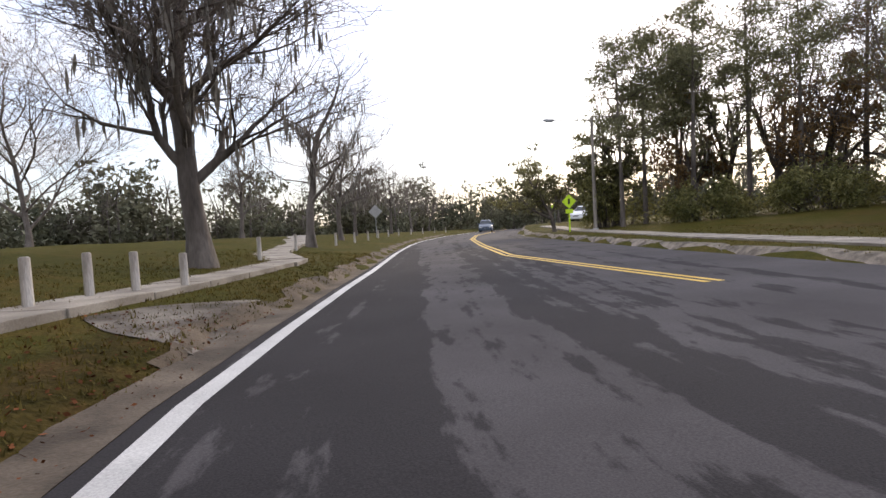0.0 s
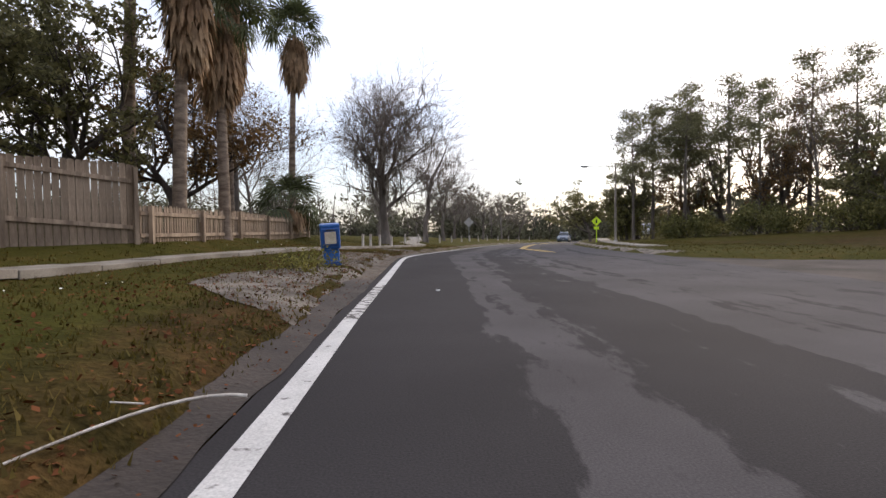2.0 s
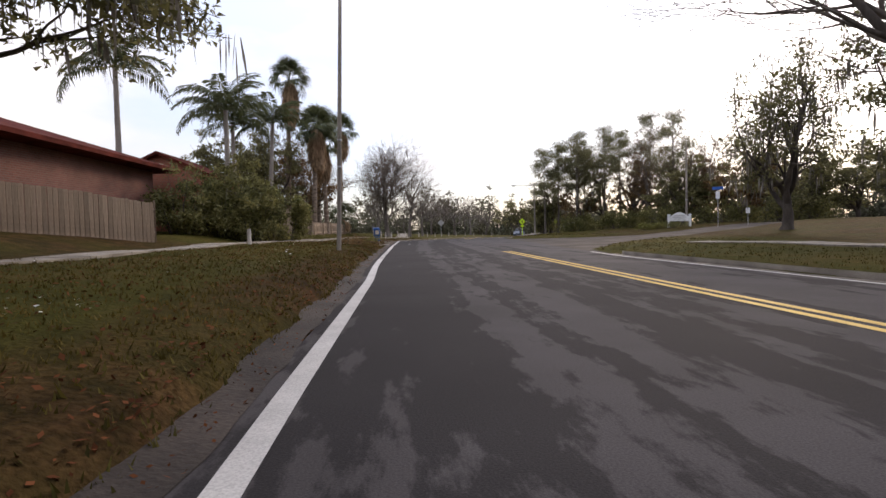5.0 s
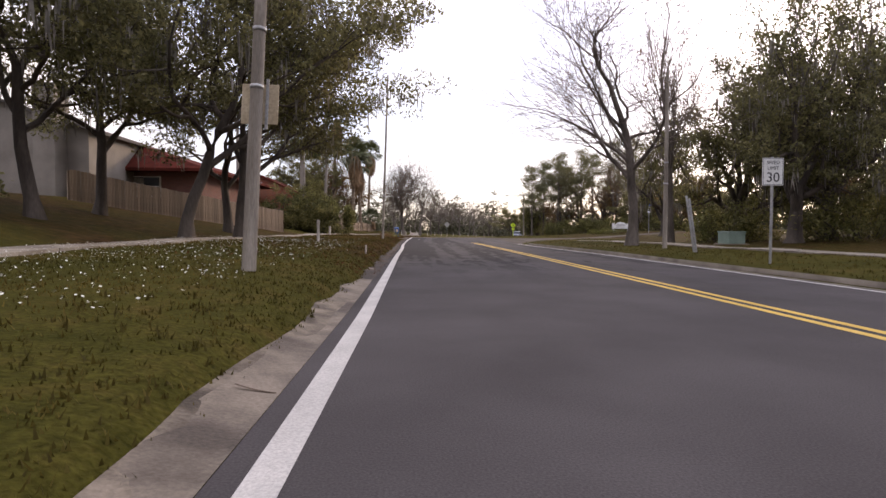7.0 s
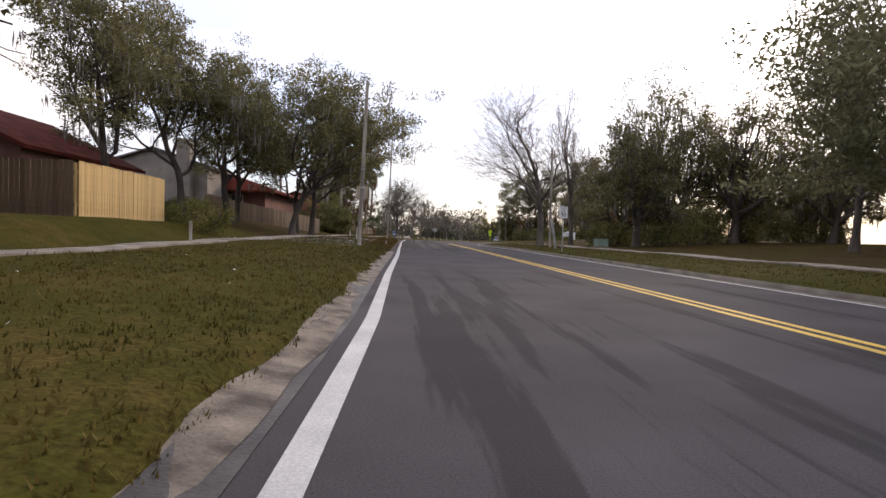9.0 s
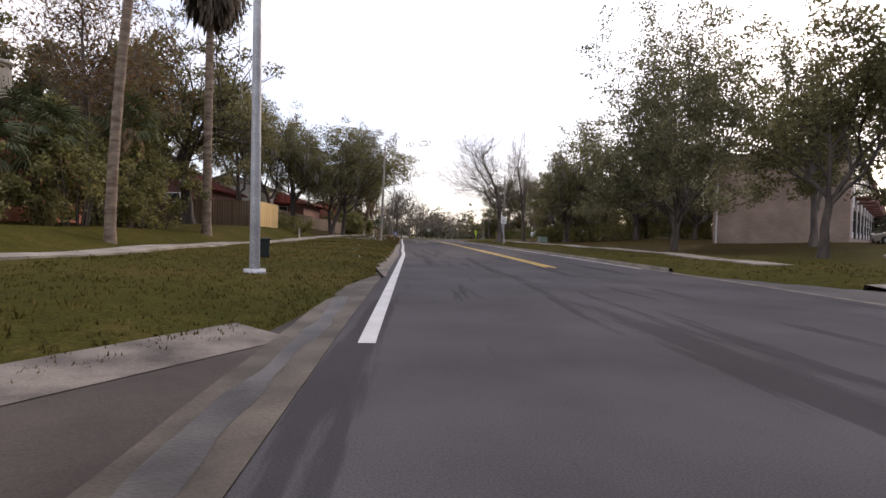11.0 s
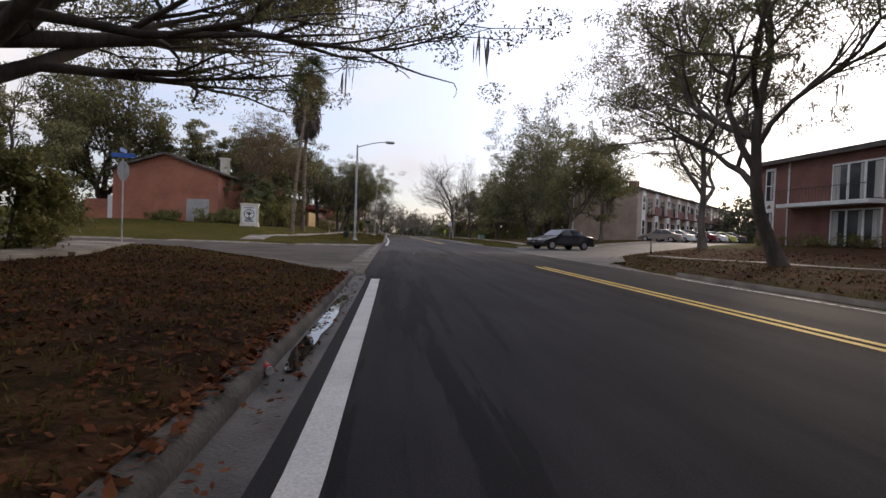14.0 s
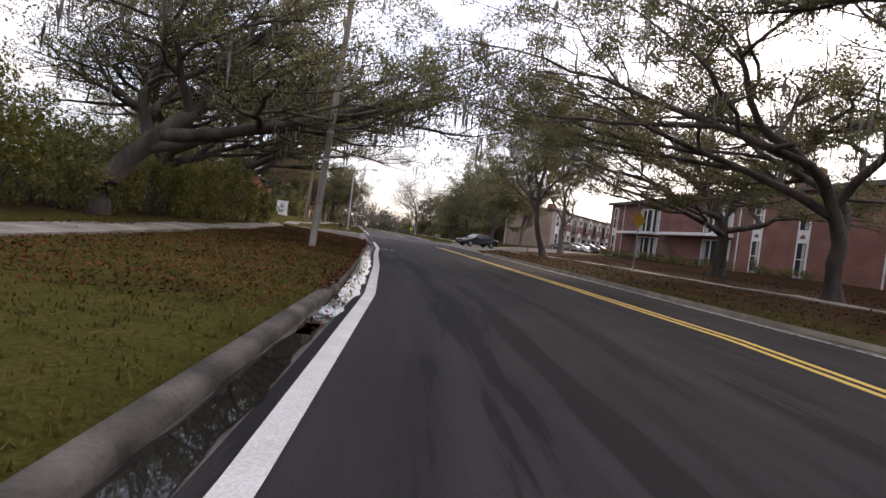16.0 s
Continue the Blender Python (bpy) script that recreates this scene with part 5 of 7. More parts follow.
bare_tree("bare_tree", 7.2, 60, 7.5, 2.8, 16, T_MOSS, moss=0.3, r=0.16)
bare_tree("bare_tree", 11.5, 72, 8.0, 2.8, 17, T_MOSS, moss=0.3, r=0.16)
bare_tree("bare_tree", -5.5, 42, 7.0, 2.6, 18, T_MOSS, moss=0.3, r=0.15)
bare_tree("bare_tree", 16.3, 85, 8.0, 2.8, 19, T_MOSS, moss=0.3, r=0.16)
bare_tree("bare_tree", 26.5, 60, 6.0, 2.2, 20, "dark leafless tree by the far bend", moss=0.2, r=0.16)
woods("woods", [(-95, 60), (-40, 72), (-5, 88), (18, 112), (40, 122)], 8, 9.6, 1, "distant mixed woods beyond the park", bare=0.35)
woods("woods", [(30, 100), (52, 80), (70, 62), (85, 40)], 7, 8.0, 2, "distant mixed woods beyond the bend", bare=0.3)
woods("woods", [(-90, 30), (-60, 48), (-30, 62)], 6, 5.5, 3, "low scrub on the far side of the park", bare=0.2)

# pines and undergrowth on the far side of the bend
PINES = [(16.8, 30.4, 10.6), (18.8, 31.2, 11.2), (20.6, 29.2, 12.2), (21.6, 31.8, 11.0), (24.2, 29.0, 12.6), (25.2, 26.4, 11.6), (28.5, 25.6, 13.5), (30.5, 23.5, 13.0), (23.0, 33.5, 10.5)]
for k, (x, y, h) in enumerate(PINES):
    pine_tree("pine", x, y, h, 40 + k, "tall slender pine with tufted crown" if k % 2 else "tall pine with a bare lower trunk", clear=0.42 + 0.06 * (k % 3), group="pines at the bend")
for k, (x, y, h) in enumerate([(27.0, 22.5, 11.5), (32.5, 19.5, 12.0), (36, 16, 11.0), (30, 30, 11.5)]):
    bare_tree("bare_tree", x, y, h, 2.6, 60 + k, "slender leafless tree among the pines", russet=0.12, r=0.13, levels=4)
for k, (x, y, sx, sy, h) in enumerate([(17.6, 33, 2.2, 2.0, 4.8), (20.5, 28, 2.3, 2.0, 2.4), (24.6, 24.5, 2.6, 2.2, 2.6), (28.2, 19.5, 3.0, 2.6, 3.4), (31.5, 14.5, 3.2, 2.8, 3.4), (35.5, 9.5, 3.4, 3.0, 3.6)]):
    shrub("thicket", x, y, sx, sy, h, 80 + k, "dark evergreen undergrowth below the pines", leaf=0.15, count=4200, group="undergrowth")
for k, (x, y, h, R) in enumerate([(18.5, 34.0, 8.6, 2.6), (21.5, 30.2, 7.6, 2.6), (24.8, 31.0, 9.6, 2.9), (27.0, 26.5, 9.4, 3.0), (30.0, 22.2, 9.0, 3.0), (28.5, 31.5, 10.4, 3.0), (33.2, 25.5, 10.2, 3.2)]):
    oak_tree("tree", x, y, h, R, 90 + k, "thinly leaved russet-tinged tree among the pines" if k % 2 else "leafy evergreen tree among the pines", moss=0.1, leaf=0.11, total=5000, stem=0.25, mat=M_RUST_LEAF if k % 2 else M_PINE_LEAF, group="trees at the bend", tone="light leaves")
oak_tree("oak", 14.4, 34.5, 5.2, 2.6, 71, "small spreading evergreen tree behind the street lamp", moss=0, total=5000, leaf=0.11)
oak_tree("oak", 17.4, 33.5, 5.6, 2.4, 72, "round evergreen tree at the foot of the pines", moss=0, total=5000)
for k, (x, y, h, R) in enumerate([(28.5, 17.5, 6.6, 3.2), (32, 12.5, 6.4, 3.2), (36, 8.5, 6.6, 3.2), (40.5, 4.5, 7.0, 3.4), (33.5, 21.5, 8.0, 3.4), (38.5, 16.5, 8.4, 3.4), (43.5, 12, 8.6, 3.6), (48, 6, 9.0, 3.6), (52, -2, 8.5, 3.6), (45, -1.5, 7.4, 3.4), (57, 12, 9.5, 4)]):
    oak_tree("tree", x, y, h, R, 100 + k, "russet-tinged tree in the wood behind the side road" if k % 3 == 1 else "dark evergreen tree in the wood behind the side road", moss=0.05, leaf=0.15, total=7000, stem=0.2, mat=M_RUST_LEAF if k % 3 == 1 else None, group="wood by the side road")

# palms and hedges on the near side
fan_palm("fan_palm", -7.3, -0.5, 7.4, 1, "tall fan palm with a long skirt of dead fronds", skirt=2.6, lean=(0.3, 0.2), r=0.19)
fan_palm("fan_palm", -6.7, 1.2, 6.6, 2, "tall fan palm with a long skirt of dead fronds", skirt=2.4, lean=(-0.2, 0.3), r=0.18)
fan_palm("fan_palm", -9.4, 1.0, 11.0, 3, "very tall fan palm with a brown skirt", skirt=3.0, lean=(0.3, 0.3), r=0.19)
fan_palm("fan_palm", -7.9, 5.0, 8.6, 4, "tall fan palm with a shaggy brown skirt", skirt=3.4, lean=(0.2, -0.2), r=0.19)
fan_palm("fan_palm", -6.7, 9.5, 8.9, 5, "tall fan palm behind the fence", skirt=2.0, lean=(0.25, 0.1), r=0.16)
fan_palm("fan_palm", -6.3, 7.6, 1.2, 6, "low young fan palm behind the picket fence", skirt=0.5, r=0.22, fronds=18)
queen_palm("feather_palm", -11.2, -5.5, 6.4, 7, "feather palm with arching fronds above the hedge", s=1.0)
queen_palm("feather_palm", -9.3, -4.6, 6.8, 8, "feather palm with arching fronds above the hedge", s=1.05, lean=(0.3, 0))
queen_palm("feather_palm", -14.6, -12.2, 8.0, 9, "tall feather palm beside the house", s=1.1)
queen_palm("feather_palm", -9.8, -11.0, 6.2, 10, "feather palm with arching fronds above the hedge", s=1.0)
oak_tree("oak", -9.5, 3.8, 7.0, 2.8, 31, "leafy tree with russet tints behind the palms", moss=0, leaf=0.09, total=7000, stem=0.2, mat=M_RUST_LEAF, tone="thin russet leaves")
oak_tree("oak", -11.0, 1.2, 7.4, 3.0, 32, "leafy evergreen behind the palms", moss=0.05, leaf=0.1, total=10000, stem=0.2)
oak_tree("oak", -11.8, -3.0, 6.6, 2.8, 33, "leafy evergreen behind the plank fence", moss=0, leaf=0.1, total=10000, stem=0.2)
for k, (x, y, sx, sy, h) in enumerate([(-10.6, -14.2, 1.9, 1.6, 3.3), (-8.7, -12.4, 1.8, 1.6, 3.2), (-7.4, -10.6, 1.5, 1.5, 3.3), (-9.4, -9.8, 1.8, 1.8, 4.2), (-9.6, -13.4, 1.6, 1.6, 3.4)]):
    shrub("hedge", x, y, sx, sy, h, 120 + k, "tall dark evergreen hedge behind the pavement", leaf=0.12, count=5200, group="hedge")
shrub("shrub", -2.9, -5.6, 0.5, 0.6, 0.35, 130, "low weedy clump at the kerbside", leaf=0.05, count=500, mat=M_YGREEN_LEAF)
shrub("shrub", -2.9, -17.0, 0.55, 0.4, 0.22, 131, "small heap of cut brown leaves", leaf=0.06, count=500, mat=M_RUST_LEAF)

# live oaks before the gabled house
for k, (x, y, h, R, reach) in enumerate([(-7.6, -38.2, 10.6, 4.2, (1.6, 0.3)), (-7.0, -35.0, 10.8, 4.8, (2.6, 0.6)), (-10.6, -40.5, 11.0, 3.8, (0.2, 0)), (-12.3, -43.0, 10.8, 3.8, (-0.6, 0)), (-8.8, -31.0, 10.0, 4.0, (1.2, 0.4)), (-13.2, -48.0, 10.6, 3.6, (0, -0.4)), (-11.8, -35.5, 10.6, 4.2, (0.2, 0.2))]):
    oak_tree("live_oak", x, y, h, R, 140 + k, "live oak with moss and a leaning dark trunk" if reach[0] > 1 else "live oak with hanging moss on the lawn", moss=0.25, reach=reach, leaf=0.085, total=20000, stem=0.42, r=0.2, group="oaks on the lawn", levels=4, kids=(4, 4, 3, 2), share=0.62, up=0.3)
shrub("shrub", -8.7, -49.8, 1.5, 1.2, 1.1, 160, "arching ornamental grass beside the new fence", leaf=0.07, count=2600, mat=M_YGREEN_LEAF)
shrub("shrub", -12.6, -41.0, 1.3, 1.0, 1.3, 161, "rounded green shrub before the gable wall", leaf=0.08, count=2200)
for k, (x, y, h, R) in enumerate([(-12.4, -59.2, 11.2, 4.9), (-13.8, -64, 8.4, 3.6), (-17.5, -58.5, 10.0, 4.2)]):
    oak_tree("live_oak", x, y, h, R, 165 + k, "live oak with dense dark crown", moss=0.15, leaf=0.11, total=13000, stem=0.3, group="oaks by the fence")

# lawn on the far side
bare_tree("bare_tree", 9.2, -31.0, 11.4, 4.3, 176, "leafless tree with rising limbs on the far verge", reach=(-1.4, 0.0), r=0.24, stem=0.45, spray=3, kids=(8, 6, 5, 3), first=0.42, up=0.1)
bare_tree("bare_tree", 12.6, -27.5, 12.9, 1.7, 172, "tall leafless tree behind the pole", r=0.16, russet=0.02)
for k, (x, y, h, R) in enumerate([(16.4, -31.5, 10.6, 3.3), (20.2, -28.5, 13.2, 4.6), (24.2, -31, 11.6, 4.3), (18.0, -24.5, 10.0, 3.5), (23, -25, 10.5, 3.6), (28.5, -35.5, 9.4, 3.4), (32.5, -31.0, 9.6, 3.6), (36.5, -26.5, 9.6, 3.6), (18.4, -13.4, 9.0, 3.2), (27, -27.5, 8.6, 3.4), (30, -24, 8.4, 3.4)]):
    oak_tree("live_oak", x, y, h * 1.08, R, 180 + k, "dense live oak in the grove" if k % 2 else "broad live oak hung with moss", moss=0.35, leaf=0.10, total=17000 if k < 6 else 9000, stem=0.2, group="oak grove", levels=4, kids=(5, 4, 3, 2), share=0.8, angle=(35, 80))
for k, (x, y, sx, sy, h) in enumerate([(20, -31, 3.5, 2, 2.4), (26, -27, 3.5, 2, 2.6), (30, -31, 3, 2, 2.4), (16, -27, 2.4, 2, 2.2)]):
    shrub("thicket", x, y, sx, sy, h, 195 + k, "dark undergrowth below the oak grove", leaf=0.14, count=3000, group="grove undergrowth")
for k, (x, y, h, R, stem) in enumerate([(14.9, -59.0, 15.2, 4.6, 0.16), (22.5, -60.0, 13.4, 2.8, 0.5), (21.0, -46.5, 16.0, 3.5, 0.4)]):
    oak_tree("pine", x, y, h, R, 205 + k, "tall full-crowned evergreen before the apartments", moss=0, mat=M_PINE_LEAF, leaf=0.10, stretch=2.0, total=36000 if k == 0 else 15000, share=0.9, stem=stem, r=0.2, levels=4, kids=(7, 5, 3, 2), bark=M_BARK, group="evergreens by the lot", tone="feathery green needles", first=0.3, angle=(30, 80), up=0.16)
oak_tree("tree", 15.7, -69.5, 10.2, 3.3, 211, "forked evergreen tree with a round crown", moss=0.0, leaf=0.10, total=20000, stem=0.26, share=0.9, r=0.2, levels=4, kids=(3, 5, 4, 2), first=0.8, angle=(22, 55), group="trees by the lot")

# gardens behind the estate sign
fan_palm("fan_palm", -7.9, -75.5, 12.2, 21, "tall fan palm with a slim pale trunk", skirt=0.7, lean=(1.1, 0.3), r=0.13, s=0.95)
fan_palm("fan_palm", -8.4, -67.5, 12.4, 22, "very tall fan palm with a thick dark skirt", skirt=3.6, lean=(0.1, 0.1), r=0.18, s=1.25, girth=1.7, thatch=M_THATCH, fronds=44)
for k, (x, y, h) in enumerate([(-10.6, -73.5, 2.6), (-12.0, -72.0, 3.2), (-11.2, -75.0, 1.8), (-13.6, -74.5, 2.8), (-9.9, -70.5, 3.4)]):
    fan_palm("fan_palm", x, y, h, 23 + k, "short fan palm in the shrubbery", skirt=0.9, r=0.13, s=0.7, fronds=20, group="garden palms")
for k, (x, y, sx, sy, h) in enumerate([(-10.2, -73.0, 1.6, 1.6, 4.0), (-9.9, -69.6, 1.4, 1.6, 4.8), (-11.0, -69.0, 2.0, 1.8, 4.6), (-10.6, -78.4, 0.7, 0.6, 0.9), (-11.9, -77.8, 1.0, 0.8, 1.3), (-13.4, -78.2, 1.1, 0.8, 0.9), (-16.2, -78.0, 0.9, 0.7, 0.7), (-11.0, -76.0, 1.2, 1.0, 2.6)]):
    shrub("shrub", x, y, sx, sy, h, 220 + k, "dense evergreen shrub in the front garden", leaf=0.11, count=4000 if h > 2 else 1500, group="garden shrubs")
bare_tree("bare_tree", -11.9, -69.0, 9.4, 2.8, 230, "thinly leaved tree above the shrubbery", russet=0.3, r=0.13)
oak_tree("oak", -25.5, -68.0, 14.5, 5.2, 231, "tall leafy tree beside the brick house", moss=0, leaf=0.15, total=34000, share=0.95, stem=0.14, levels=4, kids=(6, 5, 4, 2))
oak_tree("oak", -23.5, -84.0, 10.0, 4.0, 232, "dark evergreen tree by the side street", moss=0, leaf=0.12, total=11000, stem=0.2)
oak_tree("oak", -17.5, -66.0, 9.5, 3.4, 233, "leafy tree behind the brick house", moss=0, leaf=0.13, total=10000)

# thicket and oaks at the south end
NEAR = dict(leaf=0.048, levels=4, kids=(5, 5, 4, 3), share=0.55, up=0.22, angle=(30, 64), cloud=0.27, stretch=1.8)
oak_tree("live_oak", -8.4, -109.4, 10.4, 6.8, 241, "great live oak arching over the verge", moss=0.1, reach=(3.8, 2.4), stem=0.46, r=0.38, total=76000, **NEAR)
oak_tree("live_oak", -9.5, -117.5, 9.4, 5.8, 242, "live oak with twisting dark limbs", moss=0.15, reach=(2.0, 0.0), stem=0.40, r=0.36, total=52000, **NEAR)
oak_tree("live_oak", -8.8, -124.0, 9.8, 6.4, 243, "live oak with twisting dark limbs", moss=0.15, reach=(4.0, 1.2), stem=0.42, r=0.36, total=58000, **NEAR)
oak_tree("live_oak", -12.0, -131.0, 9.5, 5.0, 244, "live oak above the thicket", moss=0.2, reach=(0.5, 0.0), stem=0.32, total=24000, **NEAR)
for k, (x, y, sx, sy, h) in enumerate([(-8.6, -112.4, 1.6, 1.8, 3.2), (-9.2, -115.6, 1.8, 1.9, 3.0), (-9.6, -119.5, 1.9, 2.0, 2.8), (-9.8, -123.5, 1.9, 2.0, 3.0), (-10.2, -127.8, 2.0, 2.2, 3.2), (-10.8, -132.5, 2.1, 2.2, 3.4), (-12.6, -114, 2.2, 2.2, 4.2), (-13.2, -121, 2.4, 2.4, 4.6), (-14, -128, 2.6, 2.4, 4.8), (-7.9, -107.4, 1.3, 1.4, 2.9), (-8.3, -109.8, 1.6, 1.8, 3.6), (-11, -106.5, 1.8, 1.5, 3.2)]):
    shrub("thicket", x, y, sx, sy, h, 250 + k, "overgrown evergreen thicket behind the pavement", leaf=0.10, count=4600, mat=M_YGREEN_LEAF if k % 3 else M_SHRUB_LEAF, group="thicket")
oak_tree("tree", 11.85, -102.4, 13.5, 6.0, 261, "tall evergreen tree with spreading limbs on the verge", moss=0.08, reach=(-1.0, 0.3), stem=0.5, r=0.23, first=0.4, total=80000, **(NEAR | dict(up=0.25)))
oak_tree("pine", 19.6, -84.9, 16.5, 6.0, 262, "tall spreading pine by the parking lot", moss=0.05, reach=(-1.4, 0.0), stem=0.5, r=0.24, total=40000, mat=M_PINE_LEAF, bark=M_BARK, first=0.35, tone="sparse tufts of needles", **(NEAR | dict(leaf=0.05, stretch=4.0)))
oak_tree("live_oak", 19.2, -111.5, 11.5, 8.6, 263, "great live oak before the brick apartments", moss=0.2, reach=(-2.2, 0.0), stem=0.36, r=0.40, total=110000, **NEAR)
oak_tree("live_oak", 14.8, -124.0, 11.0, 9.0, 264, "great live oak near the kerb", moss=0.2, reach=(-4.6, 1.4), stem=0.44, r=0.30, total=125000, **NEAR)
oak_tree("live_oak", 13.0, -134.5, 11.0, 7.4, 265, "great live oak reaching over the road", moss=0.2, reach=(-2.6, 1.0), stem=0.46, r=0.3, total=90000, **NEAR)
bare_tree("bare_tree", -8.9, 8.6, 8.4, 2.9, 271, "thin bare tree with russet leaves behind the picket fence", russet=0.16, r=0.13, levels=4)
woods("woods", [(50, -20), (66, -36), (84, -56), (100, -80)], 6, 8.0, 4, "distant trees beyond the parking lot", bare=0.3)


# ---------------- street furniture ----------------
def wood_post(x, y, h, w, lean=0.0, label="weathered white wooden post in the grass", round_=True, cap=None):
    t = thing("wooden_post", pose(x, y, H(x, y), lean, 0, 20), label, "post", "wooden posts")
    if round_:
        bm = bmesh.new()
        bmesh.ops.create_cone(bm, cap_ends=True, segments=14, radius1=w / 2, radius2=w * 0.46, depth=h + 0.15, matrix=Matrix.Translation((0, 0, (h - 0.15) / 2)))
        bmesh.ops.bevel(bm, geom=[e for e in bm.edges if all(v.co.z > h * 0.9 for v in e.verts)], offset=0.012, segments=2, affect="EDGES")
        part("shaft", bm, M_POST, t)
    else:
        part("shaft", box(-w / 2, w / 2, -w / 2, w / 2, -0.15, h, 0.012), M_POST, t)
    return t


for x, y, h in ((-3.40, 8.2, 0.55), (-3.17, 9.15, 0.56), (-2.8, 9.65, 0.56), (-2.3, 10.1, 0.54), (-1.9, 16.5, 0.6), (-1.2, 22.0, 0.6), (0.4, 28, 0.6), (1.6, 33, 0.6), (2.8, 38, 0.6), (4.0, 43, 0.6), (5.4, 48, 0.6), (7.0, 53, 0.6), (9.0, 58, 0.6), (11.0, 62, 0.6), (13.2, 66, 0.6), (15.5, 70, 0.6)):
    wood_post(x, y, h, 0.115)
wood_post(-6.23, -20.0, 0.55, 0.15, label="squat grey utility marker post on the lawn")
wood_post(-7.6, -53.25, 0.68, 0.10, label="slim white marker post behind the pavement", round_=False)
wood_post(-3.9, -36.2, 0.75, 0.09, label="short pale stake on the verge", round_=False)

# newspaper box
nb = thing("newspaper_box", pose(-2.72, -3.75, H(-2.72, -3.75) - 0.02, 0, -3, 12), "blue plastic newspaper box on the verge, leaning slightly", "newspaper box")
part("base", box(-0.19, 0.19, -0.22, 0.22, 0.0, 0.10, 0.02), M_BLUE_DARK, nb)
part("pedestal", box(-0.165, 0.165, -0.19, 0.19, 0.10, 0.36, 0.02), M_BLUE, nb)
body = part("body", box(-0.20, 0.20, -0.23, 0.23, 0.36, 0.82, 0.035), M_BLUE, nb)
bm = box(-0.205, 0.205, -0.24, 0.24, 0.80, 0.88, 0.03)
for v in bm.verts:
    if v.co.z > 0.84 and v.co.y > 0:
        v.co.z += 0.03
part("hood", bm, M_BLUE, nb)
for side, nm in ((1, "front"), (-1, "back")):
    door = part("door", box(-0.165, 0.165, -0.262, -0.226, 0.42, 0.78, 0.012), M_BLUE_DARK, nb)
    door.matrix_basis = Matrix.Rotation(radians(0 if side == 1 else 180), 4, "Z")
    part("window", box(-0.115, 0.115, -0.270, -0.258, 0.47, 0.72, 0.004), M_PAPER, door, "window with folded newspapers behind")
    part("handle", box(-0.08, 0.08, -0.292, -0.262, 0.745, 0.768, 0.006), M_BLACK, door)
for sx in (-1, 1):
    part("panel", box(sx * 0.202 - 0.006, sx * 0.202 + 0.006, -0.15, 0.15, 0.45, 0.74, 0.003), M_PAPER, nb, "pale poster panel")
    lab = part("sticker", box(sx * 0.168 - 0.004, sx * 0.168 + 0.004, -0.12, 0.12, 0.13, 0.33, 0.002), M_WHITE, nb, "white sticker with blue bars")
    for k in range(3):
        part("bar", box(sx * 0.174 - 0.002, sx * 0.174 + 0.002, -0.09, 0.09, 0.16 + 0.05 * k, 0.185 + 0.05 * k), M_SIGN_BLUE, lab)


def utility_pole(x, y, h, r, label, lean=(0, 0), tilt=0.0):
    t = thing("utility_pole", pose(x, y, H(x, y), lean[0], lean[1], 0), label, "pole", "utility poles")
    s = np.linspace(-0.2, h, 12)
    part("shaft", tube_mesh("shaft", [(np.stack([0 * s, 0 * s, s], 1), r * (1 - 0.3 * s / h), 14)], M_POLE), None, t)
    rod("cap", (0, 0, h - 0.01), (0, 0, h + 0.02), r * 0.7, r * 0.65, M_GALV, t)
    for z in (2.45, 3.25):
        if z < h:
            rod("band", (0, 0, z), (0, 0, z + 0.05), r * 1.0, r * 1.0, M_GALV, t, "steel strap")
    return t


def street_lamp(x, y, h, arm, label, rz=0.0, mat=None, r=0.085, rise=0.45):
    t = thing("street_lamp", pose(x, y, H(x, y), 0, 0, rz), label, "street lamp", "street lamps")
    s = np.linspace(-0.1, h, 10)
    part("pole", tube_mesh("pole", [(np.stack([0 * s, 0 * s, s], 1), r * (1 - 0.3 * s / h), 14)], mat or M_GALV), None, t)
    rod("base_plate", (0, 0, -0.05), (0, 0, 0.06), 0.2, 0.18, M_GALV, t)
    u = np.linspace(0, 1, 10)
    part("arm", tube_mesh("arm", [(np.stack([arm * u, 0 * u, h - 0.15 + rise * np.sin(u * np.pi / 2)], 1), 0.035 - 0.008 * u, 8)], M_GALV), None, t)
    head = part("head", box(arm - 0.12, arm + 0.5, -0.12, 0.12, h + rise - 0.22, h + rise - 0.08, 0.04), M_GALV, t)
    part("lens", box(arm + 0.05, arm + 0.4, -0.09, 0.09, h + rise - 0.26, h + rise - 0.215, 0.015), M_LAMP, head)
    return t


utility_pole(-2.57, -23.67, 9.5, 0.07, "weathered wooden utility pole on the verge", (-3.0, 1.6))
pd = utility_pole(-2.52, -48.3, 7.2, 0.095, "weathered wooden pole with a board strapped on", (-6.0, 1.2))
bd = part("board", box(-0.25, 0.25, 0.16, 0.19, 2.02, 2.58, 0.006), M_BOARD, pd, "tan plywood sign seen from behind")
for sx in (-0.1, 0.1):
    part("brace", box(sx - 0.02, sx + 0.02, 0.145, 0.165, 1.95, 2.65, 0.003), M_GALV, bd)
utility_pole(-2.66, -124.7, 9.5, 0.105, "grey utility pole before the thicket", (-4.0, 2.2))
utility_pole(9.05, -34.8, 6.7, 0.09, "slim wooden pole on the far verge")
utility_pole(26.5, 12.6, 7.9, 0.11, "wooden pole with a lamp by the side road")
street_lamp(-2.8, -80.8, 6.4, 2.0, "galvanised street lamp with a curved arm on the verge", 0, rise=0.42)
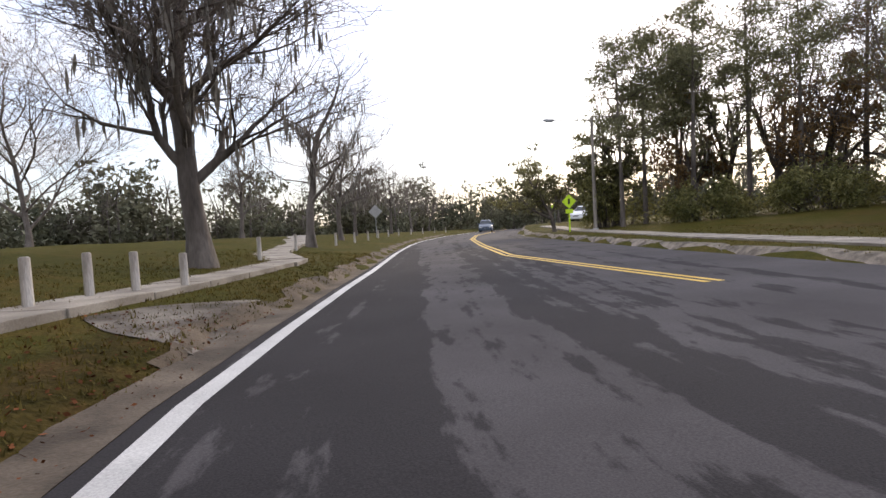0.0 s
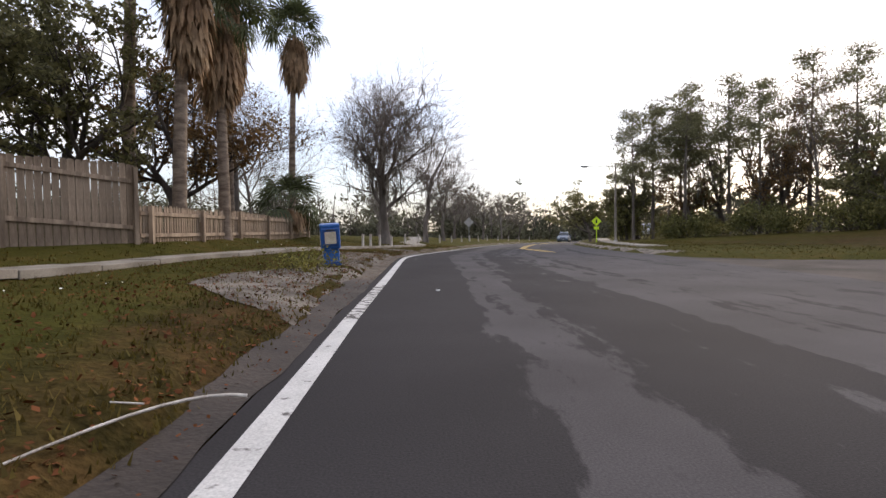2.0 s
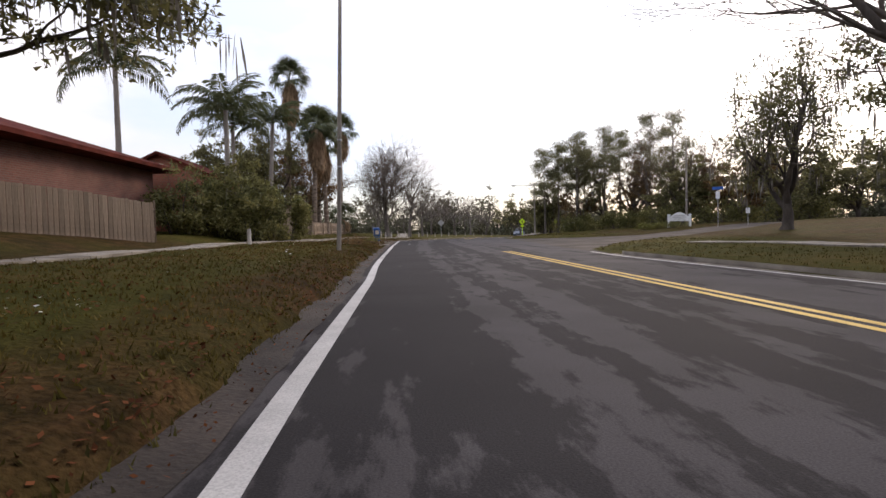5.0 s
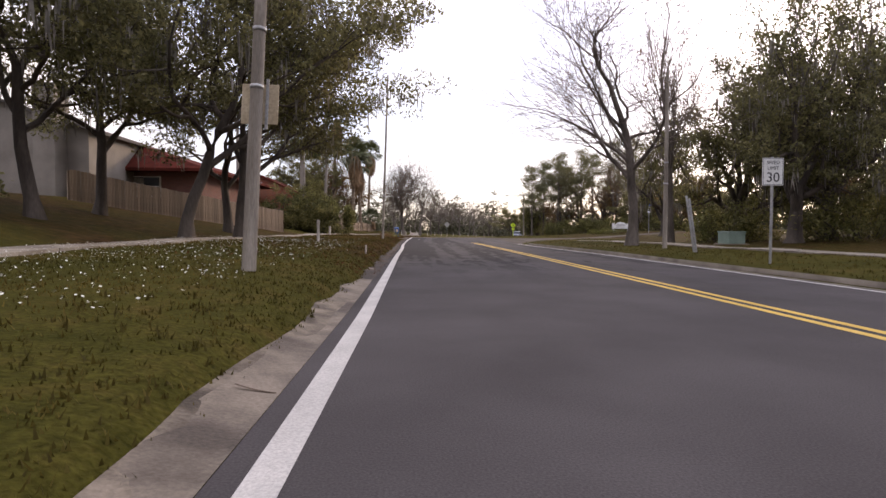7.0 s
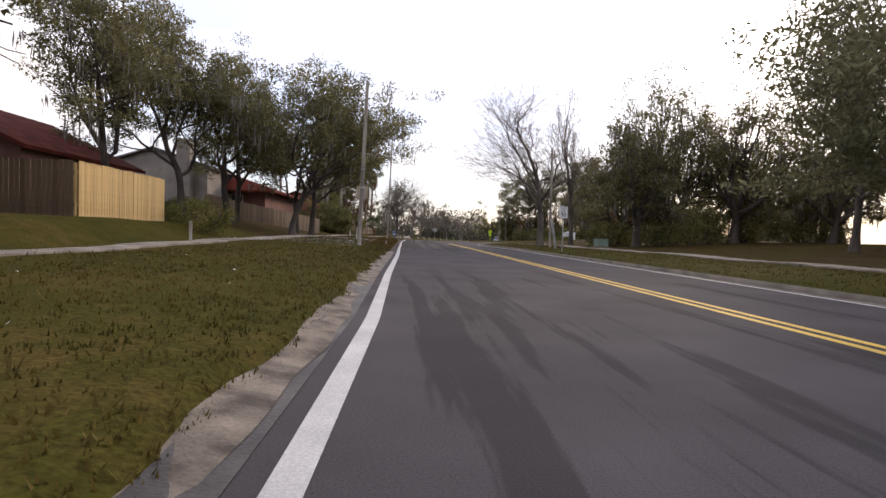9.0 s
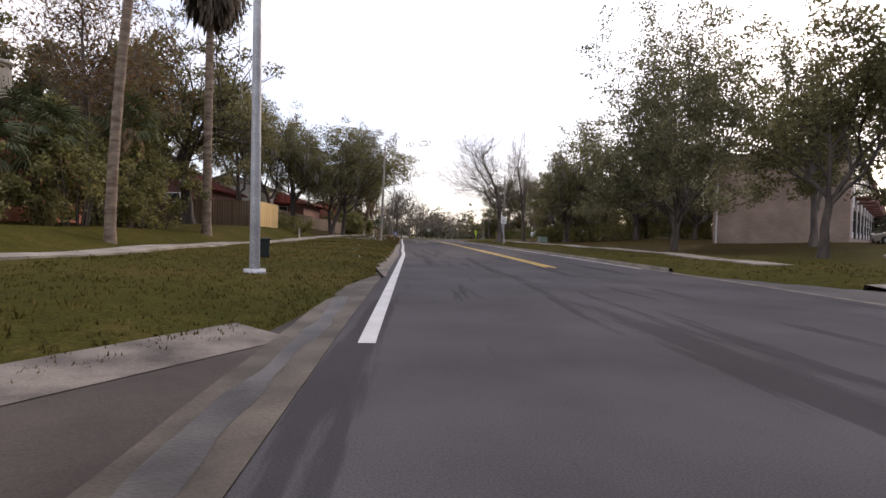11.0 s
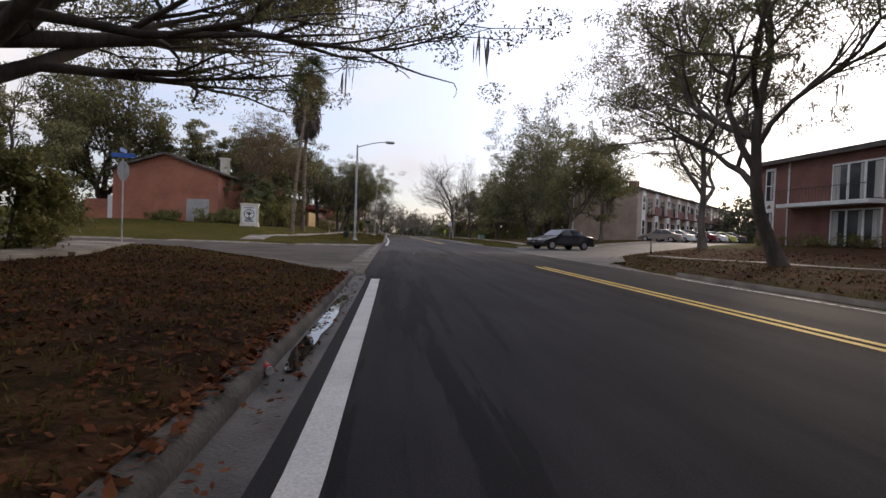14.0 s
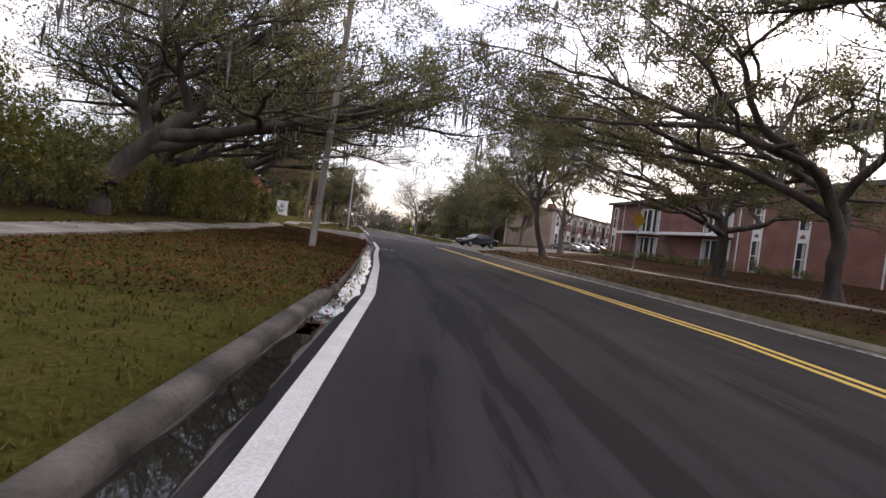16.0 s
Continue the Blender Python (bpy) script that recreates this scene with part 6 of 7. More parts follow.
street_lamp(15.7, 31.6, 6.6, -2.9, "wooden-coloured street lamp with a long thin arm", 0, mat=M_POLE, r=0.11, rise=0.0)
st = thing("broken_stake", pose(8.6, -38.0, H(8.6, -38.0), 0, -9, 0), "leaning grey signpost stub on the lawn", "post")
part("shaft", box(-0.03, 0.03, -0.02, 0.02, -0.2, 1.85, 0.004), M_GALV, st)
part("shaft", box(0.05, 0.11, -0.02, 0.02, -0.2, 1.75, 0.004), M_GALV, st)


# signs (faces towards -y)
def sign_post(name, x, y, h, rz, label, category="road sign", w=0.05):
    t = thing(name, pose(x, y, H(x, y), 0, 0, rz), label, category, "road signs")
    part("post", box(-w / 2, w / 2, 0.0, 0.035, -0.2, h, 0.004), M_GALV, t)
    return t


sp = sign_post("speed_limit_sign", 7.55, -43.6, 2.38, -4, "white speed limit sign on a steel post")
pl = part("plate", box(-0.23, 0.23, -0.012, 0.0, 1.75, 2.36, 0.004), M_WHITE, sp)
for z, text, size in ((2.22, "SPEED", 0.105), (2.10, "LIMIT", 0.105), (1.83, "30", 0.30)):
    lettering("lettering", text, size, Matrix.Translation((0, -0.016, z)) @ Matrix.Rotation(radians(90), 4, "X"), M_BLACK, pl)
for x0, x1, z0, z1 in ((-0.215, 0.215, 2.338, 2.346), (-0.215, 0.215, 1.764, 1.772), (-0.215, -0.207, 1.764, 2.346), (0.207, 0.215, 1.764, 2.346)):
    part("border", box(x0, x1, -0.0155, -0.012, z0, z1), M_BLACK, pl)

stp = sign_post("stop_sign", -10.65, -96.3, 3.3, 8, "stop sign seen from behind, with street name blades")
disc("plate", 8, 0.40, 0.038, 0.046, M_SIGN_BACK, stp, math.pi / 8, 2.85, "bare octagonal metal back", 0.55)
part("name_blade", box(-0.42, 0.42, 0.005, 0.013, 3.36, 3.52, 0.003), M_SIGN_BLUE, stp, "blue street name blade")
part("name_blade", box(-0.004, 0.004, -0.38, 0.42, 3.55, 3.70, 0.002), M_SIGN_BLUE, stp, "blue street name blade")

yg = sign_post("pedestrian_sign", 14.0, 31.5, 2.15, -14, "bright yellow-green crossing sign on a matching post")
disc("diamond", 4, 0.42, -0.014, -0.004, M_YG, yg, 0, 1.78)
part("plaque", box(-0.22, 0.22, -0.014, -0.004, 1.08, 1.33, 0.004), M_YG, yg)
part("symbol", box(-0.06, 0.06, -0.018, -0.014, 1.62, 1.94, 0.01), M_BLACK, yg, "dark plain symbol")
part("sleeve", box(-0.04, 0.04, -0.006, 0.045, -0.1, 1.06, 0.004), M_YG, yg, "yellow-green reflective sleeve")
yg2 = sign_post("warning_sign", 26.0, 60.0, 2.2, -20, "distant yellow-green warning sign")
disc("diamond", 4, 0.45, -0.014, -0.004, M_YG, yg2, 0, 1.9)
dm = sign_post("warning_sign", 4.0, 44.0, 2.3, -5, "grey diamond warning sign seen from behind")
disc("diamond", 4, 0.52, -0.02, -0.008, M_SIGN_BACK, dm, 0, 2.0, "bare metal diamond")

ys = sign_post("warning_sign", 13.1, -113.2, 3.1, 8, "yellow diamond warning sign before the apartments")
disc("diamond", 4, 0.42, -0.014, -0.004, M_SIGN_YELLOW, ys, 0, 2.75)
bs = sign_post("street_name_sign", 23.7, 2.15, 3.0, -35, "blue street name sign above a white plate")
part("name_blade", box(-0.4, 0.4, -0.01, 0.0, 2.95, 3.18, 0.004), M_SIGN_BLUE, bs, "blue name blade")
part("plate", box(-0.15, 0.15, -0.01, 0.0, 2.25, 2.8, 0.004), M_WHITE, bs, "white plate")
for x, y, z in ((24.8, 0.0, 1.35), (28.5, 1.0, 1.3)):
    w = sign_post("small_sign", x, y, z + 0.05, -35, "small white notice on a post")
    part("plate", box(-0.14, 0.14, -0.01, 0.0, z - 0.4, z, 0.004), M_WHITE, w)


# estate signs
em = thing("estate_sign", pose(-9.76, -80.8, H(-9.76, -80.8), 0, 0, 4), "cream masonry estate sign with a tree emblem", "sign")
part("plinth", box(-0.60, 0.60, -0.28, 0.28, -0.1, 0.12, 0.015), M_CREAM, em)
em_b = part("body", box(-0.55, 0.55, -0.24, 0.24, 0.12, 1.36, 0.02), M_CREAM, em)
part("cap", box(-0.61, 0.61, -0.29, 0.29, 1.36, 1.48, 0.02), M_CREAM, em)
part("panel", box(-0.44, 0.44, -0.252, -0.238, 0.2, 1.28, 0.006), M_WHITE, em_b, "white face panel")
bm = bmesh.new()
for k in range(40):
    a0, a1 = 2 * math.pi * k / 40, 2 * math.pi * (k + 1) / 40
    q = [bm.verts.new((r * math.cos(a), -0.256, 0.76 + r * math.sin(a))) for r, a in ((0.34, a0), (0.34, a1), (0.29, a1), (0.29, a0))]
    bm.faces.new(q)
part("ring", bm, M_BLACK, em_b, "dark ring")
bm = bmesh.new()
rng = random.Random(3)
def stroke(bm, x0, z0, x1, z1, w):
    d = Vector((x1 - x0, 0, z1 - z0)).normalized()
    n_ = Vector((-d.z, 0, d.x)) * w / 2
    a, c = Vector((x0, -0.257, z0)), Vector((x1, -0.257, z1))
    bm.faces.new([bm.verts.new(v) for v in (a - n_, a + n_, c + n_ * 0.5, c - n_ * 0.5)])
stroke(bm, 0, 0.50, 0, 0.80, 0.07)
for k in range(9):
    a = radians(20 + 17.5 * k)
    stroke(bm, 0, 0.72, 0.26 * math.cos(a), 0.75 + 0.26 * math.sin(a), 0.035)
for k in range(5):
    a = radians(200 + 35 * k)
    stroke(bm, 0, 0.54, 0.22 * math.cos(a), 0.60 + 0.2 * math.sin(a), 0.03)
part("emblem", bm, M_BLACK, em_b, "dark spreading tree emblem")
for z, w in ((1.16, 0.32), (0.36, 0.26), (0.28, 0.3)):
    part("bar", box(-w, w, -0.257, -0.252, z, z + 0.05), M_BLACK, em_b)
part("end_panel", box(0.548, 0.556, -0.16, 0.16, 0.25, 1.2, 0.003), M_STUCCO, em_b)

wm = thing("estate_sign", pose(21.0, 3.0, H(21.0, 3.0), 0, 0, -28) @ Matrix.Scale(0.82, 4), "white arched estate sign between two posts", "sign")
for sx in (-1, 1):
    part("post", box(sx * 0.95 - 0.12, sx * 0.95 + 0.12, -0.14, 0.14, -0.1, 1.15, 0.02), M_WHITE, wm)
    part("post_cap", box(sx * 0.95 - 0.16, sx * 0.95 + 0.16, -0.18, 0.18, 1.15, 1.23, 0.015), M_WHITE, wm)
bm = bmesh.new()
top = [(-0.83 + 1.66 * k / 14, 1.0 + 0.42 * math.sin(math.pi * k / 14)) for k in range(15)]
vs = [bm.verts.new((x, -0.06, z)) for x, z in [(-0.83, 0.55)] + top + [(0.83, 0.55)]]
f = bm.faces.new(vs)
ex = bmesh.ops.extrude_face_region(bm, geom=[f])
for v in ex["geom"]:
    if isinstance(v, bmesh.types.BMVert):
        v.co.y = 0.06
bmesh.ops.recalc_face_normals(bm, faces=bm.faces)
pn = part("panel", bm, M_WHITE, wm, "white arched board")
for z, w in ((1.05, 0.5), (0.9, 0.62), (0.74, 0.45)):
    part("bar", box(-w, w, -0.068, -0.062, z, z + 0.06), M_SIGN_BACK, pn)
shrub("shrub", 18.6, 2.2, 1.2, 0.7, 0.6, 301, "clump of pale ornamental grass by the sign", leaf=0.07, count=1300, mat=M_YGREEN_LEAF)
shrub("shrub", 20.2, 1.7, 0.8, 0.6, 0.5, 302, "low clipped shrub before the white sign", leaf=0.06, count=1000)

# utility boxes and a bin
ub = thing("utility_box", pose(14.05, -30.6, H(14.05, -30.6), 0, 0, 8), "pale green transformer box on the lawn", "utility box")
part("pad", box(-0.55, 0.55, -0.5, 0.5, -0.1, 0.05, 0.01), M_CONCRETE, ub)
part("cabinet", box(-0.42, 0.42, -0.38, 0.38, 0.05, 0.55, 0.02), M_UTIL, ub)
part("lid", box(-0.45, 0.45, -0.41, 0.41, 0.55, 0.62, 0.02), M_UTIL, ub)
part("door", box(-0.36, 0.36, -0.40, -0.38, 0.1, 0.5, 0.005), M_UTIL, ub)

bn = thing("wheelie_bin", pose(-3.7, -77.0, H(-3.7, -77.0) - 0.02, 0, 0, 15), "dark green wheeled bin on the verge", "bin")
bm = box(-0.18, 0.18, -0.2, 0.2, 0.04, 0.42, 0.02)
for v in bm.verts:
    if v.co.z < 0.2:
        v.co.x *= 0.85
        v.co.y *= 0.85
part("body", bm, M_BIN, bn)
part("lid", box(-0.2, 0.2, -0.22, 0.22, 0.42, 0.47, 0.015), M_BIN, bn)
part("handle", box(-0.14, 0.14, 0.21, 0.25, 0.38, 0.41, 0.006), M_BIN, bn)
for sx in (-1, 1):
    rod("wheel", (sx * 0.13, 0.19, 0.06), (sx * 0.18, 0.19, 0.06), 0.06, 0.06, M_RUBBER, bn)


# ---------------- fences ----------------
def plank_fence(name, a, b, h, w, mat, label, pointed=False, gap=0.012, rails=True, base=None, dog=False):
    """A fence of upright planks from a to b."""
    a, b = np.array(a, float), np.array(b, float)
    L = float(np.hypot(*(b - a)))
    ang = math.atan2(b[1] - a[1], b[0] - a[0])
    root = tagged(new(name), label, "fence", "fences")
    root.matrix_basis = pose(a[0], a[1], 0, 0, 0, math.degrees(ang))
    bm = bmesh.new()
    half = (w - gap) / 2
    prof = [(-half, -0.1), (half, -0.1), (half, h - (w * 0.6 if pointed else 0.03)), (0 if pointed else half - 0.02, h), (0 if pointed else -half + 0.02, h), (-half, h - (w * 0.6 if pointed else 0.03))]
    if pointed:
        prof = [prof[0], prof[1], prof[2], prof[3], prof[5]]
    lo = [bm.verts.new((x, -0.009, z)) for x, z in prof]
    hi = [bm.verts.new((x, 0.009, z)) for x, z in prof]
    bm.faces.new(lo)
    bm.faces.new(hi[::-1])
    for k in range(len(prof)):
        k2 = (k + 1) % len(prof)
        bm.faces.new((lo[k2], lo[k], hi[k], hi[k2]))
    me = bpy.data.meshes.new("plank")
    bmesh.ops.recalc_face_normals(bm, faces=bm.faces)
    bm.to_mesh(me)
    bm.free()
    me.materials.append(mat)
    rng = random.Random(int(L * 100))
    n = int(L / w)
    for k in range(n):
        p = a + (b - a) * (k + 0.5) / n
        ob = new("plank", me)
        ob.parent = root
        z = (H(*p) if base is None else base) + rng.uniform(-0.015, 0.015)
        ob.matrix_basis = Matrix.Translation(((k + 0.5) * L / n, rng.uniform(-0.004, 0.004), z)) @ Matrix.Rotation(rng.gauss(0, 0.006 if not pointed else 0.02), 4, "Y")
    if rails:
        za, zb = (H(*a), H(*b)) if base is None else (base, base)
        for f_ in (0.2, 0.78):
            bm = box(0, L, 0.012, 0.05, -0.045, 0.045, 0.004)
            for v in bm.verts:
                v.co.z += h * f_ + za + (zb - za) * v.co.x / L
            part("rail", bm, mat, root)
        for k in range(int(L / 2.4) + 1):
            q = min(L, k * 2.4)
            p = a + (b - a) * q / L
            z = H(*p) if base is None else base
            part("post", box(q - 0.045, q + 0.045, 0.05, 0.14, z - 0.2, z + h * 0.96, 0.006), mat, root)
    return root


plank_fence("plank_fence", (-7.1, -3.2), (-10.6, -8.0), 1.72, 0.14, M_FENCE, "tall weathered cedar plank fence behind the lawn")
plank_fence("picket_fence", (-6.0, 9.2), (-7.05, -3.1), 0.85, 0.11, M_FENCE, "low weathered pointed picket fence", True, 0.035)
plank_fence("plank_fence", (-9.6, -56.0), (-9.6, -50.7), 1.55, 0.14, M_FENCE_NEW, "new yellow pine plank fence", base=1.14)
# same height and base as the new fence, in darker planks
plank_fence("plank_fence", (-16.5, -56.3), (-9.68, -56.08), 1.55, 0.14, M_FENCE_DARK, "dark brown plank fence turning the corner", base=1.14)
plank_fence("plank_fence", (-13.0, -17.8), (-17.0, -21.5), 1.6, 0.14, M_FENCE, "grey weathered plank fence beside the house")


# ---------------- houses ----------------
def gable_house(name, m, w, d, eave, ridge, wall_mat, roof_mat, label, over=0.35):
    """A house with its gable towards -y: walls, two roof slopes, fascia. Origin at the middle of the gable's foot."""
    t = thing(name, m, label, "house", "houses")
    bm = bmesh.new()
    v = [bm.verts.new(c) for c in ((-w / 2, 0, -0.6), (w / 2, 0, -0.6), (w / 2, 0, eave), (0, 0, ridge), (-w / 2, 0, eave), (-w / 2, d, -0.6), (w / 2, d, -0.6), (w / 2, d, eave), (0, d, ridge), (-w / 2, d, eave))]
    for q in ((0, 1, 2, 3, 4), (9, 8, 7, 6, 5), (1, 6, 7, 2), (5, 0, 4, 9)):
        bm.faces.new([v[k] for k in q])
    wl_ = part("wall", bm, wall_mat, t)
    for s in (-1, 1):
        bm = bmesh.new()
        n_ = Vector((ridge - eave, 0, w / 2)).normalized()
        e = Vector((s * (w / 2 + over), 0, eave - over * (ridge - eave) / (w / 2)))
        r_ = Vector((0, 0, ridge))
        q = []
        for p in (e, r_):
            for y in (-over, d + over):
                for k in (0.02, 0.16):
                    q.append(bm.verts.new((p.x + s * n_.x * k * 0, y, p.z + k)))
        for f in ((0, 2, 6, 4), (1, 5, 7, 3), (0, 4, 5, 1), (2, 3, 7, 6), (0, 1, 3, 2), (4, 6, 7, 5)):
            bm.faces.new([q[k] for k in f])
        bmesh.ops.recalc_face_normals(bm, faces=bm.faces)
        part("roof", bm, roof_mat, t)
    return t


def window(parent, x0, x1, z0, z1, y=-0.02, name="window", frame_mat=None, mull=1, curtain=True, arch=False):
    fr = frame_mat or M_WHITE
    w_ = part(name, box(x0, x1, y - 0.01, y + 0.02, z0, z1), M_GLASS, parent)
    f_ = 0.07
    for a, b, c, d in ((x0 - f_, x1 + f_, z1, z1 + f_), (x0 - f_, x1 + f_, z0 - f_, z0), (x0 - f_, x0, z0, z1), (x1, x1 + f_, z0, z1)):
        part("frame", box(a, b, y - 0.05, y + 0.02, c, d, 0.005), fr, w_)
    for k in range(mull):
        z = z0 + (z1 - z0) * (k + 1) / (mull + 1)
        part("glazing_bar", box(x0, x1, y - 0.035, y - 0.01, z - 0.025, z + 0.025), fr, w_)
    if curtain:
        part("curtain", box(x0 + 0.04, x0 + (x1 - x0) * 0.42, y - 0.017, y - 0.0105, z0 + 0.04, z1 - 0.04), M_CURTAIN, w_)
    return w_


# the stucco gable and the dark red hipped roof beside it
ha = gable_house("gabled_house", pose(-20.2, -28.6, 2.45, 0, 0, 0), 8.0, 5.0, 3.1, 4.4, M_STUCCO, M_ROOF_GREY, "grey stucco house with a plain gable wall")
part("chimney", box(2.0, 3.0, -0.9, 0.2, -0.6, 5.0, 0.03), M_STUCCO, ha, "broad stucco chimney")
part("chimney_cap", box(1.94, 3.06, -0.96, 0.26, 5.0, 5.12, 0.02), M_STUCCO, ha)


def hip_roof(x0, x1, y0, y1, ya, yb, eave, ridge):
    """Four slopes up to a ridge that runs along y, with a fascia's depth at the eaves."""
    bm = bmesh.new()
    xm = (x0 + x1) / 2
    lo = [bm.verts.new(p) for p in ((x0, y0, eave - 0.16), (x1, y0, eave - 0.16), (x1, y1, eave - 0.16), (x0, y1, eave - 0.16))]
    e = [bm.verts.new(p) for p in ((x0, y0, eave), (x1, y0, eave), (x1, y1, eave), (x0, y1, eave))]
    r = [bm.verts.new((xm, ya, ridge)), bm.verts.new((xm, yb, ridge))]
    for f in ((e[0], e[1], r[0]), (e[1], e[2], r[1], r[0]), (e[2], e[3], r[1]), (e[3], e[0], r[0], r[1]), tuple(lo[::-1])):
        bm.faces.new(f)
    for k in range(4):
        bm.faces.new((lo[k], lo[(k + 1) % 4], e[(k + 1) % 4], e[k]))
    return bm


hb = thing("long_house", pose(-19.9, -24.5, 2.0), "low brown house with a dark red hipped roof", "house", "houses")
part("wall", box(-7.0, 7.0, 0.0, 12.0, -0.6, 2.1, 0.01), M_BRICK_DK, hb)
part("roof", hip_roof(-8.0, 8.0, -0.9, 12.9, 2.2, 8.6, 2.15, 4.8), M_ROOF, hb)
part("garage_door", box(-4.6, -1.9, -0.03, 0.0, 0.0, 1.9, 0.01), M_BLACK, hb)
for x0 in (0.2, 3.6):
    window(hb, x0, x0 + 1.5, 0.7, 1.7)
for a, b in (((-15.0, -32.0), (-11.6, -27.0)), ((-11.6, -27.0), (-8.8, -21.6)), ((-8.8, -21.5), (-10.2, -18.5))):
    plank_fence("plank_fence", a, b, 1.3, 0.14, M_FENCE, "weathered plank fence behind the oaks")

# house behind the new fence
hc = gable_house("brick_house", pose(-18.5, -51.5, 1.3, 0, 0, 0), 8.5, 8, 2.4, 4.4, M_BRICK_DK, M_ROOF, "brown brick house behind the new fence")
window(hc, -2.5, -1.3, 0.9, 2.0)
window(hc, 1.3, 2.5, 0.9, 2.0)

# orange-red house by the hedge
hd = gable_house("brick_house", pose(-13.3, -10.8, 1.2, 0, 0, 0), 5.4, 4.5, 2.6, 3.85, M_BRICK_ORANGE, M_ROOF, "red brick gabled house behind the hedge")
part("vent", box(-0.18, 0.18, -0.04, 0.0, 3.1, 3.4, 0.01), M_WHITE, hd, "small white gable vent")

# red brick house on the corner
he = gable_house("brick_house", pose(-16.9, -76.4, 0.95, 0, 0, 0), 7.4, 9.0, 3.75, 4.95, M_BRICK_ORANGE, M_ROOF_GREY, "red brick gabled house on the corner lot")
gd = part("garage_door", box(1.5, 3.1, -0.05, 0.0, 0.1, 1.8, 0.01), M_SIGN_BACK, he, "grey panelled door")
for k in range(4):
    part("door_panel", box(1.58, 3.02, -0.07, -0.052, 0.18 + 0.4 * k, 0.5 + 0.4 * k, 0.01), M_SIGN_BACK, gd)
part("chimney", box(2.0, 2.6, 6.0, 6.7, 3.0, 5.5, 0.02), M_CREAM, he, "white chimney")
part("chimney_cap", box(1.92, 2.68, 5.92, 6.78, 5.5, 5.62, 0.02), M_CREAM, he)
part("wing", box(-7.6, -3.7, 3.8, 8.0, -0.4, 1.7, 0.02), M_BRICK_ORANGE, he, "low brick wing")
part("side_wall", box(-5.7, -4.0, 3.4, 3.6, -0.4, 2.0, 0.02), M_WHITE, he, "white screen wall")


# ---------------- apartments ----------------
def tall_window(parent, y0, y1, z0, z1, x, name="window"):
    """A white window strip on a wall that faces -x: two panes with an arched panel between."""
    w_ = part(name, box(x - 0.05, x + 0.02, y0, y1, z0, z1, 0.005), M_WHITE, parent, "tall white window strip")
    zm = (z0 + z1) / 2
    for a, b in ((z0 + 0.2, zm - 0.45), (zm + 0.45, z1 - 0.2)):
        p = part("pane", box(x - 0.062, x - 0.048, y0 + 0.16, y1 - 0.16, a, b), M_GLASS, w_)
        part("glazing_bar", box(x - 0.075, x - 0.06, y0 + 0.16, y1 - 0.16, (a + b) / 2 - 0.03, (a + b) / 2 + 0.03), M_WHITE, p)
        part("curtain", box(x - 0.066, x - 0.0625, y0 + 0.2, y0 + 0.2 + (y1 - y0) * 0.25, a + 0.05, b - 0.05), M_CURTAIN, p)
    bm = bmesh.new()
    c = [bm.verts.new((x - 0.07, (y0 + y1) / 2 + 0.24 * math.cos(math.pi * k / 10), zm - 0.15 + 0.28 * math.sin(math.pi * k / 10))) for k in range(11)]
    bm.faces.new(c)
    part("arch", bm, M_BRICK_DK, w_, "brick arch panel")
    return w_


ZA = 0.86
ap = thing("apartment_block", pose(28.0, -78.0, ZA), "two-storey red brick apartment block with white trim", "building")
part("wall", box(0, 11, -62, 0, -0.6, 6.05), M_BRICK, ap)
part("roof", box(-0.35, 11.35, -62.3, 0.3, 6.05, 6.3, 0.02), M_ROOF_GREY, ap)
part("fascia", box(-0.42, -0.35, -62.3, 0.3, 5.98, 6.3, 0.01), M_ROOF_GREY, ap)
part("chimney", box(2.0, 3.2, -27.2, -25.8, 6.3, 8.2, 0.02), M_BRICK, ap)
for y0 in (-1.9, -25.6, -30.0, -53.0):
    tall_window(ap, y0, y0 + 1.05, 0.05, 5.75, 0.0)
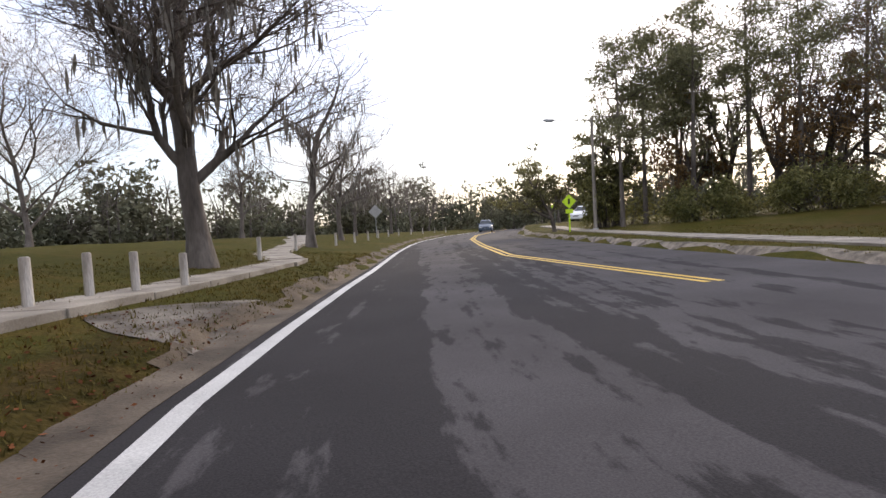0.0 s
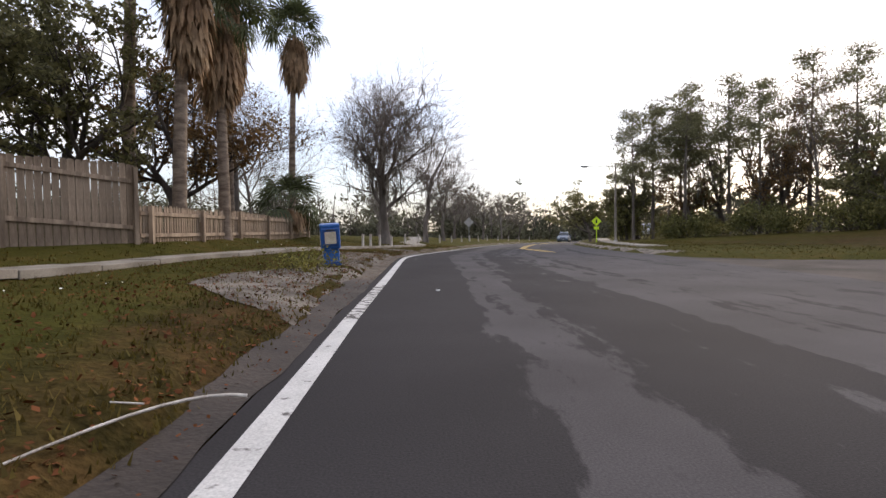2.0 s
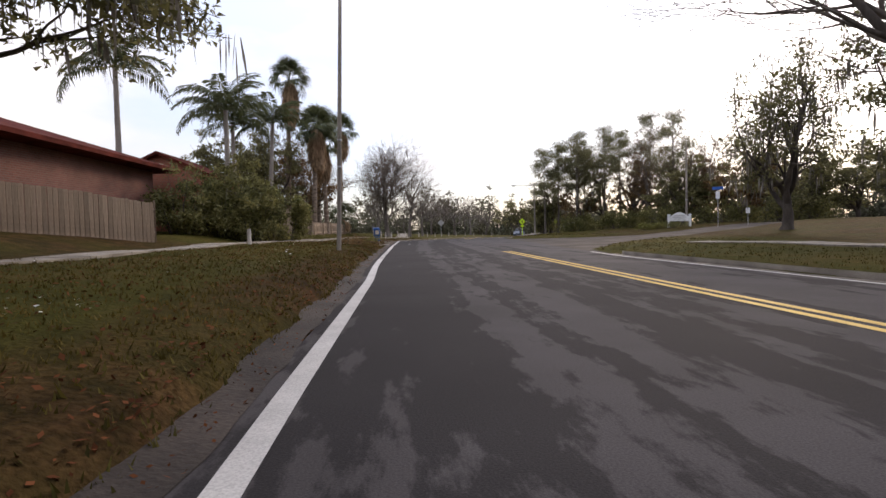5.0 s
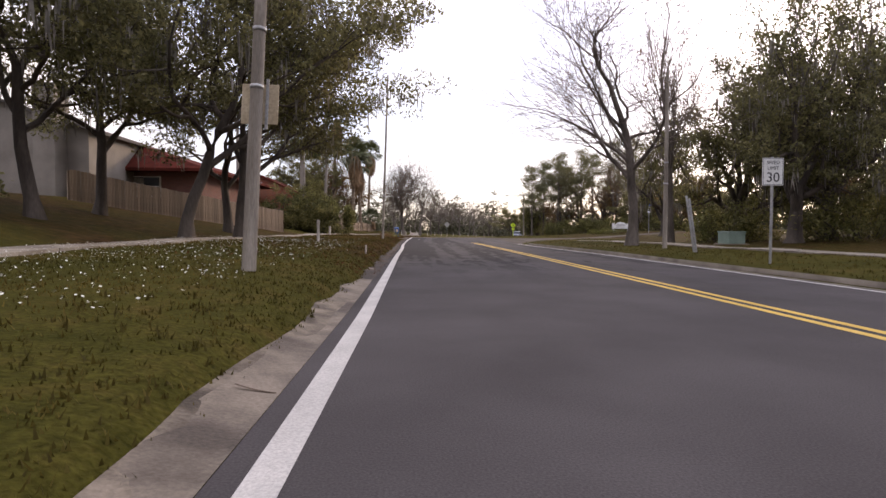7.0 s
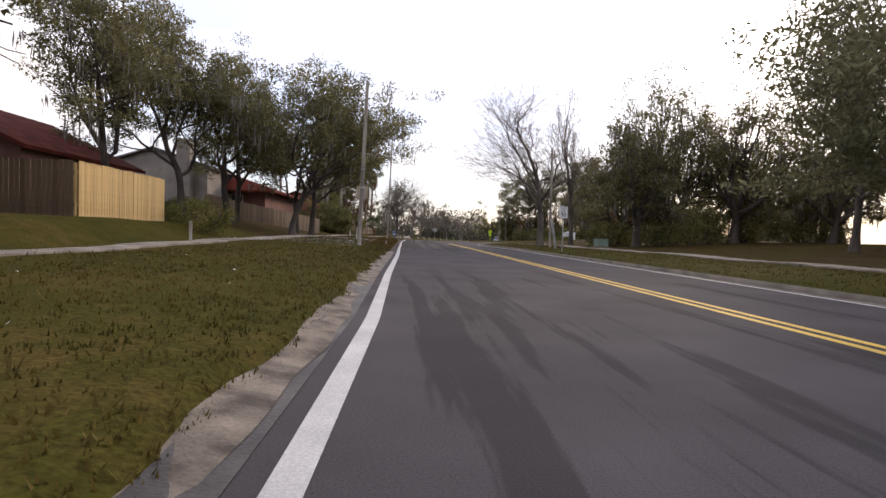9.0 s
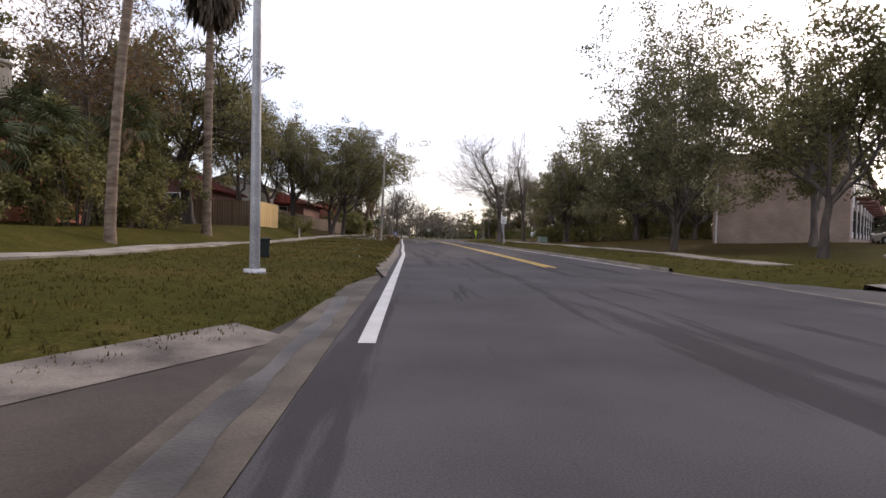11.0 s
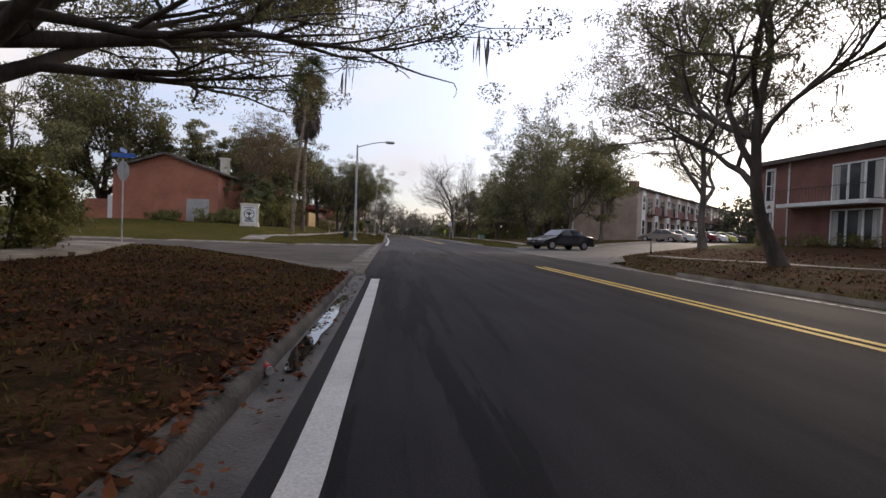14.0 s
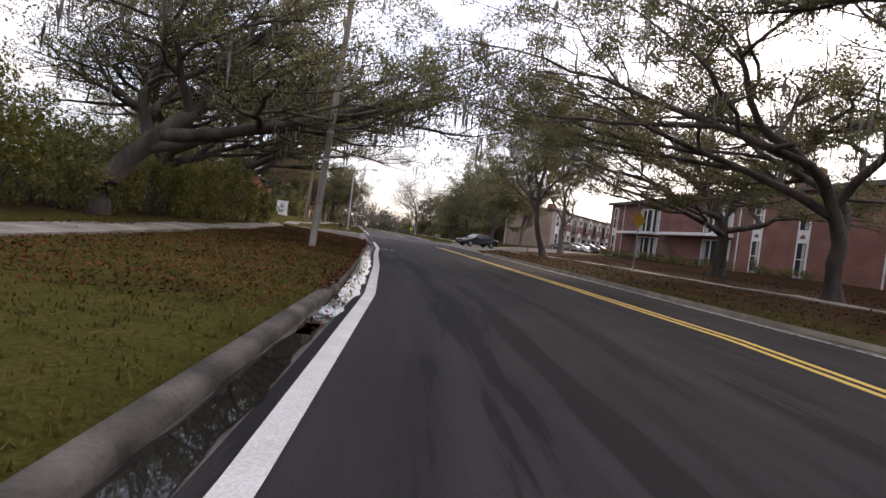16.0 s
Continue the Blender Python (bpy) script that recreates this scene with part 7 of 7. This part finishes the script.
for ya, yb, d0, d1 in ((-11.3, -3.6, -11.1, -7.3), (-22.4, -12.6, -22.2, -18.5), (-47.0, -36.5, -40.4, -36.7)):
    bal = part("balcony", box(-1.15, 0.0, ya, yb, 2.66, 2.92, 0.01), M_WHITE, ap, "balcony slab with a white edge")
    # Thin panel of darker brick; the shade of a recess is put into its colour.
    part("recess", box(-0.012, 0.0, ya - 0.1, yb + 0.1, 0.0, 5.6), M_BRICK_DK, ap, "thin darker brick panel, recess shade put into its colour")
    part("rail", box(-1.12, -1.07, ya, yb, 3.84, 3.88), M_BLACK, bal)
    n = int((yb - ya) / 0.28)
    for k in range(n):
        y = ya + (yb - ya) * (k + 0.5) / n
        part("baluster", box(-1.10, -1.09, y - 0.008, y + 0.008, 2.92, 3.84), M_BLACK, bal)
    for z in (0.1, 3.0):
        for k in range(3):
            p0, p1 = d0 + (d1 - d0) * k / 3, d0 + (d1 - d0) * (k + 1) / 3
            d_ = part("glass_door", box(-0.06, -0.014, p0 + 0.06, p1 - 0.06, z, z + 2.25), M_GLASS, ap)
            for a, b in ((p0, p0 + 0.08), (p1 - 0.08, p1)):
                part("frame", box(-0.10, -0.014, a, b, z, z + 2.35), M_WHITE, d_)
            part("frame", box(-0.10, -0.014, p0 + 0.08, p1 - 0.08, z + 2.25, z + 2.35), M_WHITE, d_)
            f0, f1 = ((0.1, 0.5), (0.06, 0.3), (0.5, 0.92))[k]
            part("curtain", box(-0.066, -0.0605, p0 + (p1 - p0) * f0, p0 + (p1 - p0) * f1, z + 0.05, z + 2.2), M_CURTAIN, d_)
for y in (-3.35, -23.0, -35.6, -47.6):
    part("downpipe", box(-0.09, -0.01, y - 0.045, y + 0.045, -0.2, 6.0, 0.01), M_WHITE, ap, "white downpipe")
stair = part("staircase", box(-1.0, -0.9, 0, 0.1, 0, 0.1), M_BRICK_DK, ap)
for k in range(12):
    part("tread", box(-1.1, -0.15, -12.6 - 0.26 * k, -12.3 - 0.26 * k, 2.5 - 0.2 * k, 2.56 - 0.2 * k), M_CONCRETE, stair)
for k in range(9):
    shrub("shrub", 27.0, -81 - 3.4 * k, 0.7, 1.2, 0.9, 320 + k, "low clipped shrub along the apartment wall", leaf=0.08, count=900, group="apartment shrubs")

ap2 = thing("apartment_block", pose(28.8, -55.0, 1.15, 0, 0, 47), "pale brick apartment block with white windows", "building")
part("wall", box(0, 61, 0, 8.4, -0.8, 5.9), M_BRICK_PALE, ap2)
part("roof", box(-0.35, 61.4, -0.4, 8.8, 5.9, 6.1, 0.02), M_ROOF_GREY, ap2)
part("downpipe", box(-0.09, 0.0, 8.1, 8.2, -0.5, 5.8), M_WHITE, ap2, "white downpipe")
part("chimney", box(0.1, 1.3, 0.3, 1.2, 5.0, 6.9, 0.02), M_BRICK_DK, ap2)
for k in range(11):
    x0 = 1.6 + 5.2 * k
    wv = part("window", box(x0, x0 + 1.3, -0.05, 0.0, 0.1, 5.9, 0.005), M_WHITE, ap2, "tall white window strip")
    for z in (0.5, 3.5):
        pn_ = part("pane", box(x0 + 0.2, x0 + 1.1, -0.062, -0.048, z, z + 1.7), M_GLASS, wv)
        part("glazing_bar", box(x0 + 0.2, x0 + 1.1, -0.075, -0.06, z + 0.8, z + 0.88), M_WHITE, pn_)
    bal = part("balcony", box(x0 + 1.9, x0 + 4.4, -1.1, 0.0, 2.9, 3.05, 0.01), M_BRICK_DK, ap2)
    part("parapet", box(x0 + 1.9, x0 + 4.4, -1.1, -1.0, 3.05, 3.95, 0.01), M_BRICK_DK, bal, "brown slatted balcony front")
    part("glass_door", box(x0 + 2.3, x0 + 4.0, -0.04, 0.0, 3.1, 5.1), M_GLASS, ap2)
    part("glass_door", box(x0 + 2.3, x0 + 4.0, -0.04, 0.0, 0.05, 2.1), M_GLASS, ap2)


# ---------------- vehicles ----------------
def car_paint(name, c):
    m = plain(name, c, 0.35)
    m.node_tree.nodes["Principled BSDF"].inputs["Coat Weight"].default_value = 0.2
    return m


P_DARK, P_TAN, P_WHITE, P_RED, P_GREY, P_YEL, P_BLUEGREY = (car_paint(n, c) for n, c in (("black_car_paint", (0.012, 0.012, 0.015)), ("tan_car_paint", (0.24, 0.21, 0.17)), ("white_car_paint", (0.66, 0.66, 0.65)), ("maroon_car_paint", (0.14, 0.02, 0.02)), ("dark_grey_car_paint", (0.06, 0.06, 0.065)), ("yellow_green_car_paint", (0.42, 0.42, 0.10)), ("blue_grey_car_paint", (0.05, 0.07, 0.10))))


def car(m, paint, label, L=4.55, W=1.76, Hh=1.42, kind="sedan"):
    """A car with its nose towards -x."""
    t = thing("car", m, label, "car", "cars")
    if kind == "sedan":
        prof = [(-0.50, 0.40), (-0.495, 0.62), (-0.46, 0.68), (-0.27, 0.88), (-0.22, 0.92), (-0.07, 1.36), (0.05, Hh), (0.17, Hh - 0.01), (0.35, 0.98), (0.47, 0.93), (0.50, 0.80), (0.497, 0.40)]
    else:
        prof = [(-0.50, 0.42), (-0.495, 0.72), (-0.46, 0.82), (-0.27, 1.0), (-0.22, 1.04), (-0.09, 1.55), (0.0, Hh), (0.40, Hh - 0.03), (0.46, 1.05), (0.49, 0.98), (0.50, 0.80), (0.497, 0.42)]
    top = [(x * L, z) for x, z in prof]
    def arch(cx, r=0.36):
        return [(cx + r * math.cos(a), 0.30 + r * math.sin(a)) for a in np.linspace(0.0, math.pi, 9)]
    fx, rx = -0.315 * L, 0.29 * L
    under = [(0.497 * L, 0.24), *arch(rx), *arch(fx), (-0.497 * L, 0.24)]
    ring = top + under
    lv = [(-0.5, 0.0), (-0.485, 1.0), (0.485, 1.0), (0.5, 0.0)]
    bm = bmesh.new()
    cols = []
    for s in (-1, -0.985, -0.93, -0.8, -0.4, 0.4, 0.8, 0.93, 0.985, 1):
        row = []
        for x, z in ring:
            tuck = 0.0
            if z > 0.9:
                tuck = (z - 0.9) * 0.38
            elif z < 0.5:
                tuck = (0.5 - z) * 0.12
            y = s * (W / 2 - tuck)
            edge = max(0.0, (abs(s) - 0.8) / 0.2) ** 2
            zz = z - (0.05 * edge if z > 0.6 else 0.0)
            nose = 1 - (0.045 * edge + 0.02 * s * s if abs(x) > 0.42 * L else 0.0)
            row.append(bm.verts.new((x * nose, y, zz)))
        cols.append(row)
    n = len(ring)
    for a, b in zip(cols, cols[1:]):
        for k in range(n):
            bm.faces.new((a[k], a[(k + 1) % n], b[(k + 1) % n], b[k]))
    bm.faces.new(cols[0][::-1])
    bm.faces.new(cols[-1])
    bmesh.ops.triangulate(bm, faces=[f for f in bm.faces if len(f.verts) > 4])
    bmesh.ops.recalc_face_normals(bm, faces=bm.faces)
    body_ = part("body", bm, paint, t)
    for p_ in body_.data.polygons:
        p_.use_smooth = len(p_.vertices) == 4
    for e_ in body_.data.edges:
        a_, b_ = (body_.data.vertices[k].co for k in e_.vertices)
        e_.use_edge_sharp = abs(abs(a_.y) - abs(b_.y)) > 0.05 and a_.z > 0.6 and abs(a_.z - b_.z) < 0.03
    zt = Hh
    sx = [p for p in top if p[1] > 0.9]
    def pane(name, pts, label=""):
        bm = bmesh.new()
        bm.faces.new([bm.verts.new(p) for p in pts])
        e = bmesh.ops.extrude_face_region(bm, geom=list(bm.faces))
        c = sum((Vector(p) for p in pts), Vector()) / len(pts)
        o = (Vector(pts[1]) - Vector(pts[0])).cross(Vector(pts[2]) - Vector(pts[1])).normalized()
        if o.dot(c - Vector((0, 0, 0.7))) < 0:
            o = -o
        for g in e["geom"]:
            if isinstance(g, bmesh.types.BMVert):
                g.co += o * 0.012
        bmesh.ops.recalc_face_normals(bm, faces=bm.faces)
        return part(name, bm, M_GLASS, t, label)
    yw = lambda z: W / 2 - max(0, z - 0.9) * 0.38 + 0.004  # noqa: E731
    A, B, C, D = top[4], top[5], (top[7] if kind == "sedan" else top[7]), top[8]
    lo = 0.96 if kind == "sedan" else 1.06
    hi = Hh - 0.07
    xa = lambda z: A[0] + (B[0] - A[0]) * (z - A[1]) / (B[1] - A[1])  # noqa: E731
    xd = lambda z: D[0] + (C[0] - D[0]) * (z - D[1]) / (C[1] - D[1])  # noqa: E731
    for s in (-1, 1):
        xm = 0.06 * L
        pane("side_window", [(xa(lo) + 0.12, s * yw(lo), lo), (xm - 0.03, s * yw(lo), lo), (xm - 0.03, s * yw(hi), hi), (xa(hi) + 0.10, s * yw(hi), hi)])
        pane("side_window", [(xm + 0.03, s * yw(lo), lo), (xd(lo) - 0.18, s * yw(lo), lo), (xd(hi) - 0.12, s * yw(hi), hi), (xm + 0.03, s * yw(hi), hi)])
        part("mirror", box(xa(lo) + 0.10, xa(lo) + 0.22, s * (W / 2 + 0.09) - 0.08, s * (W / 2 + 0.09) + 0.08, lo - 0.02, lo + 0.12, 0.03), paint, t)
        part("headlight", box(-0.498 * L, -0.46 * L, s * W * 0.36 - 0.18, s * W * 0.36 + 0.18, 0.60, 0.73, 0.03), M_LAMP, t)
        part("tail_light", box(0.47 * L, 0.503 * L, s * W * 0.37 - 0.15, s * W * 0.37 + 0.15, 0.72, 0.88, 0.02), M_TAIL, t)
        part("door_handle", box(-0.02 * L, 0.02 * L, s * (W / 2 + 0.01) - 0.012, s * (W / 2 + 0.01) + 0.012, 0.82, 0.85, 0.006), paint, t)
        for cx in (fx, rx):
            w_ = rod("wheel", (cx, s * (W / 2 - 0.2), 0.31), (cx, s * (W / 2 - 0.01), 0.31), 0.31, 0.31, M_RUBBER, t, sides=22)
            rod("rim", (cx, s * (W / 2 - 0.03), 0.31), (cx, s * (W / 2 + 0.002), 0.31), 0.20, 0.19, M_RIM, w_, sides=16)
    for (p, q), nm in (((A, B), "windscreen"), ((D, C), "rear_window")):
        a_ = [p[0] + (q[0] - p[0]) * f for f in (0.08, 0.90)]
        z_ = [p[1] + (q[1] - p[1]) * f for f in (0.08, 0.90)]
        pane(nm, [(a_[0], -yw(z_[0]) * 0.90, z_[0]), (a_[0], yw(z_[0]) * 0.90, z_[0]), (a_[1], yw(z_[1]) * 0.90, z_[1]), (a_[1], -yw(z_[1]) * 0.90, z_[1])])
    part("grille", box(-0.503 * L, -0.49 * L, -0.32, 0.32, 0.50, 0.62, 0.01), M_BLACK, t)
    for e in (-1, 1):
        part("bumper", box(e * 0.5 * L - 0.05, e * 0.5 * L + 0.03, -W * 0.46, W * 0.46, 0.28, 0.50, 0.03), paint, t)
        part("plate", box(e * 0.509 * L - 0.008, e * 0.509 * L + 0.008, -0.15, 0.15, 0.42 if e < 0 else 0.62, 0.50 if e < 0 else 0.70, 0.002), M_WHITE, t)
    return t


def lot_z(x, y):
    return float(apron(np.array([x]))[0]) - 0.006


car(pose(11.3, -81.6, lot_z(11.3, -81.6), 0, 0, 22), P_DARK, "black saloon waiting at the mouth of the driveway")
ROW = [(P_TAN, "tan saloon parked before the apartments"), (P_WHITE, "white saloon parked before the apartments"), (P_GREY, "dark grey car parked in the row"), (P_RED, "maroon car parked in the row"), (P_WHITE, "white car parked in the row"), (P_YEL, "yellow-green car parked in the row"), (P_GREY, "dark grey car parked in the row")]
for k, (paint, lab) in enumerate(ROW):
    x, y = 29.8 + 2.6 * k, -59.0 + 2.0 * k
    car(pose(x, y, max(lot_z(x, y), H(x, y)), 0, 0, -40), paint, lab)
car(pose(21.5, 72.0, float(fall(72.0)), 0, 0, 70), P_BLUEGREY, "dark hatchback driving away round the bend", kind="suv", Hh=1.6)
car(pose(27.6, 56.0, H(27.6, 56.0), 0, 0, 40), P_WHITE, "white car beside the far road", kind="suv", Hh=1.6)
bl = thing("bollard", pose(15.7, -85.8, H(15.7, -85.8)), "slim dark marker post by the driveway", "post")
rod("shaft", (0, 0, -0.1), (0, 0, 0.75), 0.04, 0.035, M_BLACK, bl)


# ---------------- small stuff on the ground ----------------
can = thing("drink_can", pose(-0.98, -115.3, 0.035, 90, 0, 30), "crushed red drink can lying in the gutter", "can")
rod("shell", (0, 0, -0.055), (0, 0, 0.055), 0.033, 0.031, M_RED, can)
rod("rim", (0, 0, 0.055), (0, 0, 0.062), 0.028, 0.026, M_GALV, can, "bare metal rim")
stk = thing("marker_stake", pose(-1.75, -40.9, H(-1.75, -40.9)), "small pale stake in the verge", "stake")
rod("shaft", (0, 0, -0.1), (0, 0, 0.22), 0.02, 0.018, M_POST, stk)
br = thing("fallen_branch", pose(-1.95, -13.4, H(-1.95, -13.4) + 0.03), "dry pale curved branch lying in the grass", "branch")
u = np.linspace(0, 1, 9)
part("stem", tube_mesh("stem", [(np.stack([0.42 - 0.55 * u, 0.35 - 0.75 * u ** 1.8, 0.03 + 0.03 * np.sin(3 * u)], 1), 0.009 - 0.004 * u, 6)], M_POST), None, br)
part("twig", tube_mesh("twig", [(np.stack([0.05 - 0.22 * u[:5], 0.2 - 0.1 * u[:5], 0.05 + 0.05 * u[:5]], 1), 0.005 - 0.002 * u[:5], 5)], M_POST), None, br)
nr = np.random.default_rng(77)


def scatter(n, x_of, y0, y1):
    y = nr.uniform(y0, y1, n)
    x = x_of(y)
    ok = np.ones(n, bool)
    for poly in POLYS:
        ok &= ~inside(x, y, poly)
    ok &= (x < west(y) - verge(y) - 0.02) | (x > east(y) + 0.4)
    return x[ok], y[ok]


def blades(name, x, y, h, mat, label, w=0.012):
    n = len(x)
    z = height(x, y)
    k = 4
    X, Y, Z = (np.repeat(v, k) for v in (x, y, z))
    m = n * k
    a = nr.uniform(0, 2 * np.pi, m)
    base = np.stack([X + nr.normal(0, 0.03, m), Y + nr.normal(0, 0.03, m), Z - 0.01], 1)
    u = np.stack([np.cos(a), np.sin(a), 0 * a], 1) * w
    lean = np.stack([np.cos(a + 1.5), np.sin(a + 1.5), 0 * a], 1) * nr.uniform(0.1, 0.9, (m, 1))
    L = h * nr.uniform(0.4, 1.3, (m, 1))
    tip = base + (lean + [0, 0, 1.0]) * L * 0.8
    v = np.stack([base - u, base + u, tip], 1)
    ob = new(name, np_mesh(name, v.reshape(-1, 3), np.arange(3 * m).reshape(-1, 3), mat))
    return tagged(ob, label, "grass", kind="stuff")


x, y = scatter(56000, lambda y: west(y) - 0.36 - 5.2 * nr.random(len(y)) ** 1.8, -146, 22)
blades("grass", x, y, 0.055, M_BLADE, "short uneven grass blades on the verge", 0.009)
x, y = scatter(4500, lambda y: west(y) - 0.7 - 6.0 * nr.random(len(y)), -146, 22)
blades("weeds", x, y, 0.085, M_BLADE, "taller weeds in the verge", 0.013)
x, y = scatter(14000, lambda y: east(y) + 0.45 + 6.0 * nr.random(len(y)), -146, 22)
blades("grass", x, y, 0.07, M_BLADE, "short grass blades on the far verge")


def litter(name, x, y, size, mat, label, lift=0.02, level=None):
    n = len(x)
    z = height(x, y) + lift if level is None else np.full(n, level) + nr.uniform(0, 0.01, n)
    c = np.stack([x, y, z], 1)
    a = nr.normal(0, 1, (n, 3)) * [1, 1, 0.35]
    a /= np.linalg.norm(a, axis=1, keepdims=True)
    b = np.cross(a, np.array([[0, 0, 1.0]]) + nr.normal(0, 0.3, (n, 3)))
    b /= np.linalg.norm(b, axis=1, keepdims=True)
    s = size * nr.uniform(0.5, 1.4, (n, 1))
    v = np.stack([c - a * s, c + b * s * 0.6, c + a * s, c - b * s * 0.6], 1)
    ob = new(name, np_mesh(name, v.reshape(-1, 3), np.arange(4 * n).reshape(-1, 4), mat))
    return tagged(ob, label, "leaves", kind="stuff")


x, y = scatter(36000, lambda y: west(y) - 0.55 - 5.4 * nr.random(len(y)), -136, -104)
litter("fallen_leaves", x, y, 0.025, M_LITTER, "brown fallen leaves thick on the verge")
y = nr.uniform(-134, -108.5, 2600)
litter("fallen_leaves", west(y) - 0.46 - 0.16 * nr.random(len(y)), y, 0.03, M_LITTER, "brown leaves caught along the kerb", level=0.102)
y = nr.uniform(-10.5, 3.8, 2200)
litter("fallen_leaves", west(y) - 0.62 - 1.9 * nr.random(len(y)) ** 0.8, y, 0.017, M_LITTER, "brown leaves strewn on the broken concrete", lift=0.03)
y = nr.uniform(-136, -108.5, 700)
litter("fallen_leaves", west(y) - 0.2 - 0.21 * nr.random(len(y)), y, 0.022, M_LITTER, "wet leaves lying in the gutter", level=0.006)
y = nr.uniform(-45, 8, 1500)
litter("fallen_leaves", west(y) - 0.16 - 0.3 * nr.random(len(y)), y, 0.014, M_LITTER, "brown leaves at the asphalt's edge", level=0.03)
x, y = scatter(12000, lambda y: east(y) + 0.4 + 14 * nr.random(len(y)), -140, -86)
litter("fallen_leaves", x, y, 0.05, M_LITTER, "brown fallen leaves below the far oaks")
x, y = scatter(14000, lambda y: west(y) - 0.5 - 4.0 * nr.random(len(y)) ** 2.0, -46, 8)
litter("fallen_leaves", x, y, 0.02, M_LITTER, "scattered brown leaves along the road's edge")
x, y = scatter(2600, lambda y: west(y) - 1.4 - 5.0 * nr.random(len(y)), -52, -36)
litter("clover_flowers", x, y, 0.016, M_FLOWER, "small white flowers in the grass", 0.08)
x, y = scatter(160, lambda y: west(y) - 1.0 - 5.0 * nr.random(len(y)), -75, 8)
litter("paper_scraps", x, y, 0.02, M_FLOWER, "pale scraps and leaves in the grass", 0.05)
for x0, y0 in ((-0.56, -7.45), (0.65, -95.5)):
    part("road_reflector", box(x0 - 0.03, x0 + 0.03, y0 - 0.03, y0 + 0.03, -0.004, 0.012, 0.005), M_WHITE)
    tagged(bpy.data.objects["road_reflector" if x0 < 0 else "road_reflector.001"], "small pale raised road marker", "road marker", kind="structure")
